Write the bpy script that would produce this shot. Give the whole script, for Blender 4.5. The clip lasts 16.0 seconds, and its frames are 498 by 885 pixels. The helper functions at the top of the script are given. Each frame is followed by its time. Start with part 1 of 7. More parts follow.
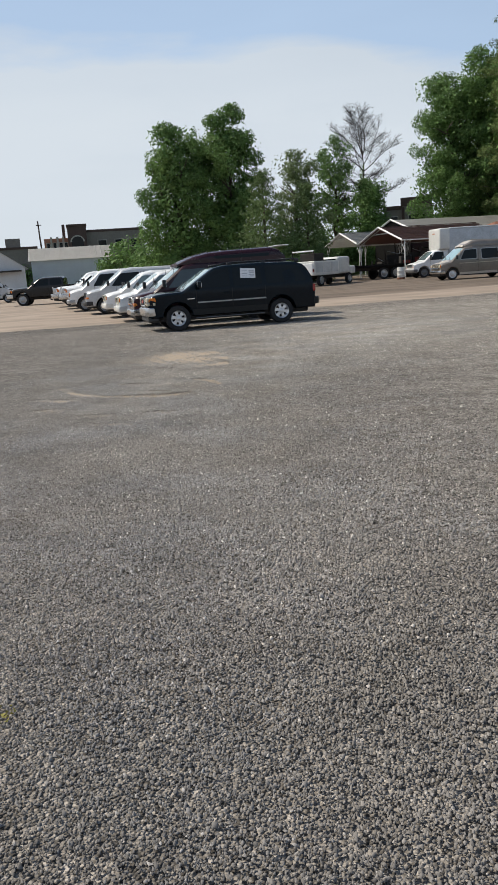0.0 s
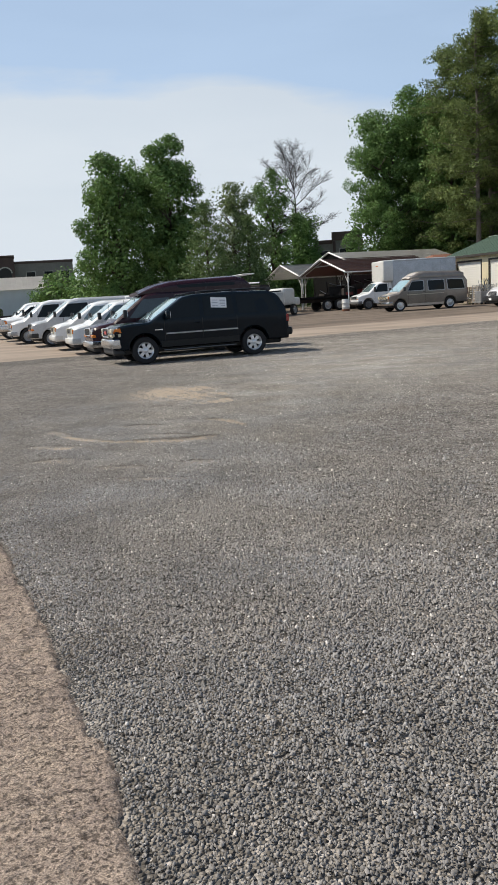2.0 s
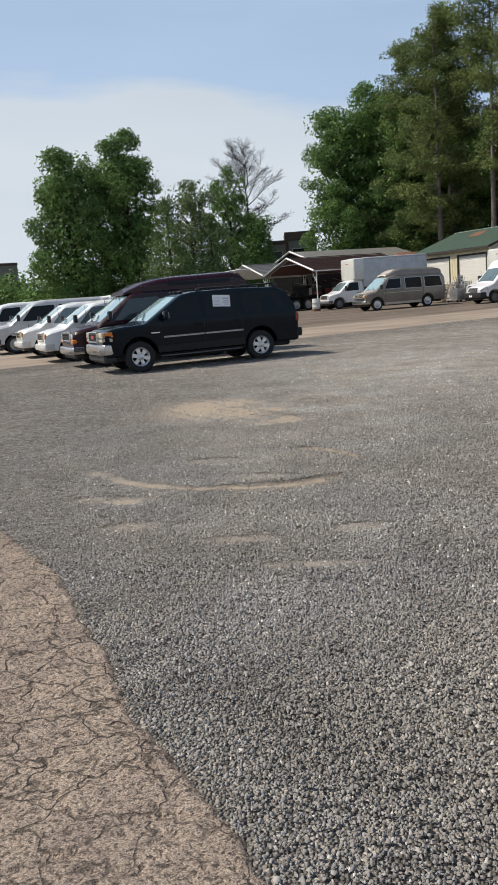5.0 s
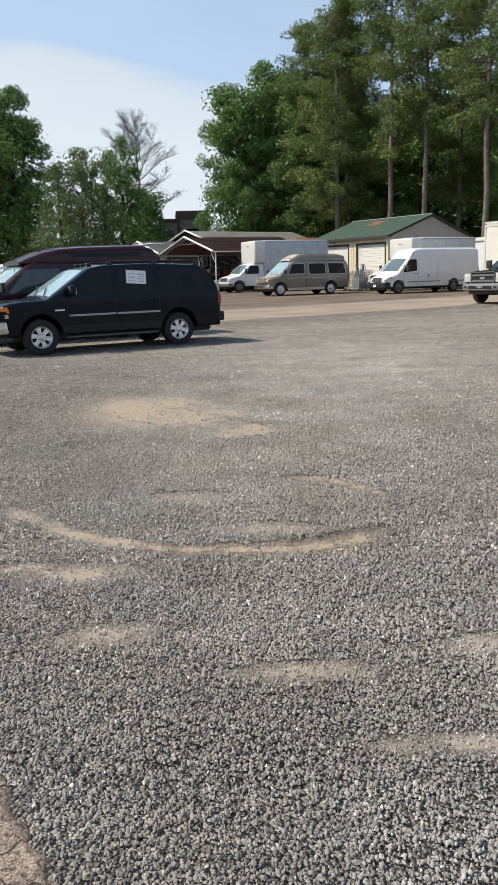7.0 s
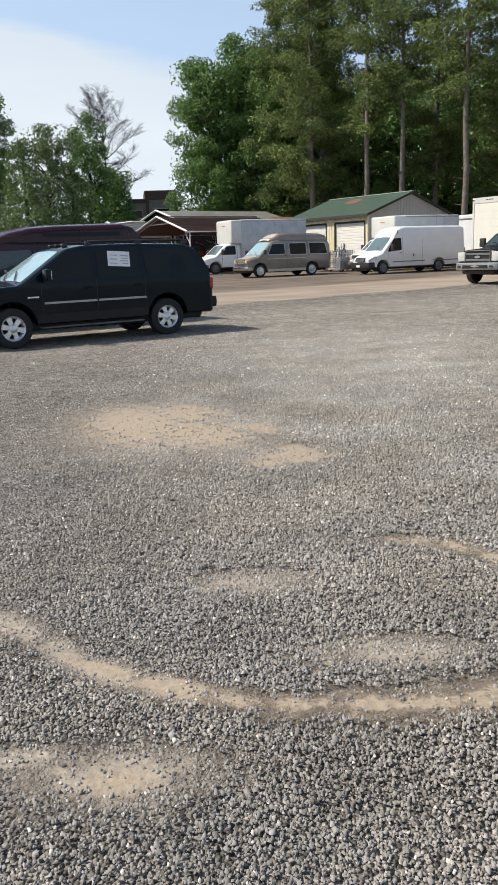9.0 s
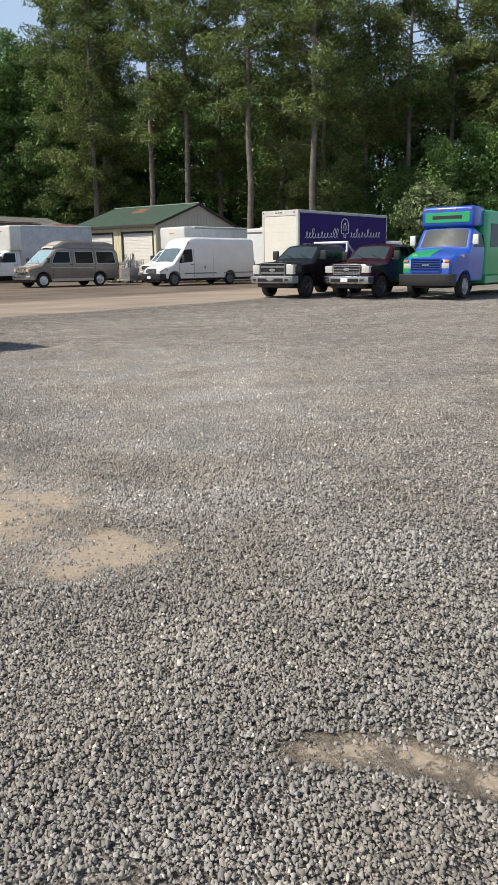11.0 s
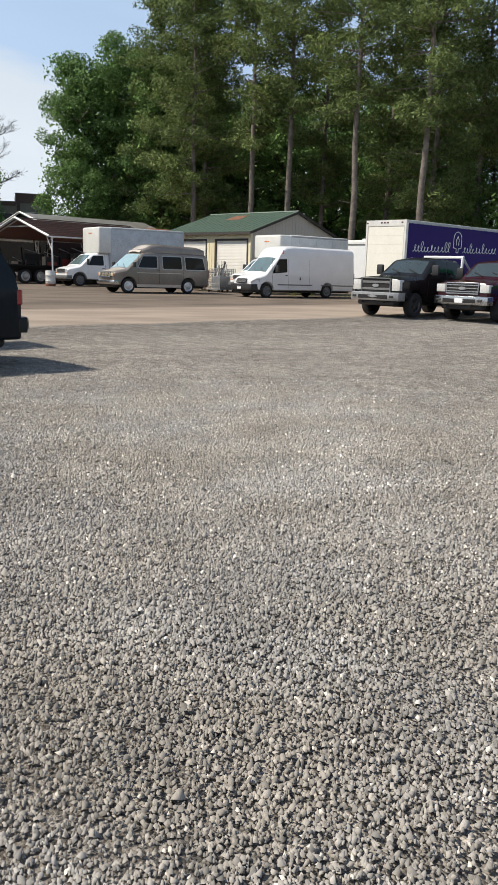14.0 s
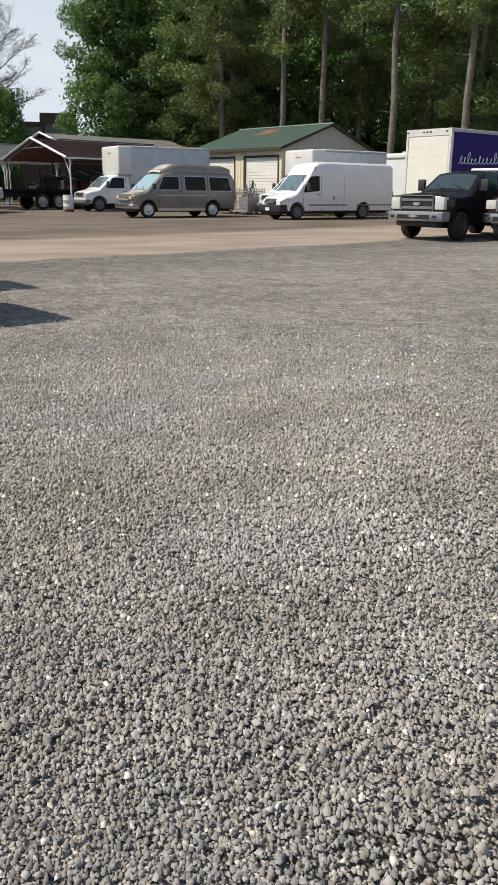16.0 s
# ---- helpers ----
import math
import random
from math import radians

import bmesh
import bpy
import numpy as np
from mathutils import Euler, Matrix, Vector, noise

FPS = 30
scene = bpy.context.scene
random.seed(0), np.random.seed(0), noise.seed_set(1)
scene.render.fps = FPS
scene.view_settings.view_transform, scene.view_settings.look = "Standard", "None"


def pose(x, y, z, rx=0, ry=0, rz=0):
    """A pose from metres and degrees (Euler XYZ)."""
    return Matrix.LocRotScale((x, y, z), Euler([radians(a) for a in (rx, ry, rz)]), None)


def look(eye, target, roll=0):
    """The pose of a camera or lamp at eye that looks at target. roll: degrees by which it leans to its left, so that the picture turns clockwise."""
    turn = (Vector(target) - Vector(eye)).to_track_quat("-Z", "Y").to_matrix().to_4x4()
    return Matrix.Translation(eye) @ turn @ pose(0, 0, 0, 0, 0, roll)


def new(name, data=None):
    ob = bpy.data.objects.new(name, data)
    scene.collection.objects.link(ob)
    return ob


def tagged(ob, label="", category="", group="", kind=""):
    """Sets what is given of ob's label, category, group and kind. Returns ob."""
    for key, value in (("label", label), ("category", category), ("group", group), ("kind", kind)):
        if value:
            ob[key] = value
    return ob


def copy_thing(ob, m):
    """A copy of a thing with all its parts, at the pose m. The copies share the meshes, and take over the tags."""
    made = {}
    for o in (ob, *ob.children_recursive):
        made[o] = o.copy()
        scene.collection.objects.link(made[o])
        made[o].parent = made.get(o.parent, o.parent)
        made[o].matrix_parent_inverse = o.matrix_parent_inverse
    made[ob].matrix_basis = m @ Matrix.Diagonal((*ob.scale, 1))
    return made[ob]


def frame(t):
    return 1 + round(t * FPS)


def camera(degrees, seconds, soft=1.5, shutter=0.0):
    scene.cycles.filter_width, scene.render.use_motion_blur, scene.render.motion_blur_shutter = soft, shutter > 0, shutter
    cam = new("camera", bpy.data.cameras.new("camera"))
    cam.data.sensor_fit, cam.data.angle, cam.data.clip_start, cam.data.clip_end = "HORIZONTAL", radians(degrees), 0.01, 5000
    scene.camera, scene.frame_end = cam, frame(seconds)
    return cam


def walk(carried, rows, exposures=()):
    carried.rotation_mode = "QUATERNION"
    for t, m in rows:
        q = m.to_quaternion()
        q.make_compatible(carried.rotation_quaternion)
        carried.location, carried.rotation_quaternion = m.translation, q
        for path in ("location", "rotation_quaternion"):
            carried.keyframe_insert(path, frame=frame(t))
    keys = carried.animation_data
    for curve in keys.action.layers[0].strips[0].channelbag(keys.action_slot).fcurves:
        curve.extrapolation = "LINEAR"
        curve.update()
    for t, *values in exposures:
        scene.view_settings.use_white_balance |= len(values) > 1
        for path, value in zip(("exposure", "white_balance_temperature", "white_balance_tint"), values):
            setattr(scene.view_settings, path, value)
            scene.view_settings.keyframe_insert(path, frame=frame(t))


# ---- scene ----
cam = camera(35.2, 16.0, soft=1.2)
PATH = [
    (0, (1.772, -0.724, 1.598), (1.506, 1.213, 1.177), -3.8),
    (0.5, (1.386, -0.339, 1.571), (1.182, 1.604, 1.144), -3.2),
    (1, (1.03, 0.004, 1.607), (0.885, 1.949, 1.165), -1.8),
    (1.5, (0.623, 0.333, 1.594), (0.504, 2.288, 1.189), -1.9),
    (2, (0.284, 0.739, 1.573), (0.202, 2.706, 1.22), -3.7),
    (2.5, (-0.122, 1.052, 1.572), (-0.211, 3.028, 1.273), -4.1),
    (3, (-0.407, 1.466, 1.546), (-0.439, 3.444, 1.25), -5.5),
    (3.5, (-0.697, 1.917, 1.593), (-0.69, 3.896, 1.306), -4.7),
    (4, (-0.996, 2.347, 1.595), (-0.989, 4.326, 1.308), -3.9),
    (4.2, (-1.068, 2.537, 1.561), (-1.052, 4.514, 1.26), -4.5),
    (6.3, (-1.991, 4.928, 1.564), (-1.826, 6.883, 1.176), -2.2),
    (6.5, (-2.04, 5.113, 1.557), (-1.818, 7.062, 1.163), -2.6),
    (7, (-2.092, 5.657, 1.565), (-1.748, 7.583, 1.149), -1.6),
    (7.5, (-2.195, 6.17, 1.544), (-1.779, 8.074, 1.097), -0.6),
    (8, (-2.21, 6.688, 1.496), (-1.757, 8.58, 1.033), -2.3),
    (8.5, (-2.272, 7.138, 1.54), (-1.857, 9.036, 1.063), -1.4),
    (9, (-2.329, 7.597, 1.572), (-1.916, 9.498, 1.109), -2.1),
    (9.5, (-2.231, 8.095, 1.565), (-1.668, 9.962, 1.123), -2.3),
    (10, (-2.174, 8.633, 1.521), (-1.398, 10.42, 1.069), -1.0),
    (10.2, (-2.13, 8.83, 1.512), (-1.305, 10.593, 1.053), -1.6),
    (11.25, (-1.757, 9.9, 1.5), (-0.842, 11.62, 1.055), -0.5),
    (12.3, (-1.253, 11.07, 1.486), (-0.469, 12.86, 1.058), 0.6),
    (12.5, (-1.157, 11.315, 1.504), (-0.412, 13.113, 1.044), 0.3),
    (13, (-0.848, 11.826, 1.467), (-0.131, 13.616, 0.935), -2.2),
    (13.5, (-0.642, 12.336, 1.461), (0.057, 14.141, 0.959), 1.0),
    (14, (-0.381, 12.766, 1.465), (0.334, 14.586, 1.044), 1.7),
    (14.5, (-0.017, 13.227, 1.496), (0.709, 15.055, 1.133), 2.2),
    (15, (0.27, 13.693, 1.516), (0.976, 15.516, 1.095), 1.5),
    (15.5, (0.582, 14.15, 1.489), (1.267, 15.968, 1.011), 0.7),
    (16, (0.74, 14.686, 1.486), (1.35, 16.492, 0.879), 0.4),
]
walk(cam, [(t, look(eye, target, roll)) for t, eye, target, roll in PATH],
     [(0, -0.08), (1.5, -0.02), (4, -0.1), (6.5, -0.02), (7.5, 0.22), (9, 0.18), (10, 0.14), (12.5, 0.0), (14, 0.12), (15, 0.12), (16, 0.02)])

# ---- world and sun ----
SUN_EL, SUN_AZ = 51.0, 283.4          # degrees; azimuth from +y towards +x
world = bpy.data.worlds.new("sky")
scene.world = world
world.use_nodes = True
wn, wl = world.node_tree.nodes, world.node_tree.links
wn.clear()
w_out, w_bg = wn.new("ShaderNodeOutputWorld"), wn.new("ShaderNodeBackground")
sky = wn.new("ShaderNodeTexSky")
sky.sky_type, sky.sun_disc = "NISHITA", False
sky.sun_elevation, sky.sun_rotation = radians(SUN_EL), radians(SUN_AZ)
sky.air_density, sky.dust_density, sky.ozone_density = 1.0, 1.2, 1.0
# thin high cloud: a noise veil that thickens towards the horizon
w_tc, w_map, w_noise = wn.new("ShaderNodeTexCoord"), wn.new("ShaderNodeMapping"), wn.new("ShaderNodeTexNoise")
w_map.inputs["Scale"].default_value = (1.6, 1.6, 7.0)
w_map.inputs["Location"].default_value = (0.3, 0.1, 0.0)
w_noise.inputs["Scale"].default_value, w_noise.inputs["Detail"].default_value = 2.2, 6
w_sep = wn.new("ShaderNodeSeparateXYZ")
w_h = wn.new("ShaderNodeMapRange")
w_h.inputs["From Min"].default_value, w_h.inputs["From Max"].default_value = 0.17, 0.33
w_h.inputs["To Min"].default_value, w_h.inputs["To Max"].default_value = 0.97, 0.7
w_add, w_ramp = wn.new("ShaderNodeMath"), wn.new("ShaderNodeMapRange")
w_add.operation = "MULTIPLY_ADD"
w_add.inputs[1].default_value, w_add.inputs[2].default_value = 0.5, -0.25
w_sum = wn.new("ShaderNodeMath")
w_sum.operation, w_sum.use_clamp = "ADD", True
w_mix = wn.new("ShaderNodeMix")
w_mix.data_type = "RGBA"
w_tone = wn.new("ShaderNodeMix")
w_tone.data_type = "RGBA"
w_tone.inputs["A"].default_value, w_tone.inputs["B"].default_value = (6.85, 7.5, 8.15, 1), (4.9, 6.4, 8.5, 1)
w_up = wn.new("ShaderNodeMapRange")
w_up.inputs["From Min"].default_value, w_up.inputs["From Max"].default_value = 0.218, 0.246
w_edge = wn.new("ShaderNodeMath")
w_edge.operation = "MULTIPLY_ADD"
w_edge.inputs[1].default_value = 0.16
w_lift = wn.new("ShaderNodeMath")
w_lift.operation = "SUBTRACT"
w_lift.inputs[1].default_value = 0.08
wl.new(w_noise.outputs["Fac"], w_edge.inputs[0])
w_east, w_sink = wn.new("ShaderNodeMath"), wn.new("ShaderNodeMath")
w_east.operation, w_sink.operation = "MAXIMUM", "MULTIPLY_ADD"
w_east.inputs[1].default_value = -0.06
w_sink.inputs[1].default_value = 0.24
wl.new(w_sep.outputs["X"], w_east.inputs[0])
wl.new(w_east.outputs[0], w_sink.inputs[0])
wl.new(w_sep.outputs["Z"], w_sink.inputs[2])
wl.new(w_sink.outputs[0], w_edge.inputs[2])
wl.new(w_edge.outputs[0], w_lift.inputs[0])
wl.new(w_lift.outputs[0], w_up.inputs["Value"])
wl.new(w_up.outputs["Result"], w_tone.inputs["Factor"])
wl.new(w_tone.outputs["Result"], w_mix.inputs["B"])
wl.new(w_tc.outputs["Generated"], w_map.inputs["Vector"])
wl.new(w_map.outputs["Vector"], w_noise.inputs["Vector"])
wl.new(w_tc.outputs["Generated"], w_sep.inputs["Vector"])
wl.new(w_noise.outputs["Fac"], w_add.inputs[0])
wl.new(w_add.outputs[0], w_sum.inputs[0])
wl.new(w_h.outputs["Result"], w_sum.inputs[1])
# the veil lies low: overhead the sky is clear
w_clear, w_veil = wn.new("ShaderNodeMapRange"), wn.new("ShaderNodeMath")
for key, v in (("From Min", 0.36), ("From Max", 0.62), ("To Min", 1.0), ("To Max", 0.06)):
    w_clear.inputs[key].default_value = v
wl.new(w_sep.outputs["Z"], w_clear.inputs["Value"])
w_veil.operation = "MULTIPLY"
wl.new(w_sum.outputs[0], w_veil.inputs[0])
wl.new(w_clear.outputs["Result"], w_veil.inputs[1])
wl.new(w_veil.outputs[0], w_mix.inputs["Factor"])
wl.new(sky.outputs["Color"], w_mix.inputs["A"])
wl.new(w_mix.outputs["Result"], w_bg.inputs["Color"])
w_bg.inputs["Strength"].default_value = 0.105
wl.new(w_lift.outputs[0], w_h.inputs["Value"])
wl.new(w_bg.outputs["Background"], w_out.inputs["Surface"])

sun_data = bpy.data.lights.new("sun", "SUN")
sun_data.energy, sun_data.angle, sun_data.color = 4.9, radians(0.6), (1.0, 0.92, 0.79)
sun = new("sun", sun_data)
sun_dir = Vector((math.sin(radians(SUN_AZ)) * math.cos(radians(SUN_EL)), math.cos(radians(SUN_AZ)) * math.cos(radians(SUN_EL)), math.sin(radians(SUN_EL))))
sun.matrix_world = look(sun_dir * 60, (0, 0, 0))

# ---- materials ----
def material(name, color, rough=0.6, metal=0.0, coat=0.0, spec=0.5, vary=0.0, scale=6.0, bump=0.0, bump_scale=60.0, tint=None, island=0.0, rnd=0.0, coords="Object"):
    """Principled surface with noise at two scales in its colour, roughness and relief."""
    m = bpy.data.materials.new(name)
    m.use_nodes = True
    n, l = m.node_tree.nodes, m.node_tree.links
    b = n["Principled BSDF"]
    b.inputs["Base Color"].default_value = (*color, 1)
    b.inputs["Roughness"].default_value, b.inputs["Metallic"].default_value = rough, metal
    b.inputs["Coat Weight"].default_value, b.inputs["Specular IOR Level"].default_value = coat, spec
    tc = n.new("ShaderNodeTexCoord")
    out = None
    if vary or tint:
        big, fine, add = n.new("ShaderNodeTexNoise"), n.new("ShaderNodeTexNoise"), n.new("ShaderNodeMath")
        big.inputs["Scale"].default_value, big.inputs["Detail"].default_value = scale, 5
        fine.inputs["Scale"].default_value, fine.inputs["Detail"].default_value = scale * 9, 4
        l.new(tc.outputs[coords], big.inputs["Vector"])
        l.new(tc.outputs[coords], fine.inputs["Vector"])
        add.operation = "MULTIPLY_ADD"
        add.inputs[1].default_value = 0.5
        l.new(fine.outputs["Fac"], add.inputs[0])
        half = n.new("ShaderNodeMath")
        half.operation = "MULTIPLY"
        half.inputs[1].default_value = 0.5
        l.new(big.outputs["Fac"], half.inputs[0])
        l.new(half.outputs[0], add.inputs[2])
        r = n.new("ShaderNodeMapRange")
        r.inputs["From Min"].default_value, r.inputs["From Max"].default_value = 0.35, 0.65
        l.new(add.outputs[0], r.inputs["Value"])
        mix = n.new("ShaderNodeMix")
        mix.data_type = "RGBA"
        other = tint or tuple(c * (1 - vary) for c in color)
        mix.inputs["A"].default_value, mix.inputs["B"].default_value = (*color, 1), (*other, 1)
        l.new(r.outputs["Result"], mix.inputs["Factor"])
        out = mix.outputs["Result"]
        rr = n.new("ShaderNodeMapRange")
        rr.inputs["To Min"].default_value, rr.inputs["To Max"].default_value = max(rough - 0.06, 0.02), min(rough + 0.08, 1)
        l.new(add.outputs[0], rr.inputs["Value"])
        l.new(rr.outputs["Result"], b.inputs["Roughness"])
    if island or rnd:
        src = n.new("ShaderNodeNewGeometry").outputs["Random Per Island"] if island else n.new("ShaderNodeObjectInfo").outputs["Random"]
        hsv, mr = n.new("ShaderNodeHueSaturation"), n.new("ShaderNodeMapRange")
        k = island or rnd
        mr.inputs["To Min"].default_value, mr.inputs["To Max"].default_value = 1 - k, 1 + k
        l.new(src, mr.inputs["Value"])
        l.new(mr.outputs["Result"], hsv.inputs["Value"])
        hsv.inputs["Color"].default_value = (*color, 1)
        if out:
            l.new(out, hsv.inputs["Color"])
        out = hsv.outputs["Color"]
    if out:
        l.new(out, b.inputs["Base Color"])
    if bump:
        bn, bp = n.new("ShaderNodeTexNoise"), n.new("ShaderNodeBump")
        bn.inputs["Scale"].default_value, bn.inputs["Detail"].default_value = bump_scale, 5
        bp.inputs["Strength"].default_value, bp.inputs["Distance"].default_value = bump, 0.02
        l.new(tc.outputs[coords], bn.inputs["Vector"])
        l.new(bn.outputs["Fac"], bp.inputs["Height"])
        l.new(bp.outputs["Normal"], b.inputs["Normal"])
    return m


def paint(name, color, rough=0.28, dirt=0.25, metal=0.0):
    return material(name, color, rough, metal, coat=0.5 if max(color) > 0.1 else 0.12, spec=0.5 if max(color) > 0.1 else 0.3, vary=dirt, scale=1.7)


GLASS = material("tinted glass", (0.006, 0.009, 0.010), 0.05, spec=0.2, vary=0.2, scale=2)
# opaque screens: reflected and seen-through sky is painted into these base colours
DIM_SKY_SCREEN = material("windscreen glass toned with dim sky", (0.13, 0.19, 0.20), 0.06, coat=0.4, spec=0.6, vary=0.3, scale=2)
SKY_SCREEN = material("windscreen glass", (0.33, 0.49, 0.52), 0.06, coat=0.5, spec=0.7, vary=0.3, scale=2)
DARKSCREEN = material("shaded windscreen glass", (0.045, 0.062, 0.066), 0.06, coat=0.3, spec=0.5, vary=0.3, scale=2)
CHROME = material("chrome", (0.62, 0.63, 0.64), 0.22, 1.0, vary=0.15, scale=5)
ALLOY = material("alloy wheel", (0.72, 0.73, 0.74), 0.3, 0.6, vary=0.25, scale=9)
STEEL = material("galvanised steel", (0.42, 0.43, 0.44), 0.45, 0.7, vary=0.3, scale=8)
RUBBER = material("tyre rubber", (0.022, 0.022, 0.023), 0.85, vary=0.4, scale=14, bump=0.3, bump_scale=70)
PLASTIC = material("black plastic", (0.025, 0.026, 0.028), 0.55, vary=0.3, scale=8)
GREYPLASTIC = material("grey plastic", (0.16, 0.165, 0.17), 0.6, vary=0.3, scale=8)
LENS = material("clear lamp lens", (0.62, 0.62, 0.60), 0.12, coat=0.6, vary=0.3, scale=20)
HEADLAMP = material("aged headlamp lens", (0.62, 0.55, 0.40), 0.2, coat=0.5, vary=0.3, scale=20)
AMBER = material("amber lens", (0.75, 0.22, 0.03), 0.2, coat=0.5, vary=0.2, scale=20)
RED = material("red lens", (0.10, 0.007, 0.006), 0.2, coat=0.5, vary=0.2, scale=20)
BRIGHT_RED = material("bright red lens", (0.30, 0.014, 0.012), 0.2, coat=0.5, vary=0.2, scale=20)
WHITE = paint("white paint", (0.80, 0.81, 0.81), 0.35, 0.12)
WHITE_OLD = paint("weathered white paint", (0.68, 0.68, 0.65), 0.45, 0.24)
DARK_UNDER = material("underbody", (0.03, 0.028, 0.026), 0.9, vary=0.4, scale=5)
PAPER = material("white paper", (0.78, 0.79, 0.8), 0.8, vary=0.06, scale=10)
INK = material("grey print", (0.42, 0.44, 0.47), 0.8, vary=0.2, scale=40)
SEAM = material("panel gap", (0.012, 0.012, 0.013), 0.8, vary=0.3, scale=10)
SEAT = material("grey seat cloth", (0.2, 0.2, 0.19), 0.9, vary=0.3, scale=20)

# ---- mesh helpers ----
def ground_z(x, y):
    s = min(max((y - 27.0) / 23.0, 0.0), 1.0)
    return 0.28 * s * s * (3 - 2 * s) + 0.010 * min(max(y - 50.0, 0.0), 70.0)


def thing(name, label, category, m=None, group="", kind=""):
    ob = new(name)
    ob.empty_display_size = 0.2
    if m is not None:
        ob.matrix_basis = m
    return tagged(ob, label, category, group, kind)


def part(name, bm, mat, parent, label="", m=None, smooth=30):
    """Links a bmesh (or a mesh) as one mesh object under a thing or a part."""
    if isinstance(bm, bmesh.types.BMesh):
        me = bpy.data.meshes.new(name)
        bm.to_mesh(me)
        bm.free()
    else:
        me = bm
    if not me.materials:
        me.materials.append(mat)
    if smooth:
        me.shade_smooth()
        me.set_sharp_from_angle(angle=radians(smooth))
    ob = new(name, me)
    ob.parent = parent
    if m is not None:
        ob.matrix_basis = m
    if label:
        ob["label"] = label
    return ob


def box(x0, x1, y0, y1, z0, z1, bev=0.0, bm=None, seg=1):
    own = bm is None
    b = bmesh.new()
    vs = [b.verts.new((x, y, z)) for x in (x0, x1) for y in (y0, y1) for z in (z0, z1)]
    for q in ((0, 1, 3, 2), (4, 6, 7, 5), (0, 4, 5, 1), (2, 3, 7, 6), (0, 2, 6, 4), (1, 5, 7, 3)):
        b.faces.new([vs[i] for i in q])
    bmesh.ops.recalc_face_normals(b, faces=b.faces)
    if bev:
        bmesh.ops.bevel(b, geom=list(b.edges), offset=min(bev, 0.45 * min(abs(x1 - x0), abs(y1 - y0), abs(z1 - z0))), segments=seg, affect="EDGES", profile=0.5)
    if own:
        return b
    return merge(bm, b)


def merge(bm, b, m=None):
    if m is not None:
        bmesh.ops.transform(b, matrix=m, verts=b.verts)
    table = {v: bm.verts.new(v.co) for v in b.verts}
    for f in b.faces:
        bm.faces.new([table[v] for v in f.verts])
    b.free()
    return bm


def rod(a, b, r0, r1=None, sides=8, bm=None):
    """A tapered round bar from a to b."""
    own = bm is None
    bm = bmesh.new() if own else bm
    r1 = r0 if r1 is None else r1
    a, b = Vector(a), Vector(b)
    q = (b - a).to_track_quat("Z", "Y")
    rings = []
    for c, r in ((a, r0), (b, r1)):
        rings.append([bm.verts.new(c + q @ Vector((r * math.cos(2 * math.pi * i / sides), r * math.sin(2 * math.pi * i / sides), 0))) for i in range(sides)])
    for i in range(sides):
        j = (i + 1) % sides
        bm.faces.new((rings[0][i], rings[0][j], rings[1][j], rings[1][i]))
    bm.faces.new(rings[0][::-1])
    bm.faces.new(rings[1])
    return bm


def lathe(profile, sides=28, axis="Y"):
    """Turns (radius, along) points round an axis; the profile is closed at radius 0."""
    bm = bmesh.new()
    rings = []
    for r, h in profile:
        if r < 1e-5:
            rings.append([bm.verts.new((0, h, 0) if axis == "Y" else (0, 0, h))])
        else:
            ring = []
            for i in range(sides):
                a = 2 * math.pi * i / sides
                ring.append(bm.verts.new((r * math.cos(a), h, r * math.sin(a)) if axis == "Y" else (r * math.cos(a), r * math.sin(a), h)))
            rings.append(ring)
    for p, q in zip(rings, rings[1:]):
        for i in range(sides):
            j = (i + 1) % sides
            a, b, c, d = p[i % len(p)], p[j % len(p)], q[j % len(q)], q[i % len(q)]
            face = [v for k, v in enumerate((a, b, c, d)) if v not in (a, b, c, d)[:k]]
            if len(face) > 2:
                bm.faces.new(face)
    bmesh.ops.recalc_face_normals(bm, faces=bm.faces)
    return bm


def prism(poly, y0, y1, bm=None):
    """An (x, z) polygon pushed from y0 to y1."""
    own = bm is None
    bm = bmesh.new() if own else bm
    a = [bm.verts.new((x, y0, z)) for x, z in poly]
    b = [bm.verts.new((x, y1, z)) for x, z in poly]
    k = len(poly)
    fs = [bm.faces.new(a), bm.faces.new(b[::-1])]
    fs += [bm.faces.new((a[i], b[i], b[(i + 1) % k], a[(i + 1) % k])) for i in range(k)]
    bmesh.ops.recalc_face_normals(bm, faces=fs)
    return bm


def lerp(table, x):
    if x <= table[0][0]:
        return table[0][1]
    for (a, p), (b, q) in zip(table, table[1:]):
        if x <= b:
            return p + (q - p) * (x - a) / (b - a) if b > a else q
    return table[-1][1]


def rounded(poly, r, k=3):
    out = []
    n = len(poly)
    for i in range(n):
        p, a, b = Vector(poly[i]), Vector(poly[i - 1]), Vector(poly[(i + 1) % n])
        da, db = (a - p), (b - p)
        rr = min(r, da.length * 0.45, db.length * 0.45)
        p0, p1 = p + da.normalized() * rr, p + db.normalized() * rr
        for j in range(k + 1):
            t = j / k
            out.append(tuple(p0 * (1 - t) ** 2 + p * 2 * t * (1 - t) + p1 * t ** 2))
    return out

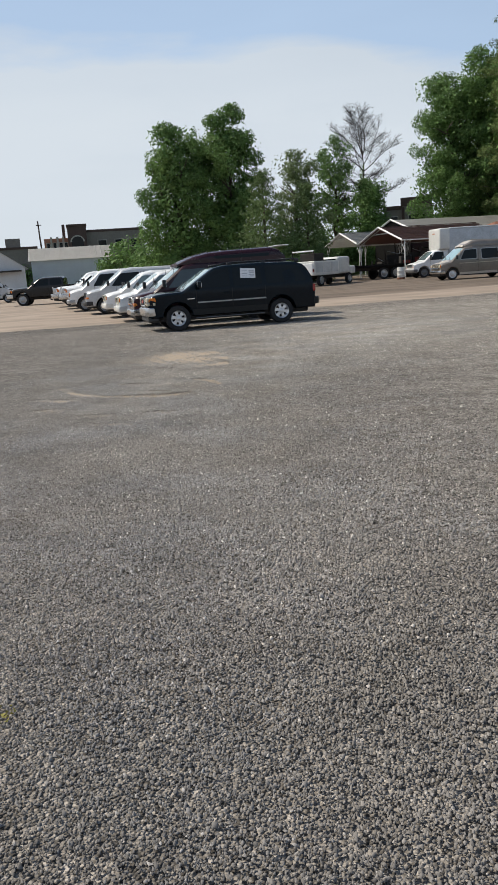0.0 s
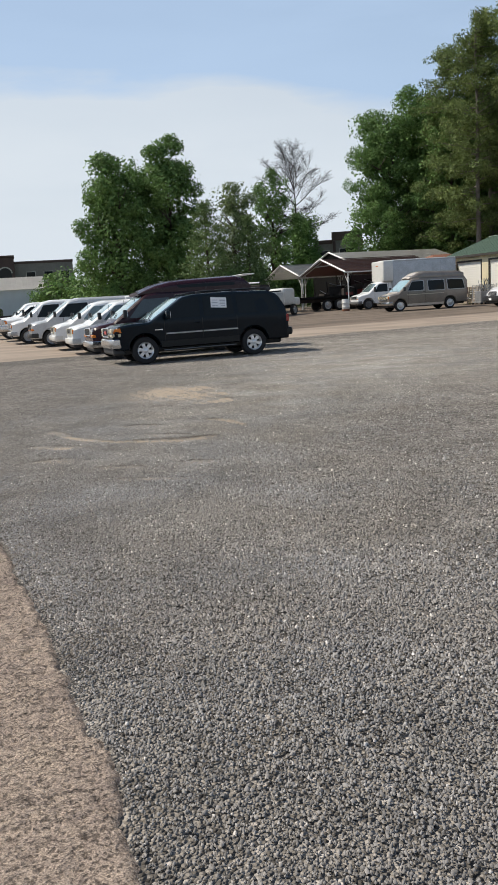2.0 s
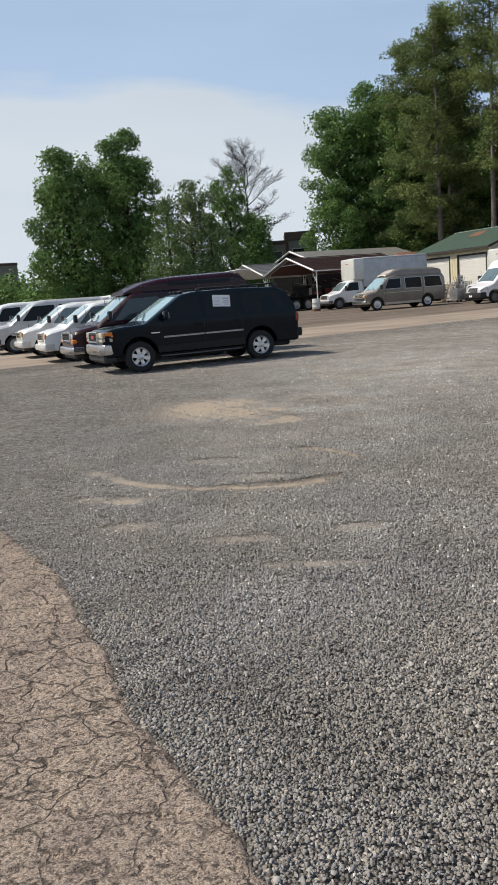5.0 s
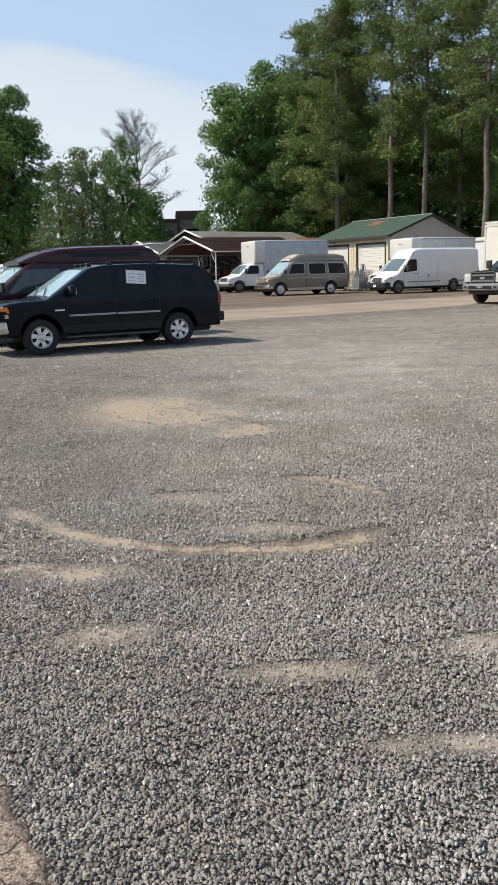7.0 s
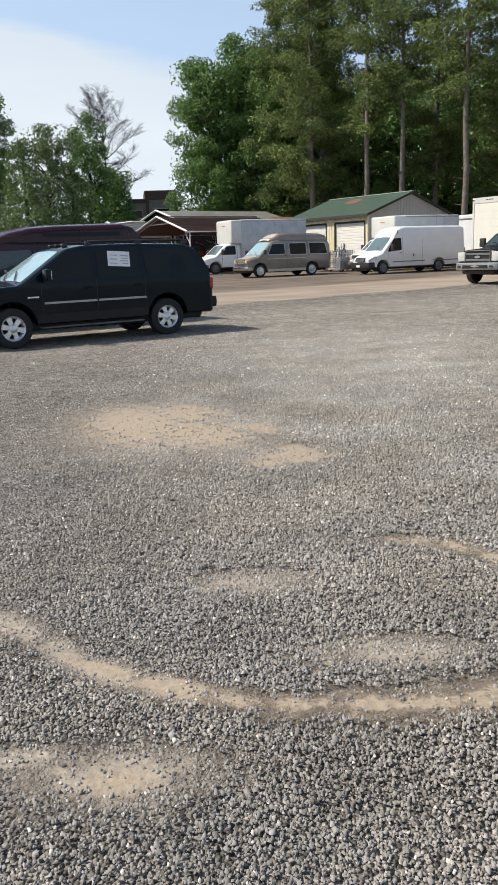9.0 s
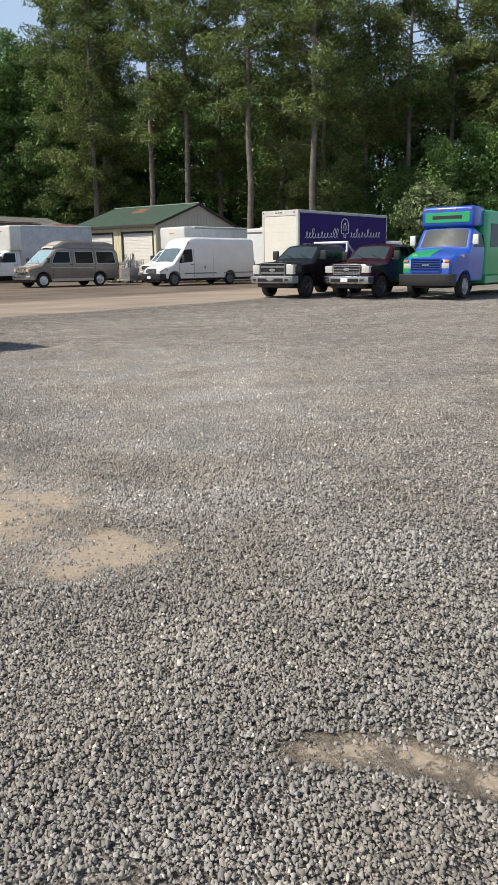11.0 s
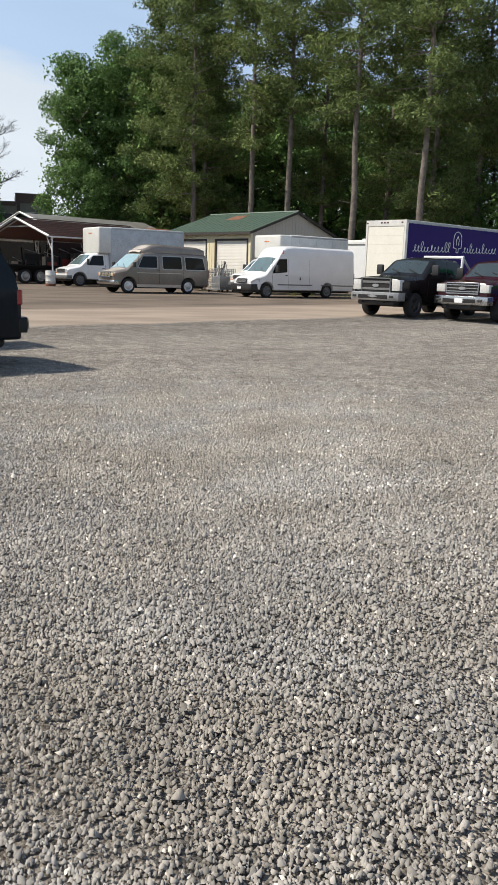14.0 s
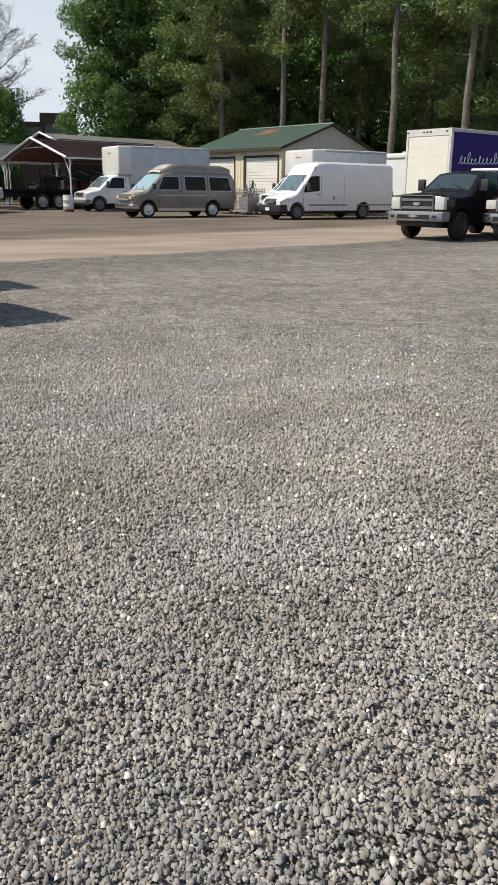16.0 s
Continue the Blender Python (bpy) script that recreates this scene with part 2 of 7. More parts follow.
# ---- vehicles: local x ahead, y to the left, z up, origin on the ground midway between the axles ----
class Shell:
    """A body loft: top outline over x, plan width over x, sides that lean in above the belt, arches over the wheels."""

    def __init__(self, top, width, z0, belt, lean, axles=(), arch=0.46, hub=0.38, corner=0.1, crown=0.03, sill=0.05, step=0.16):
        self.top, self.width, self.z0, self.belt, self.lean = top, width, z0, belt, lean
        self.axles, self.arch, self.hub, self.corner, self.crown, self.sill = axles, arch, hub, corner, crown, sill
        xs = {round(x, 3) for x, _ in top} | {round(x, 3) for x, _ in width}
        x0, x1 = top[0][0], top[-1][0]
        k = int((x1 - x0) / step)
        xs |= {round(x0 + (x1 - x0) * i / k, 3) for i in range(k + 1)}
        for a in axles:
            xs |= {round(a + arch * math.cos(math.pi * i / 10), 3) for i in range(11)}
        xs = sorted(x for x in xs if x0 <= x <= x1)
        self.xs = [x for i, x in enumerate(xs) if i == 0 or x - xs[i - 1] > 0.006]

    def bottom(self, x):
        z = self.z0
        for a in self.axles:
            d = abs(x - a)
            if d < self.arch:
                z = max(z, self.hub + math.sqrt(self.arch ** 2 - d * d))
        return z

    def half(self, x, z):
        w = lerp(self.width, x)
        w -= max(0.0, z - self.belt) * self.lean
        w -= 0.05 * max(0.0, (self.belt - 0.25 - z)) ** 1.5
        return max(w, 0.05)

    def zt(self, x):
        return lerp(self.top, x)

    def roof(self, x, y):
        zt = self.zt(x)
        w = self.half(x, zt - self.corner) - self.corner
        return zt - self.crown * min(1.0, abs(y) / max(w, 0.1)) ** 2

    def mesh(self):
        bm = bmesh.new()
        rings = []
        for x in self.xs:
            zb, zt = self.bottom(x), self.zt(x)
            zt = max(zt, zb + 0.12)
            r = min(self.corner, (zt - zb) * 0.4)
            pts = [(self.half(x, zb) - self.sill, zb)]
            zs = [zb + self.sill * 0.8 + (zt - r - zb - self.sill * 0.8) * i / 9 for i in range(10)]
            if zb < self.belt < zt - r - 0.05:
                i = min(range(1, 9), key=lambda k: abs(zs[k] - self.belt))
                zs[i] = self.belt
            pts += [(self.half(x, z), z) for z in zs]
            w = self.half(x, zt - r)
            pts += [(w - r + r * math.cos(a), zt - r - self.crown + r * math.sin(a) + self.crown * 0) for a in (0.4, 0.8, 1.2)]
            wi = w - r
            pts += [(wi * k, zt - self.crown * k * k) for k in (0.95, 0.66, 0.33)]
            ring = [bm.verts.new((x, 0, zb))] + [bm.verts.new((x, y, z)) for y, z in pts] + [bm.verts.new((x, 0, zt))] + [bm.verts.new((x, -y, z)) for y, z in reversed(pts)]
            rings.append(ring)
        for p, q in zip(rings, rings[1:]):
            n = len(p)
            for i in range(n):
                bm.faces.new((p[i], q[i], q[(i + 1) % n], p[(i + 1) % n]))
        bm.faces.new(rings[0])
        bm.faces.new(rings[-1][::-1])
        bmesh.ops.recalc_face_normals(bm, faces=bm.faces)
        return bm

    def side(self, poly, s, lift=0.006, r=0.05, deep=0.02):
        """A panel lying on the side s (1 left, -1 right)."""
        bm = bmesh.new()
        pts = rounded(poly, r) if r else poly
        out = [bm.verts.new((x, s * (self.half(x, z) + lift), z)) for x, z in pts]
        inn = [bm.verts.new((x, s * (self.half(x, z) - deep), z)) for x, z in pts]
        n = len(pts)
        fs = [bm.faces.new(out)] + [bm.faces.new((out[i], inn[i], inn[(i + 1) % n], out[(i + 1) % n])) for i in range(n)]
        bmesh.ops.recalc_face_normals(bm, faces=fs)
        return bm

    def strip(self, x0, x1, z0, z1, s, lift, bow=0.0):
        """A narrow moulding along the side."""
        bm = bmesh.new()
        k = 8
        rows = []
        for i in range(k + 1):
            x = x0 + (x1 - x0) * i / k
            rows.append([bm.verts.new((x, s * (self.half(x, z) + o), z)) for z, o in ((z0, -0.01), (z0 + 0.004, lift), (z1 - 0.004, lift), (z1, -0.01))])
        for p, q in zip(rows, rows[1:]):
            for j in range(3):
                bm.faces.new((p[j], q[j], q[j + 1], p[j + 1]))
        bm.faces.new(rows[0])
        bm.faces.new(rows[-1][::-1])
        bmesh.ops.recalc_face_normals(bm, faces=bm.faces)
        return bm

    def over(self, x0, x1, y0, y1, lift=0.006, k=8):
        """A panel lying on the top outline between two stations: a windscreen, a sunroof. y0, y1: half widths there."""
        bm = bmesh.new()
        rows = []
        nx = Vector((-(self.zt(x1) - self.zt(x0)), 0, x1 - x0)).normalized()
        for i in range(k + 1):
            t = i / k
            x = x0 + (x1 - x0) * t
            w = y0 + (y1 - y0) * t
            rows.append([bm.verts.new(Vector((x, w * j / 5, self.roof(x, w * j / 5))) + nx * lift) for j in range(-5, 6)])
        for p, q in zip(rows, rows[1:]):
            for j in range(10):
                bm.faces.new((p[j], q[j], q[j + 1], p[j + 1]))
        bmesh.ops.recalc_face_normals(bm, faces=bm.faces)
        if sum((f.normal.z for f in bm.faces)) < 0:
            bmesh.ops.reverse_faces(bm, faces=bm.faces)
        bmesh.ops.solidify(bm, geom=list(bm.faces), thickness=0.012)
        return bm


WHEELS = {}


def wheel_meshes(r, w, style):
    key = (r, w, style)
    if key in WHEELS:
        return WHEELS[key]
    rr = r * (0.6 if style == "spoke" else 0.66)
    h = w / 2
    tyre = lathe([(rr, -h * 0.7), (rr + 0.02, -h * 0.92), (r * 0.86, -h), (r * 0.96, -h * 0.86), (r, -h * 0.6), (r, h * 0.6), (r * 0.96, h * 0.86), (r * 0.86, h), (rr + 0.02, h * 0.92), (rr, h * 0.7), (rr - 0.02, 0), (rr, -h * 0.7)], 32)
    rim = bmesh.new()
    dish = h * 0.72
    if style == "spoke":
        merge(rim, lathe([(rr + 0.006, dish + 0.02), (rr - 0.02, dish), (rr - 0.035, dish - 0.04), (rr - 0.04, dish - 0.1)], 32))
        merge(rim, lathe([(0, dish + 0.005), (0.055, dish + 0.005), (0.085, dish - 0.015), (0.09, dish - 0.06)], 24))
        for i in range(6):
            a = 2 * math.pi * i / 6 + 0.3
            merge(rim, prism([(-0.048, 0.05), (0.048, 0.05), (0.042, 0.12), (0.06, rr - 0.015), (-0.06, rr - 0.015), (-0.042, 0.12)], dish - 0.05, dish - 0.012), Matrix.Rotation(a, 4, "Y"))
    else:
        merge(rim, lathe([(rr + 0.006, dish + 0.015), (rr - 0.025, dish), (rr - 0.04, dish - 0.035), (rr * 0.62, dish - 0.03), (rr * 0.5, dish + 0.02), (rr * 0.3, dish + 0.035), (rr * 0.26, dish + 0.06), (0, dish + 0.07)], 32))
    back = lathe([(rr, dish - 0.11), (0, dish - 0.11)], 24)
    out = []
    for name, bm, mat in (("wheel", tyre, RUBBER), ("rim", rim, None), ("brake_disc", back, SEAM)):
        me = bpy.data.meshes.new(name)
        bm.to_mesh(me)
        bm.free()
        if mat:
            me.materials.append(mat)
        out.append(me)
    WHEELS[key] = out
    return out


def wheels(car, axles, track, r=0.38, w=0.26, style="spoke", rim_mat=None, dual=False):
    for ax in axles:
        for s in (1, -1):
            tyre, rim, back = wheel_meshes(r, w, style)
            m = Matrix.Translation((ax, s * track, r)) @ (Matrix() if s > 0 else Matrix.Rotation(math.pi, 4, "Z"))
            wheel = part("wheel", tyre, RUBBER, car, m=m, smooth=40)
            rm = rim.copy()
            rm.materials.append(rim_mat or ALLOY)
            part("rim", rm, None, wheel, smooth=40)
            part("brake_disc", back, SEAM, wheel, smooth=0)


def mirror(car, sh, x, z, s, mat, size=(0.1, 0.2, 0.2)):
    y = sh.half(x, z)
    bm = box(x - size[0] / 2, x + size[0] / 2, s * (y + 0.06), s * (y + 0.06 + size[1]), z - 0.02, z + size[2], 0.035, seg=2)
    ob = part("mirror", bm, mat, car)
    part("mirror_arm", rod((x, s * (y - 0.02), z + 0.03), (x, s * (y + 0.1), z + 0.05), 0.03, 0.02), PLASTIC, ob)
    part("mirror_glass", box(x - size[0] / 2 - 0.004, x - size[0] / 2 + 0.004, s * (y + 0.085), s * (y + 0.035 + size[1]), z + 0.01, z + size[2] - 0.03), CHROME, ob)


def seams(car, sh, doors, s, z0, z1):
    """Door gaps: narrow upright recess lines."""
    for x in doors:
        part("door_gap", sh.strip(x - 0.006, x + 0.006, z0, z1, s, 0.002), SEAM, car, smooth=0)


def vertical(car, sh, xs, z0, z1, s):
    for x in xs:
        bm = bmesh.new()
        k = 8
        rows = []
        for i in range(k + 1):
            z = z0 + (z1 - z0) * i / k
            rows.append([bm.verts.new((x + d, s * (sh.half(x + d, z) + 0.003), z)) for d in (-0.007, 0.007)])
        for p, q in zip(rows, rows[1:]):
            bm.faces.new((p[0], p[1], q[1], q[0]))
        part("door_gap", bm, SEAM, car, smooth=0)


def handle(car, sh, x, z, s, mat):
    y = sh.half(x, z)
    part("door_handle", box(x - 0.09, x + 0.09, s * (y - 0.01), s * (y + 0.03), z - 0.018, z + 0.018, 0.012), mat, car)


def face_panel(x, y0, y1, z0, z1, deep=0.03, bev=0.015):
    return box(x - deep, x, y0, y1, z0, z1, bev)


def grille(car, x, w, z0, z1, bars, frame_mat, bar_mat, back_mat=None, tilt=0.0):
    m = Matrix.Translation((x, 0, (z0 + z1) / 2)) @ Matrix.Rotation(-tilt, 4, "Y")
    h = (z1 - z0) / 2
    g = part("grille", box(-0.05, -0.005, -w, w, -h, h, 0.01), back_mat or SEAM, car, m=m)
    fr = bmesh.new()
    t = 0.035
    box(-0.04, 0.03, -w, w, h - t, h, 0.012, fr)
    box(-0.04, 0.03, -w, w, -h, -h + t, 0.012, fr)
    box(-0.04, 0.03, -w, -w + t, -h + t, h - t, 0.01, fr)
    box(-0.04, 0.03, w - t, w, -h + t, h - t, 0.01, fr)
    part("grille_frame", fr, frame_mat, g)
    for i in range(bars):
        z = -h + t + (2 * h - 2 * t) * (i + 0.5) / bars
        th = (h - t) / bars * 0.34
        part("grille_bar", box(-0.03, 0.015, -w + t, w - t, z - th, z + th, 0.006), bar_mat, g)
    return g


def lamp(name, car, x, y0, y1, z0, z1, mat, deep=0.05, label=""):
    return part(name, box(x - deep, x, y0, y1, z0, z1, 0.02, seg=2), mat, car, label)


def bumper(car, x, half, z0, z1, deep, mat, wrap=0.35, name="bumper", front=1):
    """A bar that bends back round the corners."""
    bm = bmesh.new()
    pts = [(x - front * wrap, half), (x - front * 0.1, half), (x - front * 0.02, half - 0.12), (x, half - 0.35), (x + front * 0.015, 0), (x, -half + 0.35), (x - front * 0.02, -half + 0.12), (x - front * 0.1, -half), (x - front * wrap, -half)]
    rows = []
    for i, (px, py) in enumerate(pts):
        k = 0.93 if i in (0, 8) else 1
        inx = px - front * (deep if 1 < i < 7 else 0.02)
        iny = py * (1 - (0.0 if 1 < i < 7 else 0.06))
        zc = (z0 + z1) / 2
        rows.append([bm.verts.new(c) for c in ((px, py, z0 + 0.03), (px + front * 0.012, py, zc), (px, py, z1 - 0.02), (px - front * 0.03 if 1 < i < 7 else px, py * (1 if 1 < i < 7 else 0.985), z1), (inx, iny, z1), (inx, iny, z0), (px - front * 0.02 if 1 < i < 7 else px, py * 0.99, z0))])
    for p, q in zip(rows, rows[1:]):
        n = len(p)
        for j in range(n):
            bm.faces.new((p[j], q[j], q[(j + 1) % n], p[(j + 1) % n]))
    bm.faces.new(rows[0])
    bm.faces.new(rows[-1][::-1])
    bmesh.ops.recalc_face_normals(bm, faces=bm.faces)
    return part(name, bm, mat, car)


def plate(car, x, z, front=1):
    part("number_plate", box(x, x + front * 0.012, -0.15, 0.15, z, z + 0.15, 0.004), PAPER, car, "plain white number plate")


def place(x, y, heading):
    return Matrix.Translation((x, y, ground_z(x, y))) @ Matrix.Rotation(radians(heading), 4, "Z")


def build_suv(m):
    car = thing("sport_utility_vehicle", "dark green-black long sport utility vehicle parked on the gravel", "car", m)
    body_mat = material("near-black green paint", (0.0042, 0.0095, 0.0150), 0.14, 0.0, coat=0.0, spec=0.17, vary=0.3, scale=1.5)
    lower_mat = material("dark pewter lower paint", (0.007, 0.011, 0.014), 0.4, 0.1, coat=0.1, spec=0.25, vary=0.3, scale=1.5)
    sh = Shell([(-2.79, 1.05), (-2.77, 1.15), (-2.69, 1.45), (-2.55, 1.7), (-2.42, 1.82), (-2.2, 1.89), (-1.0, 1.93), (0.1, 1.91), (0.4, 1.86), (0.5, 1.82), (1.42, 1.23), (1.5, 1.2), (2.0, 1.18), (2.28, 1.15), (2.42, 1.11), (2.51, 1.03), (2.55, 0.92)],
               [(-2.79, 0.93), (-2.7, 0.98), (-2.0, 1.0), (1.6, 1.0), (2.15, 0.99), (2.36, 0.96), (2.48, 0.91), (2.55, 0.84)], 0.42, 1.2, 0.2, (-1.651, 1.651), 0.47, 0.38, 0.09)
    part("body", sh.mesh(), body_mat, car, smooth=38)
    part("underbody", box(-2.6, 2.4, -0.8, 0.8, 0.3, 0.5, 0.05), DARK_UNDER, car)
    wheels(car, (-1.651, 1.651), 0.84, 0.385, 0.265, "spoke")
    part("windscreen", sh.over(0.54, 1.38, 0.66, 0.82), SKY_SCREEN, car)
    for s in (1, -1):
        part("window", sh.side([(-0.02, 1.24), (1.06, 1.25), (1.0, 1.37), (0.44, 1.76), (-0.02, 1.8)], s), GLASS, car, "front door window")
        part("window", sh.side([(-1.06, 1.24), (-0.14, 1.24), (-0.14, 1.8), (-1.02, 1.8)], s), GLASS, car, "rear door window")
        part("window", sh.side([(-2.52, 1.27), (-1.2, 1.25), (-1.16, 1.8), (-2.24, 1.77)], s, r=0.09), GLASS, car, "long rear quarter window")
        vertical(car, sh, (-0.08, -1.14, 1.06), 0.5, 1.22, s)
        handle(car, sh, 0.1, 1.08, s, body_mat)
        handle(car, sh, -0.98, 1.08, s, body_mat)
        part("side_moulding", sh.strip(-1.15, -0.1, 0.80, 0.845, s, 0.018), STEEL, car, "bright side moulding")
        part("side_moulding", sh.strip(-0.06, 1.02, 0.80, 0.845, s, 0.018), STEEL, car, "bright side moulding")
        part("cladding", sh.strip(-1.18, 1.18, 0.44, 0.62, s, 0.012), lower_mat, car)
        part("running_board", box(-1.1, 1.1, s * 0.84, s * 0.98, 0.34, 0.37, 0.015), GREYPLASTIC, car, "dull grey running board")
        mirror(car, sh, 0.98, 1.26, s, body_mat, (0.12, 0.22, 0.2))
        part("roof_rail", rod((-2.3, s * 0.66, 1.955), (-0.1, s * 0.66, 1.96), 0.02), PLASTIC, car)
        for x in (-2.3, -1.2, -0.1):
            part("rail_foot", box(x - 0.07, x + 0.07, s * 0.63, s * 0.69, 1.86, 1.96, 0.015), PLASTIC, car)
        lamp("headlight", car, 2.57, s * 0.47, s * 0.87, 0.92, 1.05, HEADLAMP, 0.17)
        lamp("headlight", car, 2.57, s * 0.47, s * 0.87, 0.81, 0.895, HEADLAMP, 0.15)
        part("lamp_strip", box(2.4, 2.578, s * 0.47, s * 0.885, 0.895, 0.918, 0.008), CHROME, car)
        part("headlight", sh.side([(2.33, 0.82), (2.53, 0.83), (2.53, 0.9), (2.33, 0.9)], s, 0.014, 0.015), HEADLAMP, car)
        part("corner_lamp", sh.side([(2.3, 0.925), (2.53, 0.93), (2.49, 1.03), (2.34, 1.06)], s, 0.014, 0.02), AMBER, car)
        part("fog_lamp", box(2.58, 2.64, s * 0.5, s * 0.68, 0.58, 0.64, 0.02), LENS, car)
        part("tail_light", box(-2.8, -2.7, s * 0.9, s * 0.985, 0.92, 1.14, 0.02), BRIGHT_RED, car)
        part("badge", box(1.12, 1.34, s * 1.0, s * 1.006, 0.93, 0.96), CHROME, car)
    for x in (-1.9, -0.7):
        part("roof_crossbar", box(x - 0.03, x + 0.03, -0.66, 0.66, 1.955, 1.985, 0.01), PLASTIC, car)
    part("sunroof", sh.over(-0.6, 0.1, 0.4, 0.4, 0.008), GLASS, car)
    for y in (-0.35, 0, 0.35):
        part("marker_lamp", box(0.22, 0.34, y - 0.05, y + 0.05, 1.88, 1.93, 0.015), PLASTIC, car)
    g = grille(car, 2.575, 0.45, 0.8, 1.07, 3, CHROME, PLASTIC)
    part("emblem", box(0.016, 0.026, -0.16, 0.16, -0.045, 0.045, 0.01), material("red enamel", (0.45, 0.02, 0.02), 0.3, vary=0.2, scale=9), g, "red bar emblem")
    bumper(car, 2.63, 0.95, 0.5, 0.75, 0.12, CHROME, 0.52)
    part("air_dam", box(2.2, 2.56, -0.86, 0.86, 0.3, 0.52, 0.05), PLASTIC, car)
    bumper(car, -2.97, 0.95, 0.52, 0.74, 0.2, lower_mat, 0.4, "rear_bumper", -1)
    part("rear_window", sh.over(-2.74, -2.5, 0.74, 0.66), GLASS, car)
    part("wiper", rod((1.4, 0.5, 1.27), (1.16, -0.05, 1.43), 0.012), PLASTIC, car)
    part("wiper", rod((1.4, -0.15, 1.27), (1.16, -0.65, 1.43), 0.012), PLASTIC, car)
    y = sh.half(-0.6, 1.62)
    notice = thing("paper_notice", "white printed paper notice taped inside a car window", "paper", m @ Matrix.Translation((-0.62, y + 0.0, 1.6)) @ Matrix.Rotation(radians(11), 4, "X"))
    part("sheet", box(-0.24, 0.24, 0.012, 0.02, -0.15, 0.15, 0.002), PAPER, notice, m=Matrix.Rotation(radians(-4), 4, "Y"))
    for x0, x1, z0, z1 in ((0.03, 0.19, -0.02, 0.0), (0.03, 0.19, -0.1, -0.085), (0.03, 0.19, 0.06, 0.075), (-0.2, -0.03, 0.05, 0.08), (-0.2, -0.05, 0.0, 0.02), (-0.2, -0.03, -0.05, -0.03), (-0.2, -0.08, -0.1, -0.08)):
        part("print_block", box(x0, x1, 0.02, 0.023, z0, z1), INK, notice, m=Matrix.Rotation(radians(-4), 4, "Y"))
    return car


def build_van(m, name, label, mat, spec, roof_mat=None):
    """A full-size van with a short bonnet; spec sets its length, roof and trim."""
    car = thing(name, label, "van", m, spec.get("group", ""))
    wb, foh, roh, W, H = spec["wb"], spec["foh"], spec["roh"], spec["W"], spec["H"]
    f, r = wb / 2 + foh, -wb / 2 - roh
    hood, cowl, ws_top = spec["hood"], spec["cowl"], spec["ws_top"]     # heights / stations from the nose
    top = [(r, spec.get("rear_h", 1.3)), (r + 0.06, H - 0.25), (r + 0.22, H - 0.05), (r + 0.6, H), (f - ws_top - 0.5, H + 0.02), (f - ws_top - 0.1, H - 0.05), (f - ws_top, H - 0.1), (f - cowl, hood + 0.06), (f - cowl + 0.08, hood), (f - 0.25, hood - 0.08), (f - 0.07, hood - 0.13), (f, hood - 0.24)]
    sh = Shell(top, [(r, W - 0.06), (r + 0.12, W), (f - 0.7, W), (f - 0.25, W - 0.06), (f - 0.05, W - 0.13), (f, W - 0.17)], 0.38, spec.get("belt", 1.2), spec.get("lean", 0.12), (-wb / 2, wb / 2), 0.44, 0.36, 0.12, 0.04)
    part("body", sh.mesh(), mat, car, smooth=38)
    part("underbody", box(r + 0.2, f - 0.25, -W + 0.2, W - 0.2, 0.26, 0.5, 0.05), DARK_UNDER, car)
    wheels(car, (-wb / 2, wb / 2), W - 0.16, 0.365, 0.24, spec.get("wheel", "steel"), spec.get("rim", STEEL))
    part("windscreen", sh.over(f - ws_top + 0.04, f - cowl - 0.03, W - 0.22, W - 0.13), SKY_SCREEN, car)
    for s in (1, -1):
        for poly in spec["windows"]:
            if spec.get("window_trim"):
                cx, cz = sum(x for x, _ in poly) / len(poly), sum(z for _, z in poly) / len(poly)
                part("window_trim", sh.side([(f + cx + (x - cx) * 1.07, cz + (z - cz) * 1.14) for x, z in poly], s, 0.003, r=0.08), spec["window_trim"], car)
            part("window", sh.side([(f + x, z) for x, z in poly], s, r=0.06), spec.get("side_glass", GLASS), car)
        vertical(car, sh, [f + x for x in spec["gaps"]], 0.46, spec.get("gap_top", 1.9), s)
        for x in spec.get("handles", (-2.45,)):
            handle(car, sh, f + x, spec["hood"] - 0.02, s, PLASTIC)
        mirror(car, sh, f - cowl - 0.28, spec["hood"] + 0.1, s, spec.get("mirror", PLASTIC), (0.12, 0.2, 0.24))
        z = spec["lamp_z"]
        lamp("headlight", car, f + 0.012, s * (W - 0.42), s * (W - 0.19), z, z + 0.17, spec.get("lens", LENS), 0.1)
        if spec.get("wide_signal"):
            part("turn_signal", box(f - 0.2, f + 0.022, s * (W - 0.44), s * (W - 0.115), z - 0.11, z - 0.01, 0.02), AMBER, car)
        else:
            part("turn_signal", box(f - 0.1, f + 0.008, s * (W - 0.22), s * (W - 0.15), z, z + 0.15, 0.015), AMBER, car)
        if spec.get("sill", None):
            part("side_skirt", sh.strip(-wb / 2 + 0.46, wb / 2 - 0.46, 0.3, 0.45, s, 0.02), spec["sill"], car)
        if spec.get("stripe", None):
            part("side_moulding", sh.strip(-wb / 2 + 0.5, wb / 2 - 0.5, 0.72, 0.78, s, 0.012), spec["stripe"], car)
        part("tail_light", box(r - 0.01, r + 0.05, s * (W - 0.2), s * (W - 0.06), 0.85, 1.25, 0.015), RED, car)
    gz0 = spec["lamp_z"]
    grille(car, f + 0.012, W - 0.45, gz0 - spec.get("gdrop", 0.06), gz0 + 0.2, spec.get("bars", 4), spec.get("gframe", CHROME), spec.get("gbar", GREYPLASTIC))
    bumper(car, f + 0.12, W - 0.06, 0.42, 0.62, 0.12, spec.get("bumper", CHROME), 0.4)
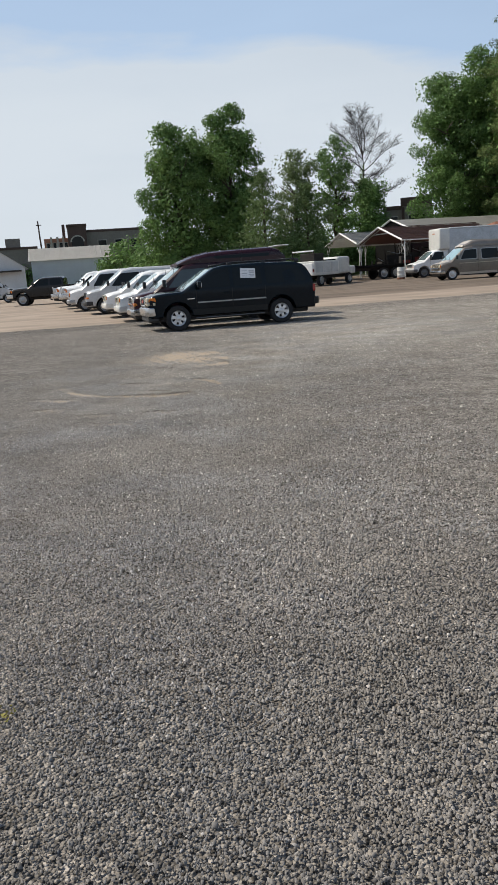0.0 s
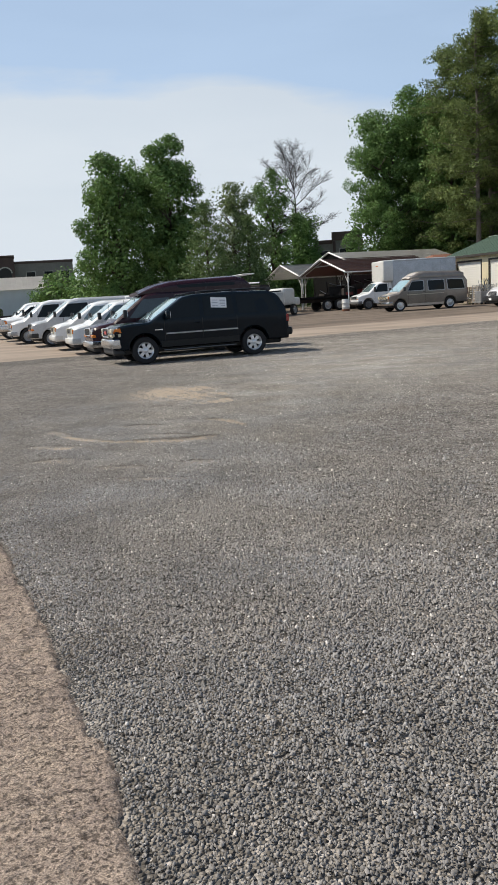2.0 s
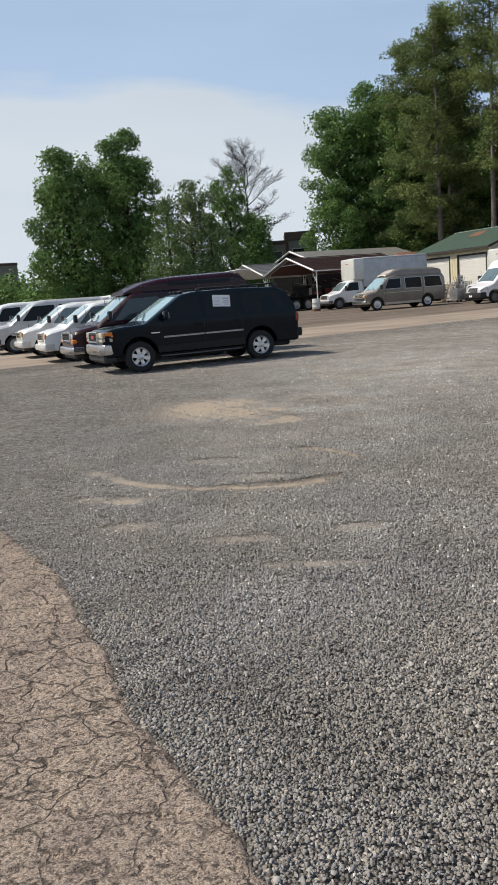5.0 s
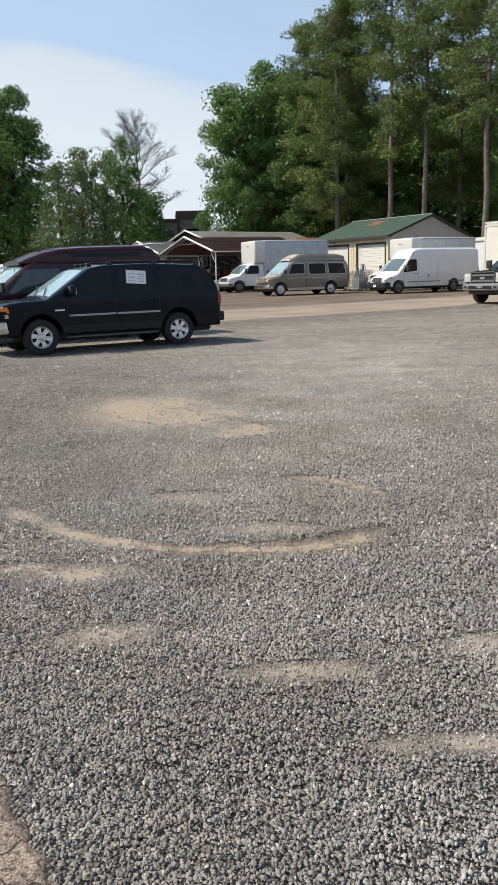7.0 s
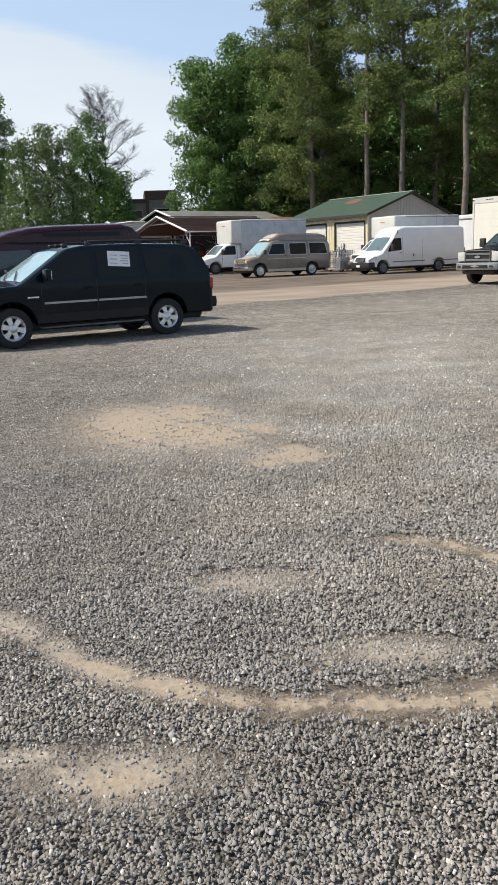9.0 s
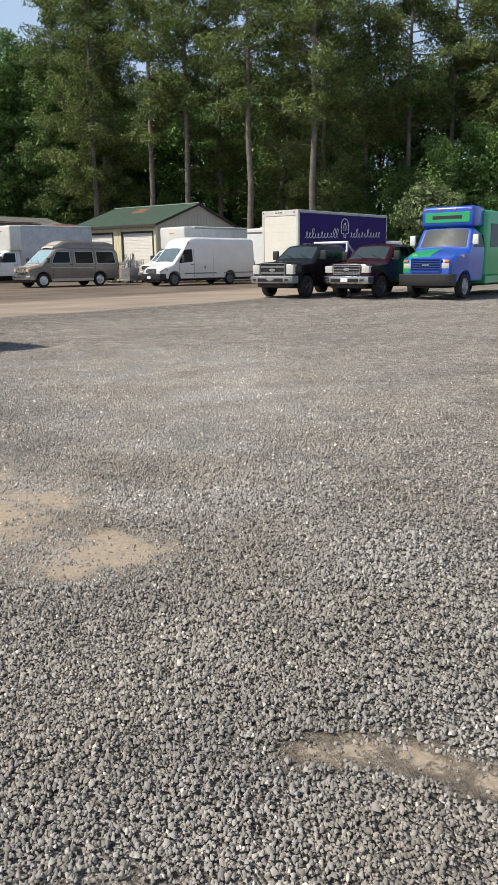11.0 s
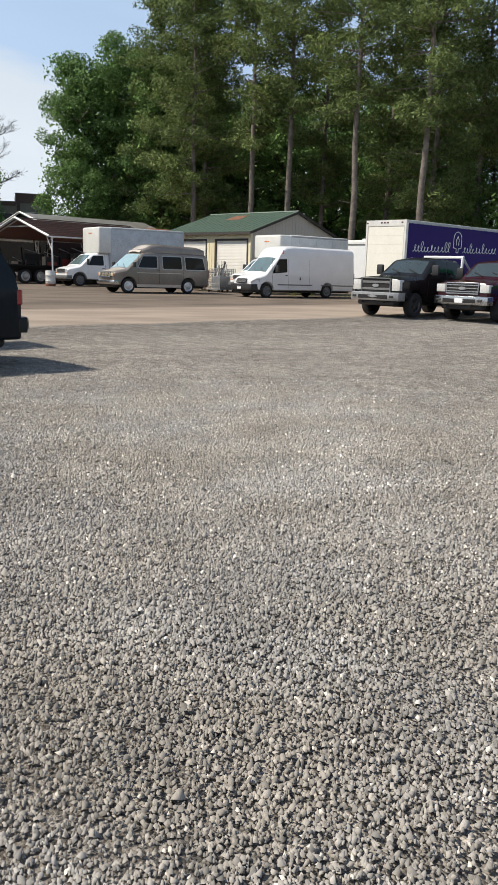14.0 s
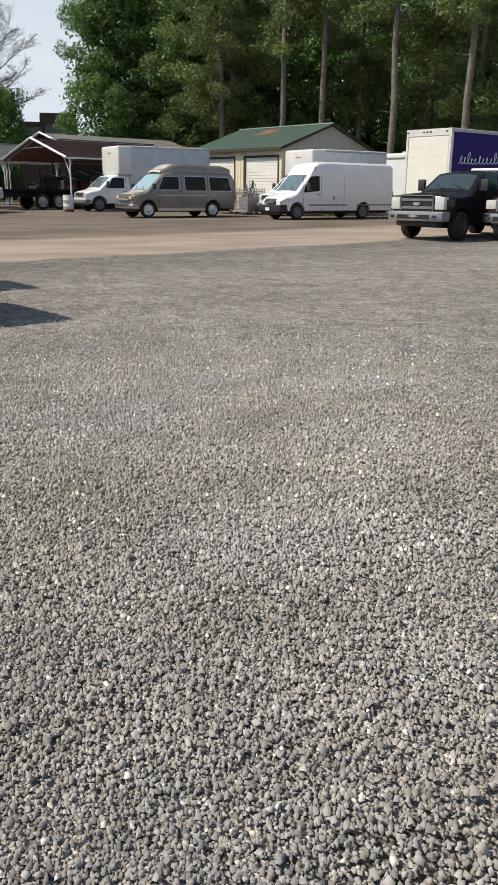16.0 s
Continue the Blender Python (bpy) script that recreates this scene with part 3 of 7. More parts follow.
    bumper(car, r - 0.1, W - 0.04, 0.45, 0.62, 0.12, spec.get("bumper", CHROME), 0.25, "rear_bumper", -1)
    part("air_dam", box(f - 0.3, f - 0.02, -W + 0.2, W - 0.2, 0.28, 0.45, 0.04), PLASTIC, car)
    for y in (0.25, -0.45):
        part("wiper", rod((f - cowl - 0.02, y + 0.3, hood + 0.1), (f - cowl - 0.2, y - 0.15, sh.zt(f - cowl - 0.2) + 0.03), 0.012), PLASTIC, car)
    if spec.get("plate"):
        plate(car, f + 0.135, 0.45)
    return car, sh, f, r


def build_pickup(m, name, label, mat, spec):
    car = thing(name, label, "pickup truck", m, spec.get("group", ""))
    wb, foh, W, H = spec["wb"], 0.98, 1.0, spec.get("H", 1.95)
    f = wb / 2 + foh
    cab = f - spec.get("cab", 4.1)
    z0 = 0.56
    r = -wb / 2 - 1.25
    hood = spec.get("hood", 1.36)
    sh = Shell([(cab, H - 0.5), (cab + 0.1, H - 0.12), (cab + 0.25, H - 0.03), (f - 2.7, H), (f - 2.3, H - 0.05), (f - 2.2, H - 0.09), (f - 1.5, hood + 0.05), (f - 1.42, hood), (f - 0.35, hood - 0.06), (f - 0.08, hood - 0.12), (f, hood - 0.25)],
               [(cab, W - 0.05), (f - 0.5, W), (f - 0.12, W - 0.03), (f, W - 0.09)], z0, hood - 0.03, 0.2, (wb / 2,), 0.52, 0.42, 0.15, 0.05)
    part("cab", sh.mesh(), mat, car, smooth=38)
    bed = bmesh.new()
    bt = hood + 0.02
    sh2 = Shell([(r, bt), (cab - 0.04, bt)], [(r, W - 0.02), (cab - 0.04, W)], z0, 3, 0, (-wb / 2,), 0.5, 0.42, 0.03, 0.0)
    part("bed", sh2.mesh(), mat, car, smooth=38)
    part("bed_liner", box(r + 0.08, cab - 0.1, -W + 0.1, W - 0.1, bt - 0.02, bt + 0.012), PLASTIC, car, "black bed liner")
    part("underbody", box(r + 0.2, f - 0.2, -0.62, 0.62, 0.38, 0.62, 0.05), DARK_UNDER, car)
    wheels(car, (-wb / 2, wb / 2), W - 0.13, 0.42, 0.29, spec.get("wheel", "steel"), spec.get("rim", PLASTIC))
    part("windscreen", sh.over(f - 2.16, f - 1.54, 0.68, 0.8), spec.get("screen", SKY_SCREEN), car)
    for s in (1, -1):
        part("window", sh.side([(f - 2.92, hood + 0.04), (f - 1.75, hood + 0.04), (f - 1.85, hood + 0.16), (f - 2.3, H - 0.16), (f - 2.92, H - 0.13)], s), GLASS, car)
        if cab < f - 3.4:
            part("window", sh.side([(cab + 0.2, hood + 0.04), (f - 3.04, hood + 0.04), (f - 3.04, H - 0.13), (cab + 0.3, H - 0.15)], s), GLASS, car)
        vertical(car, sh, [x for x in (f - 1.72, f - 2.98) if x > cab + 0.1], z0 + 0.06, hood, s)
        handle(car, sh, f - 2.85, hood - 0.16, s, mat)
        mirror(car, sh, f - 1.85, hood + 0.02, s, spec.get("mirror", PLASTIC), (0.13, 0.26, 0.34))
        lz = spec.get("lamp_z", 0.92)
        lamp("headlight", car, f + 0.03, s * 0.635, s * 0.965, lz, lz + spec.get("lamp_h", 0.26), LENS, 0.26)
        if spec.get("amber", True):
            part("turn_signal", sh.side([(f - 0.3, lz + 0.02), (f - 0.04, lz + 0.02), (f - 0.04, lz + 0.2), (f - 0.26, lz + 0.2)], s, 0.014, 0.03), AMBER, car)
        part("flare", sh.strip(wb / 2 - 0.6, wb / 2 - 0.52, 0.6, 0.8, s, 0.015), mat, car)
        part("fog_lamp", box(f + 0.2, f + 0.235, s * 0.68, s * 0.84, 0.66, 0.74, 0.02), PLASTIC, car)
        if spec.get("tow_hooks", True):
            part("tow_hook", rod((f + 0.1, s * 0.45, 0.5), (f + 0.26, s * 0.45, 0.5), 0.025), SEAM, car)
        part("tail_light", box(r - 0.012, r + 0.04, s * 0.8, s * 0.97, 0.9, 1.25, 0.015), RED, car)
    g = grille(car, f + 0.03, 0.6, spec.get("g0", 0.86), spec.get("g1", 1.27), spec.get("bars", 3), spec.get("gframe", CHROME), spec.get("gbar", CHROME))
    part("emblem", lathe([(0.0, 0.0), (0.1, 0.0), (0.1, 0.02), (0.0, 0.02)], 18, "Y"), spec.get("badge", STEEL), g, m=Matrix.Translation((0.016, 0, 0)) @ Matrix.Rotation(radians(-90), 4, "Z") @ Matrix.Diagonal((1.3, 1, 0.55, 1)))
    bumper(car, f + 0.2, W - 0.02, 0.56, 0.84, 0.16, spec.get("bumper", CHROME), 0.5)
    part("air_intake", box(f + 0.19, f + 0.222, -0.6, 0.6, 0.62, 0.75, 0.01), SEAM, car)
    part("air_dam", box(f - 0.35, f + 0.05, -0.75, 0.75, 0.4, 0.58, 0.05), PLASTIC, car)
    part("axle", rod((wb / 2, -0.75, 0.4), (wb / 2, 0.75, 0.4), 0.07), DARK_UNDER, car)
    part("rear_axle", rod((-wb / 2, -0.75, 0.4), (-wb / 2, 0.75, 0.4), 0.09), DARK_UNDER, car)
    if spec.get("plate"):
        plate(car, f + 0.225, 0.62)
    for y in (0.3, -0.4):
        part("wiper", rod((f - 1.5, y + 0.3, hood + 0.09), (f - 1.7, y - 0.15, sh.zt(f - 1.7) + 0.03), 0.012), PLASTIC, car)
    if spec.get("rack"):
        for y in (0.82, -0.82):
            part("rack_post", rod((cab - 0.15, y, bt - 0.02), (cab - 0.2, y * 0.97, H + 0.06), 0.05), spec["rack"], car)
            part("rack_brace", rod((cab - 0.2, y * 0.97, H + 0.04), (cab - 1.1, y, bt), 0.045), spec["rack"], car)
        part("rack_bar", rod((cab - 0.2, -0.84, H + 0.06), (cab - 0.2, 0.84, H + 0.06), 0.055), spec["rack"], car)
        part("rack_bar", rod((cab - 0.17, -0.84, (H + bt) / 2), (cab - 0.17, 0.84, (H + bt) / 2), 0.03), spec["rack"], car)
    return car, sh, f, r


EXPRESS = dict(wide_signal=True, wb=3.43, foh=0.86, roh=1.35, W=1.0, H=2.1, hood=1.22, cowl=0.78, ws_top=1.75, lamp_z=0.84, bars=3,
               windows=[[(-2.62, 1.28), (-1.22, 1.28), (-1.72, 1.86), (-2.62, 1.88)], [(-3.9, 1.28), (-2.8, 1.28), (-2.8, 1.88), (-3.9, 1.88)]], gaps=(-1.45, -2.7, -3.98), gbar=PLASTIC)
ECONO = dict(wb=3.505, foh=0.8, roh=1.3, W=1.0, H=2.08, hood=1.2, cowl=0.74, ws_top=1.6, lamp_z=0.82, bars=5, lean=0.1,
             windows=[[(-2.45, 1.26), (-1.3, 1.26), (-1.68, 1.85), (-2.45, 1.87)]], gaps=(-1.35, -2.52))


def build_box_truck(m, name, label, box_len, box_h, cab_mat, box_mat, spec=None, box_w=1.2, side_mat=None):
    """A cutaway van cab with a box body behind it."""
    sp = dict(ECONO)
    sp.update(roh=0.2, wb=4.0, H=2.02, bumper=GREYPLASTIC, rim=GREYPLASTIC, group="")
    sp.update(spec or {})
    car = thing(name, label, "box truck", m)
    W, f = 1.0, sp["wb"] / 2 + sp["foh"]
    back = f - 2.75
    sh = Shell([(back, 2.02), (f - 2.1, 2.04), (f - 1.7, 1.97), (f - 1.6, 1.92), (f - 0.85, 1.28), (f - 0.77, 1.23), (f - 0.25, 1.13), (f - 0.06, 1.07), (f, 0.97)],
               [(back, W), (f - 0.7, W), (f - 0.25, W - 0.06), (f - 0.05, W - 0.13), (f, W - 0.17)], 0.42, 1.2, 0.12, (sp["wb"] / 2,), 0.46, 0.38, 0.12, 0.04)
    part("cab", sh.mesh(), cab_mat, car, smooth=38)
    part("chassis", box(back - box_len + 0.3, f - 0.3, -0.5, 0.5, 0.45, 0.72, 0.03), DARK_UNDER, car)
    wheels(car, (-sp["wb"] / 2, sp["wb"] / 2), W - 0.14, 0.385, 0.26, "steel", sp["rim"])
    part("windscreen", sh.over(f - 1.56, f - 0.88, W - 0.28, W - 0.2), DIM_SKY_SCREEN, car)
    for s in (1, -1):
        part("window", sh.side([(f - 2.35, 1.26), (f - 1.3, 1.26), (f - 1.66, 1.82), (f - 2.35, 1.84)], s, r=0.06), GLASS, car)
        vertical(car, sh, (f - 1.3, f - 2.45), 0.5, 1.9, s)
        handle(car, sh, f - 2.3, 1.1, s, PLASTIC)
        mirror(car, sh, f - 1.25, 1.3, s, PLASTIC, (0.1, 0.22, 0.34))
        lamp("headlight", car, f + 0.012, s * 0.58, s * 0.81, 0.82, 0.99, LENS, 0.1)
        part("turn_signal", box(f - 0.09, f + 0.006, s * 0.58, s * 0.83, 0.74, 0.81, 0.015), AMBER, car)
    grille(car, f + 0.012, 0.55, 0.78, 1.02, 4, GREYPLASTIC, GREYPLASTIC)
    bumper(car, f + 0.12, 0.95, 0.44, 0.64, 0.12, sp["bumper"], 0.4)
    part("air_dam", box(f - 0.3, f, -0.8, 0.8, 0.3, 0.46, 0.04), PLASTIC, car)
    b0, b1 = back - box_len, back + 0.05
    bz = 0.92
    body = part("cargo_box", box(b0, b1, -box_w, box_w, bz, bz + box_h, 0.09, seg=3), box_mat, car, smooth=35)
    if sp.get("attic"):
        part("attic", box(b1 - 0.3, b1 + 0.75, -box_w + 0.02, box_w - 0.02, 1.98, bz + box_h - 0.02, 0.12, seg=3), WHITE_OLD, car, "rounded overcab box front", smooth=45)
    for s in (1, -1):
        part("box_rail", box(b0 + 0.02, b1 - 0.02, s * (box_w - 0.01), s * (box_w + 0.015), bz, bz + 0.14, 0.01), STEEL, body)
        part("box_rail", box(b0 + 0.1, b1 - 0.1, s * (box_w - 0.02), s * (box_w + 0.012), bz + box_h - 0.14, bz + box_h - 0.05, 0.01), STEEL, body)
        n = int(box_len / 0.62)
        for i in range(1, n):
            x = b0 + box_len * i / n
            part("side_rib", box(x - 0.012, x + 0.012, s * box_w, s * (box_w + 0.008), bz + 0.14, bz + box_h - 0.14), side_mat or box_mat, body)
    for y in (-0.16, 0.0, 0.16):
        part("marker_lamp", box(b1 - 0.01, b1 + 0.03, y - 0.05, y + 0.05, bz + box_h - 0.16, bz + box_h - 0.11, 0.01) if not sp.get("attic") else box(b1 + 0.74, b1 + 0.775, y - 0.05, y + 0.05, bz + box_h - 0.42, bz + box_h - 0.36, 0.01), AMBER, body)
    return car, sh, f, b0

# ---- ground ----
# worn bare patches in the gravel: centre, half sizes, turn in degrees
def chain(pts, widths):
    """A winding strip as a row of overlapping ovals."""
    out = []
    for (a, b), (c, d), w in zip(pts, pts[1:], widths):
        out.append(((a + c) / 2, (b + d) / 2, math.hypot(c - a, d - b) / 2 + 1.1 * w, w, math.degrees(math.atan2(d - b, c - a))))
    return out


PATCHES = [(-1.8, 15.25, 0.5, 0.9, 4), (-1.28, 14.5, 0.38, 0.62, 25), (-1.25, 15.6, 0.3, 0.45, 0), (-0.74, 14.62, 0.26, 0.17, -45), (-0.7, 14.42, 0.14, 0.1, 0),
           (-0.64, 13.44, 0.3, 0.2, -20), (-0.62, 13.7, 0.12, 0.2, 0), (-0.93, 13.33, 0.2, 0.1, 20), (-2.31, 9.77, 0.1, 0.05, -10)]
PATCHES += chain([(-0.72, 11.48), (-0.46, 11.37), (-0.34, 11.18), (-0.25, 10.98), (-0.2, 10.83)], (0.08, 0.09, 0.08, 0.06))
PATCHES += chain([(-2.42, 10.56), (-2.2, 10.36), (-1.97, 10.19), (-1.75, 10.05), (-1.53, 9.99), (-1.3, 9.93), (-1.07, 9.9), (-0.82, 9.89), (-0.6, 10.0)], (0.045, 0.055, 0.07, 0.085, 0.1, 0.12, 0.13, 0.12))
# thin pale dust lying between the stones
DUST = [(-1.57, 11.13, 0.34, 0.16, -12), (-1.18, 10.3, 0.36, 0.14, -12), (-2.3, 9.8, 0.34, 0.16, -10), (-2.62, 9.97, 0.2, 0.07, 0), (-1.37, 8.47, 0.28, 0.09, -10), (-0.57, 8.53, 0.22, 0.1, 0), (-0.95, 7.87, 0.36, 0.06, -10), (-2.15, 9.0, 0.24, 0.12, 0), (-0.75, 14.75, 0.4, 0.4, -45), (-0.8, 13.5, 0.5, 0.4, 0), (-1.4, 15.0, 1.1, 1.6, 0)]
DUST += chain([(-2.8, 11.12), (-2.55, 10.8), (-2.42, 10.56), (-2.2, 10.36), (-1.97, 10.19)], (0.1, 0.09, 0.09, 0.09))


def patch_depth(x, y, spots):
    best = np.full(x.shape, -9.0)
    for cx, cy, rx, ry, turn in spots:
        a = radians(turn)
        dx, dy = x - cx, y - cy
        u, v = (dx * math.cos(a) + dy * math.sin(a)) / rx, (-dx * math.sin(a) + dy * math.cos(a)) / ry
        best = np.maximum(best, 1 - np.hypot(u, v))
    return best


def ground_material():
    m = bpy.data.materials.new("gravel and packed dirt")
    m.use_nodes = True
    n, l = m.node_tree.nodes, m.node_tree.links
    b = n["Principled BSDF"]
    b.inputs["Roughness"].default_value = 0.95
    b.inputs["Specular IOR Level"].default_value = 0.25
    tc = n.new("ShaderNodeTexCoord")

    def math_(op, a, c=None, d=None, clamp=False):
        k = n.new("ShaderNodeMath")
        k.operation, k.use_clamp = op, clamp
        for i, v in enumerate((a, c, d)):
            if v is None:
                continue
            if isinstance(v, (int, float)):
                k.inputs[i].default_value = v
            else:
                l.new(v, k.inputs[i])
        return k.outputs[0]

    def noise_(scale, detail=4, rough=0.55):
        k = n.new("ShaderNodeTexNoise")
        k.inputs["Scale"].default_value, k.inputs["Detail"].default_value, k.inputs["Roughness"].default_value = scale, detail, rough
        l.new(tc.outputs["Object"], k.inputs["Vector"])
        return k.outputs["Fac"]

    def voronoi_(scale, feature="F1"):
        k = n.new("ShaderNodeTexVoronoi")
        k.feature = feature
        k.inputs["Scale"].default_value = scale
        l.new(tc.outputs["Object"], k.inputs["Vector"])
        return k

    def mix_(f, a, c):
        k = n.new("ShaderNodeMix")
        k.data_type = "RGBA"
        for name, v in (("Factor", f), ("A", a), ("B", c)):
            if isinstance(v, (tuple, float)):
                k.inputs[name].default_value = (*v, 1) if isinstance(v, tuple) else v
            else:
                l.new(v, k.inputs[name])
        return k.outputs["Result"]

    def step_(v, a, c):
        k = n.new("ShaderNodeMapRange")
        k.interpolation_type = "SMOOTHSTEP"
        k.inputs["From Min"].default_value, k.inputs["From Max"].default_value = a, c
        l.new(v, k.inputs["Value"])
        return k.outputs["Result"]

    big, mid, fine = noise_(0.35, 5), noise_(2.3, 5), noise_(30, 5)
    # crushed stone: a cell colour for each stone
    cell = voronoi_(72)
    grey = n.new("ShaderNodeMapRange")
    grey.inputs["To Min"].default_value, grey.inputs["To Max"].default_value = 0.35, 1.65
    csep = n.new("ShaderNodeSeparateColor")
    l.new(cell.outputs["Color"], csep.inputs["Color"])
    l.new(csep.outputs[0], grey.inputs["Value"])
    stone = n.new("ShaderNodeVectorMath")
    stone.operation = "SCALE"
    base = mix_(step_(big, 0.35, 0.65), (0.180, 0.166, 0.155), (0.215, 0.192, 0.172))
    # the stone is darker and dirtier near the apron, clean and pale further into the lot
    place_ = n.new("ShaderNodeSeparateXYZ")
    l.new(tc.outputs["Object"], place_.inputs["Vector"])
    into = math_("ADD", math_("MULTIPLY", place_.outputs["Y"], 0.55), math_("MULTIPLY", place_.outputs["X"], 0.9))
    into = math_("ADD", into, math_("MULTIPLY", math_("SUBTRACT", big, 0.5), 5.0))
    base = mix_(step_(into, 6.0, 14.0), (0.22, 0.202, 0.181), mix_(step_(mid, 0.35, 0.65), (0.37, 0.338, 0.298), (0.305, 0.279, 0.247)))
    l.new(base, stone.inputs[0])
    l.new(grey.outputs["Result"], stone.inputs["Scale"])
    col = stone.outputs[0]

    def scale_(v, amount):
        k = n.new("ShaderNodeVectorMath")
        k.operation = "SCALE"
        l.new(v, k.inputs[0])
        l.new(amount, k.inputs["Scale"])
        return k.outputs[0]

    # heaps of a few stones, and long faint wheel tracks
    heap = n.new("ShaderNodeSeparateColor")
    l.new(voronoi_(15).outputs["Color"], heap.inputs["Color"])
    lump = n.new("ShaderNodeSeparateColor")
    l.new(voronoi_(6).outputs["Color"], lump.inputs["Color"])
    col = scale_(col, math_("ADD", math_("MULTIPLY", heap.outputs[0], 0.55), math_("ADD", math_("MULTIPLY", lump.outputs[0], 0.3), 0.58)))
    tmap, track = n.new("ShaderNodeMapping"), n.new("ShaderNodeTexNoise")
    tmap.inputs["Rotation"].default_value = (0, 0, radians(-14))
    tmap.inputs["Scale"].default_value = (0.3, 0.8, 1)
    l.new(tc.outputs["Object"], tmap.inputs["Vector"])
    l.new(tmap.outputs["Vector"], track.inputs["Vector"])
    track.inputs["Scale"].default_value, track.inputs["Detail"].default_value = 1.0, 6
    col = scale_(col, math_("ADD", math_("MULTIPLY", step_(track.outputs["Fac"], 0.34, 0.66), 0.20), 0.90))
    # loose light stones
    lite = voronoi_(9.0)
    lsep = n.new("ShaderNodeSeparateColor")
    l.new(lite.outputs["Color"], lsep.inputs["Color"])
    pale = math_("MULTIPLY", math_("LESS_THAN", lite.outputs["Distance"], 0.16), math_("GREATER_THAN", lsep.outputs[1], 0.5))
    col = mix_(pale, col, (0.52, 0.48, 0.44))
    lite2 = voronoi_(21.0)
    lsep2 = n.new("ShaderNodeSeparateColor")
    l.new(lite2.outputs["Color"], lsep2.inputs["Color"])
    col = mix_(math_("MULTIPLY", math_("LESS_THAN", lite2.outputs["Distance"], 0.22), math_("GREATER_THAN", lsep2.outputs[1], 0.7)), col, (0.44, 0.40, 0.36))
    # dust between the stones
    dust = step_(mid, 0.52, 0.72)
    col = mix_(math_("MULTIPLY", dust, 0.35), col, (0.24, 0.205, 0.165))
    sand = mix_(step_(fine, 0.3, 0.7), (0.385, 0.315, 0.235), (0.30, 0.245, 0.185))
    # how deep each place lies inside a bare patch or a dusty spot, kept on the sheet
    def depth_(name):
        k = n.new("ShaderNodeAttribute")
        k.attribute_name = name
        return k.outputs["Fac"]

    haze = step_(math_("ADD", depth_("dust_depth"), math_("MULTIPLY", math_("SUBTRACT", noise_(7.0, 8, 0.75), 0.5), 2.0)), -0.6, 0.6)
    col = mix_(math_("MULTIPLY", haze, 0.75), col, mix_(step_(fine, 0.3, 0.7), (0.36, 0.31, 0.25), (0.285, 0.245, 0.20)))
    edge = math_("ADD", depth_("patch_depth"), math_("MULTIPLY", math_("SUBTRACT", noise_(9.0, 9, 0.8), 0.5), 3.2))
    patch = step_(edge, -0.8, 0.7)
    col = mix_(math_("MULTIPLY", patch, 0.9), col, sand)
    # the lane across the lot and the darker packed yard beyond it
    sx = n.new("ShaderNodeSeparateXYZ")
    l.new(tc.outputs["Object"], sx.inputs["Vector"])
    along = math_("ADD", math_("MULTIPLY", sx.outputs["Y"], 0.94), math_("MULTIPLY", sx.outputs["X"], -0.342))
    wob = math_("ADD", along, math_("MULTIPLY", math_("SUBTRACT", noise_(0.6, 5), 0.5), 1.4))
    lane_in, lane_out = step_(wob, 29.9, 30.5), step_(wob, 34.9, 36.6)
    streak = n.new("ShaderNodeTexNoise")
    smap = n.new("ShaderNodeMapping")
    smap.inputs["Rotation"].default_value = (0, 0, radians(-20))
    smap.inputs["Scale"].default_value = (0.3, 0.9, 1)
    l.new(tc.outputs["Object"], smap.inputs["Vector"])
    l.new(smap.outputs["Vector"], streak.inputs["Vector"])
    streak.inputs["Scale"].default_value, streak.inputs["Detail"].default_value = 1.0, 5
    lane = mix_(step_(streak.outputs["Fac"], 0.35, 0.65), (0.34, 0.28, 0.225), (0.255, 0.208, 0.168))
    yard = mix_(step_(streak.outputs["Fac"], 0.38, 0.62), (0.115, 0.092, 0.074), (0.175, 0.14, 0.11))
    col = scale_(col, math_("SUBTRACT", 1.0, math_("MULTIPLY", step_(wob, 25.0, 29.2), 0.24)))
    col = mix_(lane_in, col, lane)
    left = step_(sx.outputs["X"], -9.0, -3.0)
    col = mix_(math_("MULTIPLY", lane_out, left), col, yard)
    # grass far away
    grass = mix_(step_(mid, 0.3, 0.7), (0.05, 0.075, 0.025), (0.09, 0.10, 0.04))
    far = step_(math_("ADD", along, math_("MULTIPLY", sx.outputs["X"], 0.3)), 76, 84)
    col = mix_(far, col, grass)
    l.new(col, b.inputs["Base Color"])
    # relief
    h1 = math_("SUBTRACT", math_("MULTIPLY", cell.outputs["Distance"], -1.0), math_("MULTIPLY", voronoi_(24).outputs["Distance"], 0.7))
    h1 = math_("ADD", math_("MULTIPLY", h1, math_("MULTIPLY", math_("SUBTRACT", 1.0, lane_in), math_("MULTIPLY", math_("SUBTRACT", 1.0, haze), math_("SUBTRACT", 1.0, patch)))), math_("MULTIPLY", fine, 0.3))
    bump = n.new("ShaderNodeBump")
    bump.inputs["Strength"].default_value, bump.inputs["Distance"].default_value = 1.0, 0.03
    l.new(h1, bump.inputs["Height"])
    l.new(bump.outputs["Normal"], b.inputs["Normal"])
    return m


GROUND = ground_material()


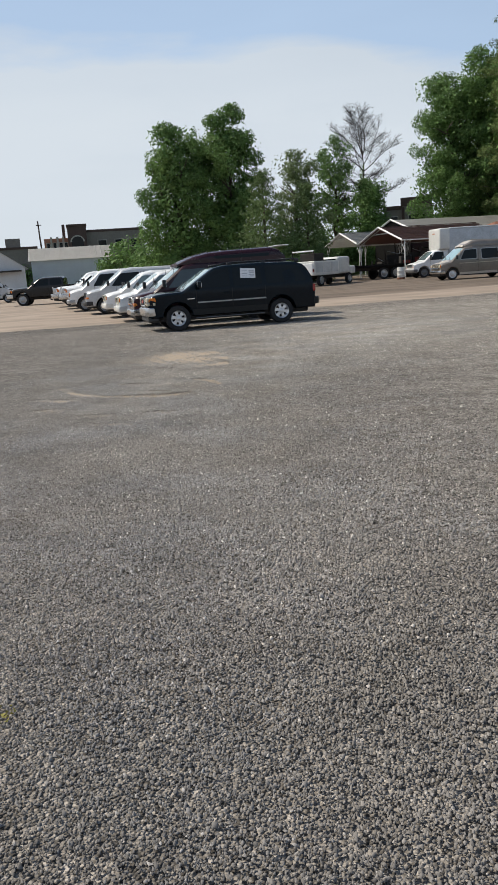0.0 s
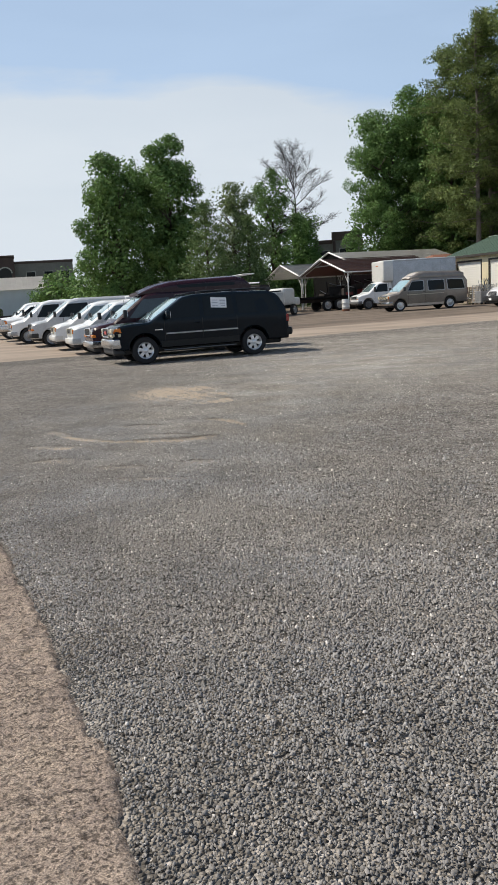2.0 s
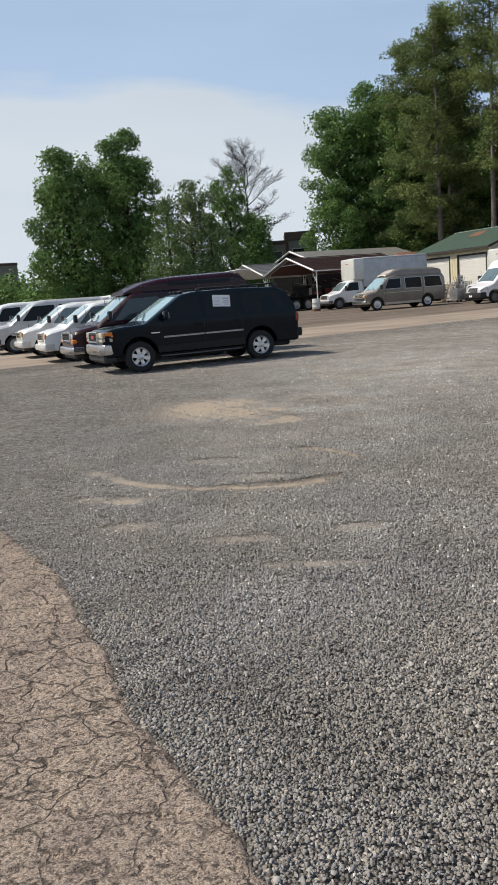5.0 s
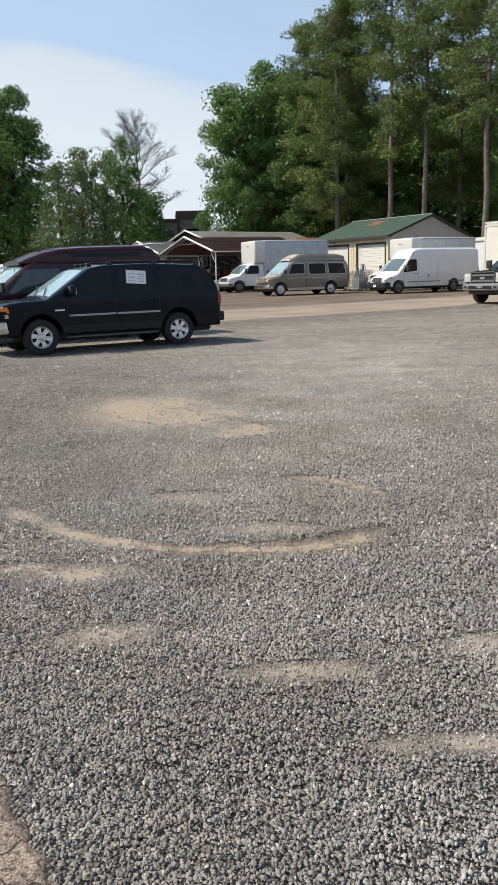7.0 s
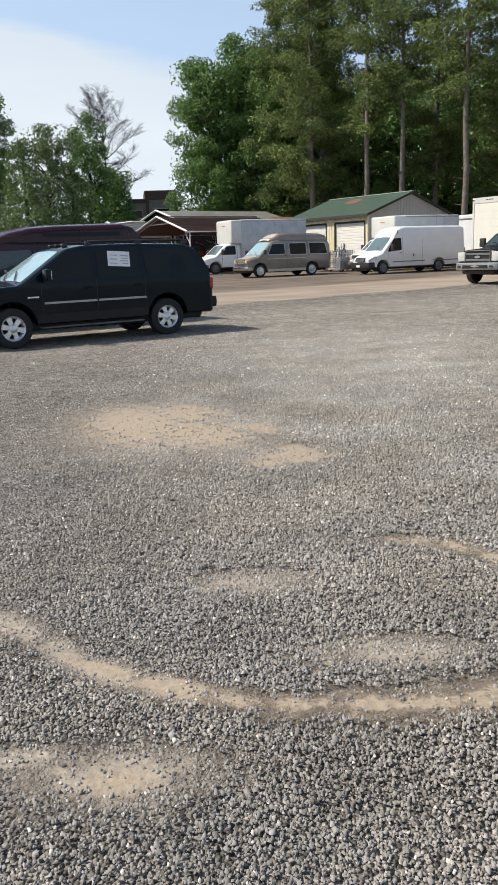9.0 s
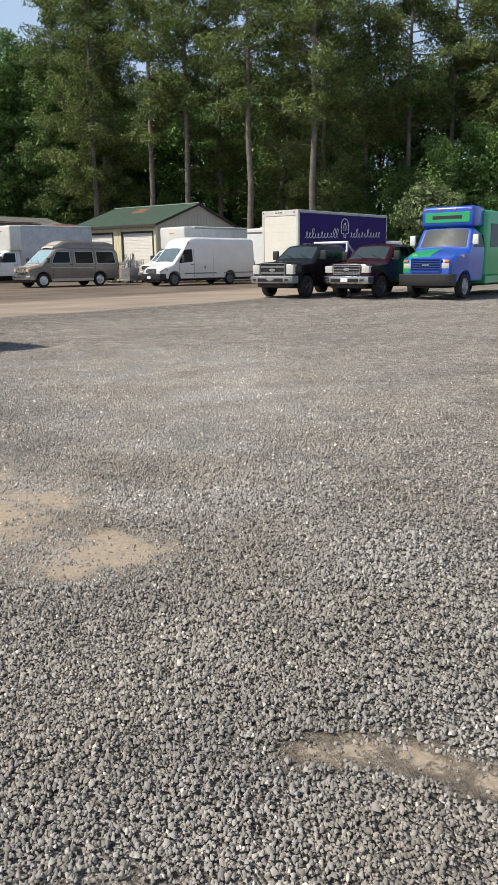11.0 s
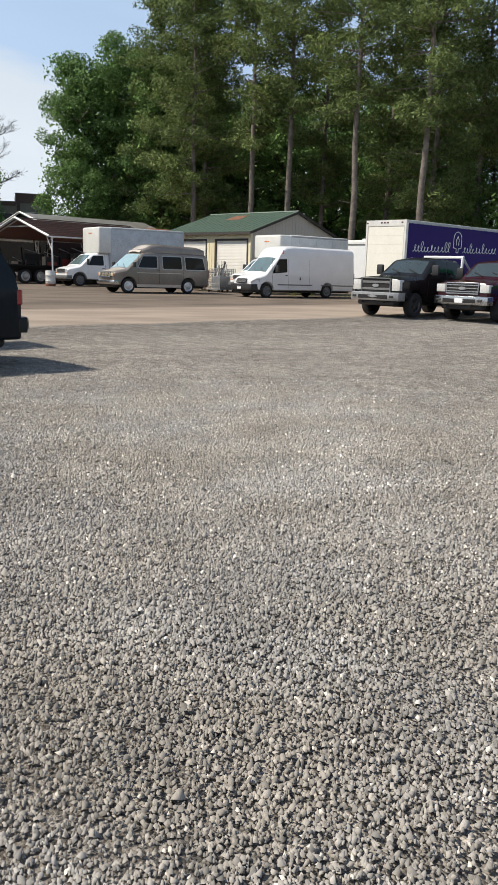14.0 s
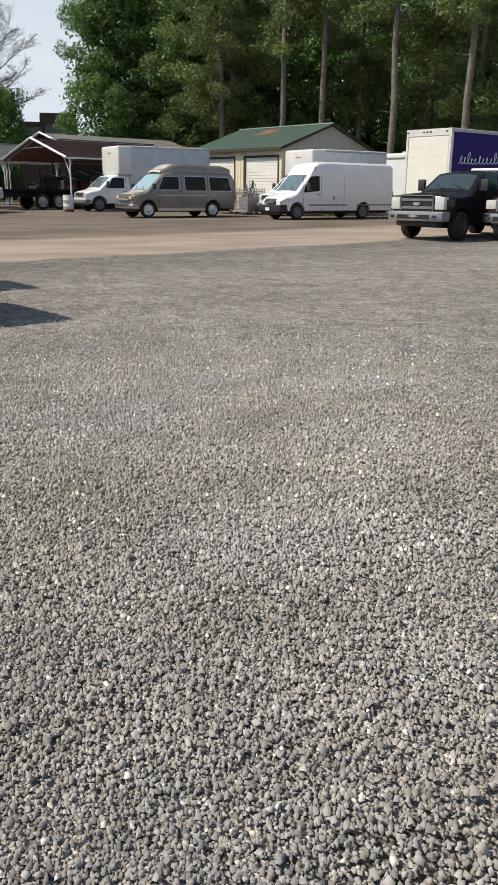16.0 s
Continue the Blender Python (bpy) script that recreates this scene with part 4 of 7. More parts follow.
def build_ground():
    """One sheet: fine cells near the lot, wide ones to the horizon."""
    xs = sorted({round(v, 2) for v in np.concatenate([np.arange(-60, 80.1, 2.0), np.arange(-3.6, 1.8, 0.04), [-2500, -1200, -600, -300, -150, -100, 110, 160, 300, 600, 1200, 2500]])})
    ys = sorted({round(v, 2) for v in np.concatenate([np.arange(-20, 110.1, 2.0), np.arange(5.6, 16.8, 0.04), [-2500, -1000, -400, -150, -60, 130, 180, 300, 600, 1200, 2500]])})
    verts = [(x, y, ground_z(x, y)) for y in ys for x in xs]
    w = len(xs)
    faces = [(j * w + i, j * w + i + 1, (j + 1) * w + i + 1, (j + 1) * w + i) for j in range(len(ys) - 1) for i in range(w - 1)]
    me = bpy.data.meshes.new("ground")
    me.from_pydata(verts, [], faces)
    flat = np.array(verts)
    for key, spots in (("patch_depth", PATCHES), ("dust_depth", DUST)):
        me.attributes.new(key, "FLOAT", "POINT").data.foreach_set("value", np.maximum(patch_depth(flat[:, 0], flat[:, 1], spots), -3.0).astype(np.float32))
    me.materials.append(GROUND)
    me.shade_smooth()
    tagged(new("ground", me), "grey crushed gravel lot with bare sandy patches and a dirt lane", "ground", kind="structure")


build_ground()


def slab_material():
    """Weathered concrete: three worn tones, open pits and short cross cracks."""
    m = material("old worn concrete", (0.47, 0.378, 0.30), 0.95, spec=0.2, tint=(0.31, 0.248, 0.21), scale=2.2)
    n, l = m.node_tree.nodes, m.node_tree.links
    b, tc = n["Principled BSDF"], n.new("ShaderNodeTexCoord")
    src = b.inputs["Base Color"].links[0].from_socket
    mp = n.new("ShaderNodeMapping")
    mp.inputs["Rotation"].default_value = (0, 0, radians(25))
    mp.inputs["Scale"].default_value = (0.9, 1.1, 1)
    l.new(tc.outputs["Object"], mp.inputs["Vector"])
    fields = []
    for scale, detail in ((55, 6), (21, 8), (150, 3)):
        k = n.new("ShaderNodeTexNoise")
        k.inputs["Scale"].default_value, k.inputs["Detail"].default_value, k.inputs["Roughness"].default_value = scale, detail, 0.62
        l.new(mp.outputs["Vector"], k.inputs["Vector"])
        fields.append(k.outputs["Fac"])

    def ramp(v, a, c, lo, hi):
        k = n.new("ShaderNodeMapRange")
        k.interpolation_type = "SMOOTHSTEP"
        for key, x in (("From Min", a), ("From Max", c), ("To Min", lo), ("To Max", hi)):
            k.inputs[key].default_value = x
        l.new(v, k.inputs["Value"])
        return k.outputs["Result"]

    def op(kind, a, c):
        k = n.new("ShaderNodeMath")
        k.operation = kind
        for i, v in enumerate((a, c)):
            if isinstance(v, (int, float)):
                k.inputs[i].default_value = v
            else:
                l.new(v, k.inputs[i])
        return k.outputs[0]

    pits = op("MULTIPLY", ramp(fields[0], 0.36, 0.46, 0.55, 1.0), ramp(fields[1], 0.33, 0.42, 0.6, 1.0))
    crack = n.new("ShaderNodeTexVoronoi")
    crack.feature = "DISTANCE_TO_EDGE"
    crack.inputs["Scale"].default_value = 4.2
    warp = n.new("ShaderNodeVectorMath")
    warp.operation = "MULTIPLY_ADD"
    k = n.new("ShaderNodeTexNoise")
    k.inputs["Scale"].default_value = 9
    l.new(mp.outputs["Vector"], k.inputs["Vector"])
    warp.inputs[1].default_value = (0.16, 0.16, 0.16)
    l.new(k.outputs["Color"], warp.inputs[0])
    l.new(mp.outputs["Vector"], warp.inputs[2])
    l.new(warp.outputs[0], crack.inputs["Vector"])
    where = n.new("ShaderNodeSeparateXYZ")
    l.new(tc.outputs["Object"], where.inputs["Vector"])
    keep = ramp(op("ADD", where.outputs["Y"], op("MULTIPLY", fields[1], 2.0)), 5.4, 8.4, 0.86, 0.0)
    lines = op("MAXIMUM", ramp(crack.outputs["Distance"], 0.0, 0.032, 0.4, 1.0), keep)
    grains = ramp(fields[2], 0.35, 0.65, 0.65, 1.4)
    sc = n.new("ShaderNodeVectorMath")
    sc.operation = "SCALE"
    l.new(src, sc.inputs[0])
    l.new(op("MULTIPLY", op("MULTIPLY", pits, lines), grains), sc.inputs["Scale"])
    l.new(sc.outputs[0], b.inputs["Base Color"])
    bp = n.new("ShaderNodeBump")
    bp.inputs["Strength"].default_value, bp.inputs["Distance"].default_value = 1.0, 0.05
    l.new(op("ADD", op("ADD", op("MULTIPLY", pits, 0.5), op("MULTIPLY", lines, 0.45)), op("ADD", op("MULTIPLY", fields[1], 0.6), op("MULTIPLY", fields[0], 0.5))), bp.inputs["Height"])
    l.new(bp.outputs["Normal"], b.inputs["Normal"])
    return m


# the line along which the concrete ends against the gravel
APRON_EDGE = [(1.6, -2.0), (0.75, 0.7), (0.45, 1.4), (0.32, 1.74), (0.24, 1.92), (0.03, 2.15), (-0.15, 2.63), (-0.27, 2.9), (-0.38, 3.28), (-0.48, 3.43), (-0.64, 3.74), (-0.8, 4.1), (-0.97, 4.5), (-1.11, 4.72), (-1.26, 5.04), (-1.45, 5.4),
              (-1.62, 5.82), (-1.89, 6.32), (-2.1, 6.95), (-2.28, 7.35), (-2.39, 7.68), (-2.52, 8.02), (-2.7, 8.4), (-2.88, 8.7), (-3.1, 9.05), (-4.0, 10.4), (-5.6, 12.2), (-7.0, 14.0)]


def build_slab():
    """An old concrete apron with a broken, uneven edge."""
    mat = slab_material()
    edge = []
    for (a, b), (c, d) in zip(APRON_EDGE, APRON_EDGE[1:]):
        k = max(2, int(math.hypot(c - a, d - b) / 0.026))
        for i in range(k):
            t = i / k
            p = Vector((a + (c - a) * t, b + (d - b) * t, 0))
            p.x += 0.03 * noise.noise(p * 2.3) + 0.03 * noise.noise(p * 9) + 0.012 * noise.noise(p * 31)
            p.y += 0.04 * noise.noise(p * 2.9 + Vector((7, 0, 0))) + 0.02 * noise.noise(p * 11)
            edge.append(p)
    bm = bmesh.new()
    rows = []
    out = Vector((-0.87, -0.5, 0))
    steps = (-0.012, 0.008) + tuple(0.024 * i for i in range(1, 56)) + (1.45, 1.6, 1.8, 2.2, 3.2, 5.0, 8.0)
    for p in edge:
        row = []
        for j, d in enumerate(steps):
            q = p + out * d
            z = (-0.012 if j == 0 else 0.010 if j == 1 else 0.022) + 0.010 * noise.noise(q * 3.1) * (j > 1)
            if 0 < j < 57:
                z += 0.009 * noise.noise(Vector((q.x * 7 + q.y * 3, q.y * 15 - q.x * 6, 0))) + 0.007 * noise.noise(q * 24) + 0.004 * noise.noise(q * 41)
                # broken pits, thickest along the rim
                z -= 0.030 * max(0.0, noise.noise(q * 15 + Vector((3, 9, 0))) - 0.22 + 0.12 * math.exp(-j / 8))
            row.append(bm.verts.new((q.x, q.y, z)))
        rows.append(row)
    for p, q in zip(rows, rows[1:]):
        for j in range(len(steps) - 1):
            bm.faces.new((p[j], q[j], q[j + 1], p[j + 1]))
    bmesh.ops.recalc_face_normals(bm, faces=bm.faces)
    if sum(f.normal.z for f in bm.faces) < 0:
        bmesh.ops.reverse_faces(bm, faces=bm.faces)
    me = bpy.data.meshes.new("pavement")
    bm.to_mesh(me)
    bm.free()
    me.materials.append(mat)
    me.shade_smooth()
    tagged(new("pavement", me), "old tan concrete apron with a crumbling edge against the gravel", "pavement", kind="structure")


build_slab()

# ---- vehicles in the lot ----
build_suv(place(-2.23, 24.62, 201.5))

MAROON = paint("maroon paint", (0.028, 0.006, 0.011), 0.25, 0.3)


def build_hightop(m):
    sp = dict(EXPRESS)
    sp.update(H=2.1, bumper=CHROME, wheel="spoke", rim=ALLOY, stripe=None, side_glass=DARKSCREEN)
    car, sh, f, r = build_van(m, "conversion_van", "dark maroon conversion van with a tall raised roof", MAROON, sp)
    cap = Shell([(r + 0.1, 2.2), (r + 0.3, 2.42), (r + 0.6, 2.5), (f - 3.3, 2.46), (f - 2.7, 2.42), (f - 2.2, 2.32), (f - 1.8, 2.17), (f - 1.62, 2.04)],
                [(r + 0.1, 0.8), (r + 0.5, 0.86), (f - 2.4, 0.86), (f - 1.66, 0.76)], 1.98, 2.2, 0.16, (), corner=0.16, crown=0.05)
    part("raised_roof", cap.mesh(), MAROON, car, "moulded raised roof with a long peak", smooth=45)
    for s in (1, -1):
        part("roof_window", cap.side([(r + 0.7, 2.16), (f - 3.0, 2.16), (f - 2.9, 2.25), (r + 0.7, 2.27)], s, r=0.04), GLASS, car)
    part("roof_spoiler", box(r - 0.1, r + 0.3, -0.7, 0.7, 2.485, 2.52, 0.015), WHITE_OLD, car)
    return car


build_hightop(place(-3.5, 27.8, 201.5))


def ladder_rack(car, f, r, H, W, mat):
    for x in (r + 0.7, (f + r) / 2 - 0.3, f - 2.4):
        rack = part("rack_bar", rod((x, -W + 0.15, H + 0.12), (x, W - 0.15, H + 0.12), 0.03), mat, car)
        for s in (1, -1):
            part("rack_leg", rod((x, s * (W - 0.18), H - 0.06), (x, s * (W - 0.16), H + 0.15), 0.028), mat, rack)


GREY_PAINT = paint("silver grey paint", (0.5, 0.52, 0.54), 0.35, 0.25, 0.1)
YELLOWED = material("yellowed lamp lens", (0.60, 0.56, 0.42), 0.3, coat=0.3, vary=0.3, scale=20)
ASTRO = dict(EXPRESS, wb=2.82, foh=0.84, roh=1.15, W=0.97, H=1.92, hood=1.16, cowl=0.72, ws_top=1.62, lamp_z=0.78, bumper=WHITE_OLD, gframe=YELLOWED, gbar=GREYPLASTIC, lens=YELLOWED, wide_signal=False, side_glass=DIM_SKY_SCREEN, group="vans in the row",
             windows=[[(-2.5, 1.2), (-1.16, 1.2), (-1.64, 1.72), (-2.5, 1.74)]], gaps=(-1.4, -2.58), gap_top=1.75)
c, sh, f, r = build_van(place(-5.35, 31.2, 201.5), "delivery_van", "white compact cargo van with a roof rack in the row", WHITE, ASTRO)
ladder_rack(c, f, r, 1.92, 0.97, WHITE)
c, sh, f, r = build_van(place(-6.9, 34.5, 201.5), "delivery_van", "white compact cargo van with yellowed headlights", WHITE, ASTRO)
big_sp = dict(EXPRESS, bumper=PLASTIC, gframe=PLASTIC, gbar=PLASTIC, group="vans in the row")
c, sh, f, r = build_van(place(-8.65, 38.15, 201.5), "cargo_van", "silver grey full-size van with dark side windows", GREY_PAINT, big_sp)
eco = dict(ECONO, bumper=STEEL, group="vans in the row")
c, sh, f, r = build_van(place(-10.8, 41.7, 201.5), "cargo_van", "white full-size cargo van with amber turn signals", WHITE, eco)
FORD = dict(wb=3.96, rim=STEEL, g0=0.86, g1=1.25, bars=3, gframe=CHROME, gbar=CHROME, group="pickups in the row", hood=1.3)
build_pickup(place(-12.1, 45.4, 201.5), "pickup_truck", "white heavy pickup with a chrome grille in the row", WHITE, FORD)
build_pickup(place(-13.9, 48.9, 201.5), "pickup_truck", "white heavy pickup with a chrome grille at the row's end", WHITE, FORD)
c, sh, f, r = build_van(place(-15.2, 53.0, 201.5), "cargo_van", "white full-size cargo van at the row's far end", WHITE, eco)
BLACK = paint("black paint", (0.012, 0.012, 0.013), 0.25, 0.3)
build_pickup(place(-19.9, 56.0, 190), "pickup_truck", "black pickup truck standing beyond the row", BLACK, dict(FORD, group=""))
build_van(place(-29.6, 66, 20), "passenger_van", "silver van beside the white shed", GREY_PAINT, dict(EXPRESS))

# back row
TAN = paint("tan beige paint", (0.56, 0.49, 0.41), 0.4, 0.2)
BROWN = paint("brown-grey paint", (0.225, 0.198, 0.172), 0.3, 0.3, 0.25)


CREAM_PLASTIC = material("cream plastic", (0.55, 0.50, 0.40), 0.5, vary=0.2, scale=9)


def build_tan_van(m):
    sp = dict(ECONO, H=2.1, bumper=CHROME, gframe=CHROME, gbar=CREAM_PLASTIC, lens=YELLOWED, window_trim=STEEL, wheel="steel", rim=ALLOY, sill=TAN, plate=False, mirror=PLASTIC,
              windows=[[(-2.42, 1.28), (-1.32, 1.28), (-1.62, 1.84), (-2.42, 1.86)], [(-3.9, 1.24), (-2.78, 1.24), (-2.74, 1.86), (-3.86, 1.86)], [(-5.35, 1.24), (-4.15, 1.24), (-4.1, 1.86), (-5.2, 1.84)]], gaps=(-1.35, -2.55, -4.0))
    car, sh, f, r = build_van(m, "conversion_van", "tan and brown conversion van with a raised roof", BROWN, sp)
    # lighter tan panels paint the sunlight on the bonnet and roof front
    part("bonnet_panel", sh.over(f - 0.72, f - 0.1, 0.7, 0.62, 0.004), TAN, car, "tan bonnet panel with sunlight in its tone")
    cap = Shell([(r + 0.12, 2.12), (r + 0.25, 2.32), (r + 0.6, 2.42), (f - 2.6, 2.5), (f - 2.15, 2.42), (f - 1.7, 2.2), (f - 1.52, 2.02)],
                [(r + 0.12, 0.82), (r + 0.5, 0.88), (f - 2.2, 0.88), (f - 1.52, 0.72)], 1.96, 2.15, 0.2, (), corner=0.18, crown=0.05)
    part("raised_roof", cap.mesh(), BROWN, car, "raised fibreglass roof", smooth=45)
    part("roof_front", cap.over(f - 2.3, f - 1.58, 0.6, 0.62, 0.005), TAN, car, "tan roof front with a painted highlight")
    for s in (1, -1):
        part("side_moulding", sh.strip(-1.3, 1.3, 1.0, 1.04, s, 0.008), TAN, car)
    return car


build_tan_van(place(9.94, 53.94, 195))


def build_sprinter(m):
    car = thing("panel_van", "tall white panel van with black lower bumper", "van", m)
    wb, W = 4.025, 0.97
    f, r = wb / 2 + 0.95, -wb / 2 - 1.95
    mat = paint("white van paint", (0.78, 0.78, 0.80), 0.35, 0.1)
    sh = Shell([(r, 2.3), (r + 0.08, 2.52), (r + 0.3, 2.6), (f - 2.6, 2.62), (f - 2.2, 2.57), (f - 1.95, 2.45), (f - 1.78, 2.25), (f - 1.66, 2.05), (f - 0.9, 1.27), (f - 0.8, 1.2), (f - 0.3, 1.02), (f - 0.08, 0.86), (f, 0.72)],
               [(r, 0.94), (r + 0.12, W), (f - 1.0, W), (f - 0.4, 0.9), (f - 0.1, 0.78), (f, 0.7)], 0.36, 1.25, 0.09, (-wb / 2, wb / 2), 0.42, 0.35, 0.14, 0.04)
    part("body", sh.mesh(), mat, car, smooth=38)
    part("underbody", box(r + 0.2, f - 0.3, -0.8, 0.8, 0.25, 0.5, 0.05), DARK_UNDER, car)
    wheels(car, (-wb / 2, wb / 2), W - 0.14, 0.35, 0.23, "steel", GREYPLASTIC)
    part("windscreen", sh.over(f - 1.62, f - 0.93, 0.72, 0.8), DIM_SKY_SCREEN, car)
    for s in (1, -1):
        part("window", sh.side([(f - 2.2, 1.28), (f - 1.25, 1.2), (f - 1.32, 1.4), (f - 1.68, 1.92), (f - 2.2, 1.95)], s, r=0.05), GLASS, car)
        vertical(car, sh, (f - 1.25, f - 2.3, f - 3.7), 0.45, 1.95, s)
        handle(car, sh, f - 2.15, 1.12, s, PLASTIC)
        mirror(car, sh, f - 1.42, 1.28, s, PLASTIC, (0.1, 0.2, 0.34))
        part("headlight", sh.side([(f - 0.5, 0.76), (f - 0.06, 0.7), (f - 0.06, 0.8), (f - 0.4, 0.98), (f - 0.5, 0.95)], s, 0.01, 0.04), LENS, car)
        part("side_moulding", sh.strip(f - 3.9, f - 1.6, 0.62, 0.68, s, 0.012), GREYPLASTIC, car)
        part("side_moulding", sh.strip(r + 0.1, f - 4.8 + 0.3, 0.62, 0.68, s, 0.012), GREYPLASTIC, car)
        for z in (1.45, 1.75, 2.05):
            part("side_rib", sh.strip(r + 0.15, f - 2.5, z, z + 0.02, s, 0.007), mat, car)
        part("tail_light", box(r - 0.01, r + 0.04, s * 0.82, s * 0.93, 0.9, 1.3, 0.01), RED, car)
        part("roof_mark", sh.side([(f - 1.98, 2.18), (f - 1.88, 2.18), (f - 1.96, 2.36), (f - 2.03, 2.36)], s, 0.004, 0.01), AMBER, car, "orange and red slanting mark")
        part("vent", box(f - 3.1, f - 3.02, s * W, s * (W + 0.012), 0.9, 1.05, 0.01), SEAM, car)
    bumper(car, f + 0.1, 0.88, 0.34, 0.66, 0.15, PLASTIC, 0.7)
    part("air_dam", box(f - 0.3, f + 0.02, -0.7, 0.7, 0.22, 0.36, 0.03), PLASTIC, car)
    g = grille(car, f - 0.03, 0.4, 0.7, 0.94, 4, GREYPLASTIC, STEEL, tilt=0.5)
    part("number_plate", box(f + 0.112, f + 0.125, -0.15, 0.15, 0.4, 0.54, 0.004), PAPER, car, "plain white number plate")
    bumper(car, r - 0.06, 0.93, 0.36, 0.5, 0.1, PLASTIC, 0.2, "rear_bumper", -1)
    for y in (0.3, -0.3):
        part("wiper", rod((f - 0.9, y + 0.3, 1.32), (f - 1.1, y - 0.15, sh.zt(f - 1.1) + 0.03), 0.012), PLASTIC, car)
    return car


build_sprinter(place(16.69, 51.46, 195))
BOX_SIDE = paint("grey-white box panel", (0.52, 0.55, 0.58), 0.45, 0.35)
build_box_truck(place(9.2, 62.9, 195), "box_truck", "white box truck with a weathered grey-white cargo box", 5.2, 2.65, WHITE, BOX_SIDE, dict(attic=True, wb=4.0))
build_box_truck(place(18.1, 56.1, 197), "box_truck", "white box truck with a rounded overcab box front", 4.6, 2.42, WHITE, WHITE_OLD, dict(attic=True))
DARK_ALLOY = material("dull dark alloy", (0.10, 0.10, 0.105), 0.5, 0.6, vary=0.3, scale=9)
BLACK_SP = dict(wb=3.96, rim=DARK_ALLOY, wheel="spoke", bumper=STEEL, g0=0.8, g1=1.32, bars=2, gframe=GREYPLASTIC, gbar=GREYPLASTIC, screen=DARKSCREEN, hood=1.44, H=2.08, lamp_z=0.9, lamp_h=0.36, amber=False, mirror=PLASTIC, rack=WHITE)
build_pickup(place(16.3, 38.1, 205), "pickup_truck", "black heavy pickup with a chrome bumper and white headache rack", BLACK, BLACK_SP)
DEEP_RED = paint("deep red paint", (0.032, 0.004, 0.006), 0.22, 0.3)
build_pickup(place(18.5, 36.25, 205), "pickup_truck", "dark red heavy pickup with a chrome grille and bumper", DEEP_RED, dict(FORD, plate=True, rim=DARK_ALLOY, wheel="spoke", group="", hood=1.42, H=2.08, g0=0.9, g1=1.28, lamp_z=0.96, gbar=CHROME, amber=False, screen=DARKSCREEN))

# ---- buildings and yard ----
def lot(x, y, turn=25.0):
    return Matrix.Translation((x, y, ground_z(x, y))) @ Matrix.Rotation(radians(turn), 4, "Z")


CREAM = material("cream metal siding", (0.80, 0.72, 0.50), 0.55, vary=0.12, scale=1.2, bump=0.1, bump_scale=20)
GABLE = material("beige gable siding", (0.50, 0.47, 0.42), 0.6, vary=0.15, scale=1.2)
GREEN_ROOF = material("green metal roofing", (0.055, 0.10, 0.075), 0.5, 0.1, tint=(0.08, 0.12, 0.09), scale=0.9, bump=0.1, bump_scale=20)
RUST = material("rusted metal", (0.26, 0.11, 0.06), 0.85, tint=(0.14, 0.06, 0.04), scale=2.0)
DOOR_WHITE = material("white door paint", (0.84, 0.82, 0.76), 0.5, vary=0.08, scale=1.5)
FRAME_DARK = material("dark door frame", (0.05, 0.045, 0.04), 0.7, vary=0.3, scale=4)
WHITE_STEEL = material("white painted steel", (0.72, 0.72, 0.70), 0.45, vary=0.15, scale=3)
BROWN_ROOF = material("brown metal roofing", (0.115, 0.06, 0.048), 0.5, 0.1, tint=(0.155, 0.085, 0.068), scale=0.8)
GREY_ROOF = material("grey metal roofing", (0.50, 0.50, 0.48), 0.45, 0.2, vary=0.25, scale=0.7)
# machine steel is darkened too: the carport's shade sits in its colour
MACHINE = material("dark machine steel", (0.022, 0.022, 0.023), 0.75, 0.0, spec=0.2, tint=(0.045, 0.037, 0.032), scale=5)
PALLET = material("grey pallet wood", (0.40, 0.33, 0.24), 0.9, tint=(0.25, 0.21, 0.16), scale=5, bump=0.4, bump_scale=40)
# near-black board: the shade inside the carport is put into the colour
SHADE_BOARD = material("near-black board with carport shade", (0.009, 0.009, 0.009), 0.9, spec=0.1, vary=0.4, scale=2)
RED_WALL = material("dull red board", (0.035, 0.017, 0.015), 0.9, vary=0.3, scale=1)


def shared(bm, mat, name):
    me = bpy.data.meshes.new(name)
    bm.to_mesh(me)
    bm.free()
    me.materials.append(mat)
    return me


def roof_slope(name, thing_, x0, z0, x1, z1, y0, y1, mat, pitch=0.3, t=0.06, rib_mat=None):
    """A metal roof plane from the eave (x0, z0) to the ridge (x1, z1), with standing ribs as pieces."""
    d = Vector((x1 - x0, 0, z1 - z0))
    n = Vector((-d.z, 0, d.x)).normalized() * (1 if x1 > x0 else -1)
    if n.z < 0:
        n = -n
    sheet = part(name, prism([(x0, z0), (x1, z1), (x1 + n.x * t, z1 + n.z * t), (x0 + n.x * t, z0 + n.z * t)], y0, y1), mat, thing_, smooth=0)
    k = max(2, int((y1 - y0) / pitch))
    rib = shared(prism([(x0 + n.x * t, z0 + n.z * t), (x1 + n.x * t, z1 + n.z * t), (x1 + n.x * (t + 0.016), z1 + n.z * (t + 0.016)), (x0 + n.x * (t + 0.016), z0 + n.z * (t + 0.016))], -0.02, 0.02), rib_mat or mat, "roof_rib")
    for i in range(k + 1):
        part("roof_rib", rib, None, sheet, m=Matrix.Translation((0, y0 + 0.03 + (y1 - y0 - 0.06) * i / k, 0)), smooth=0)
    return sheet


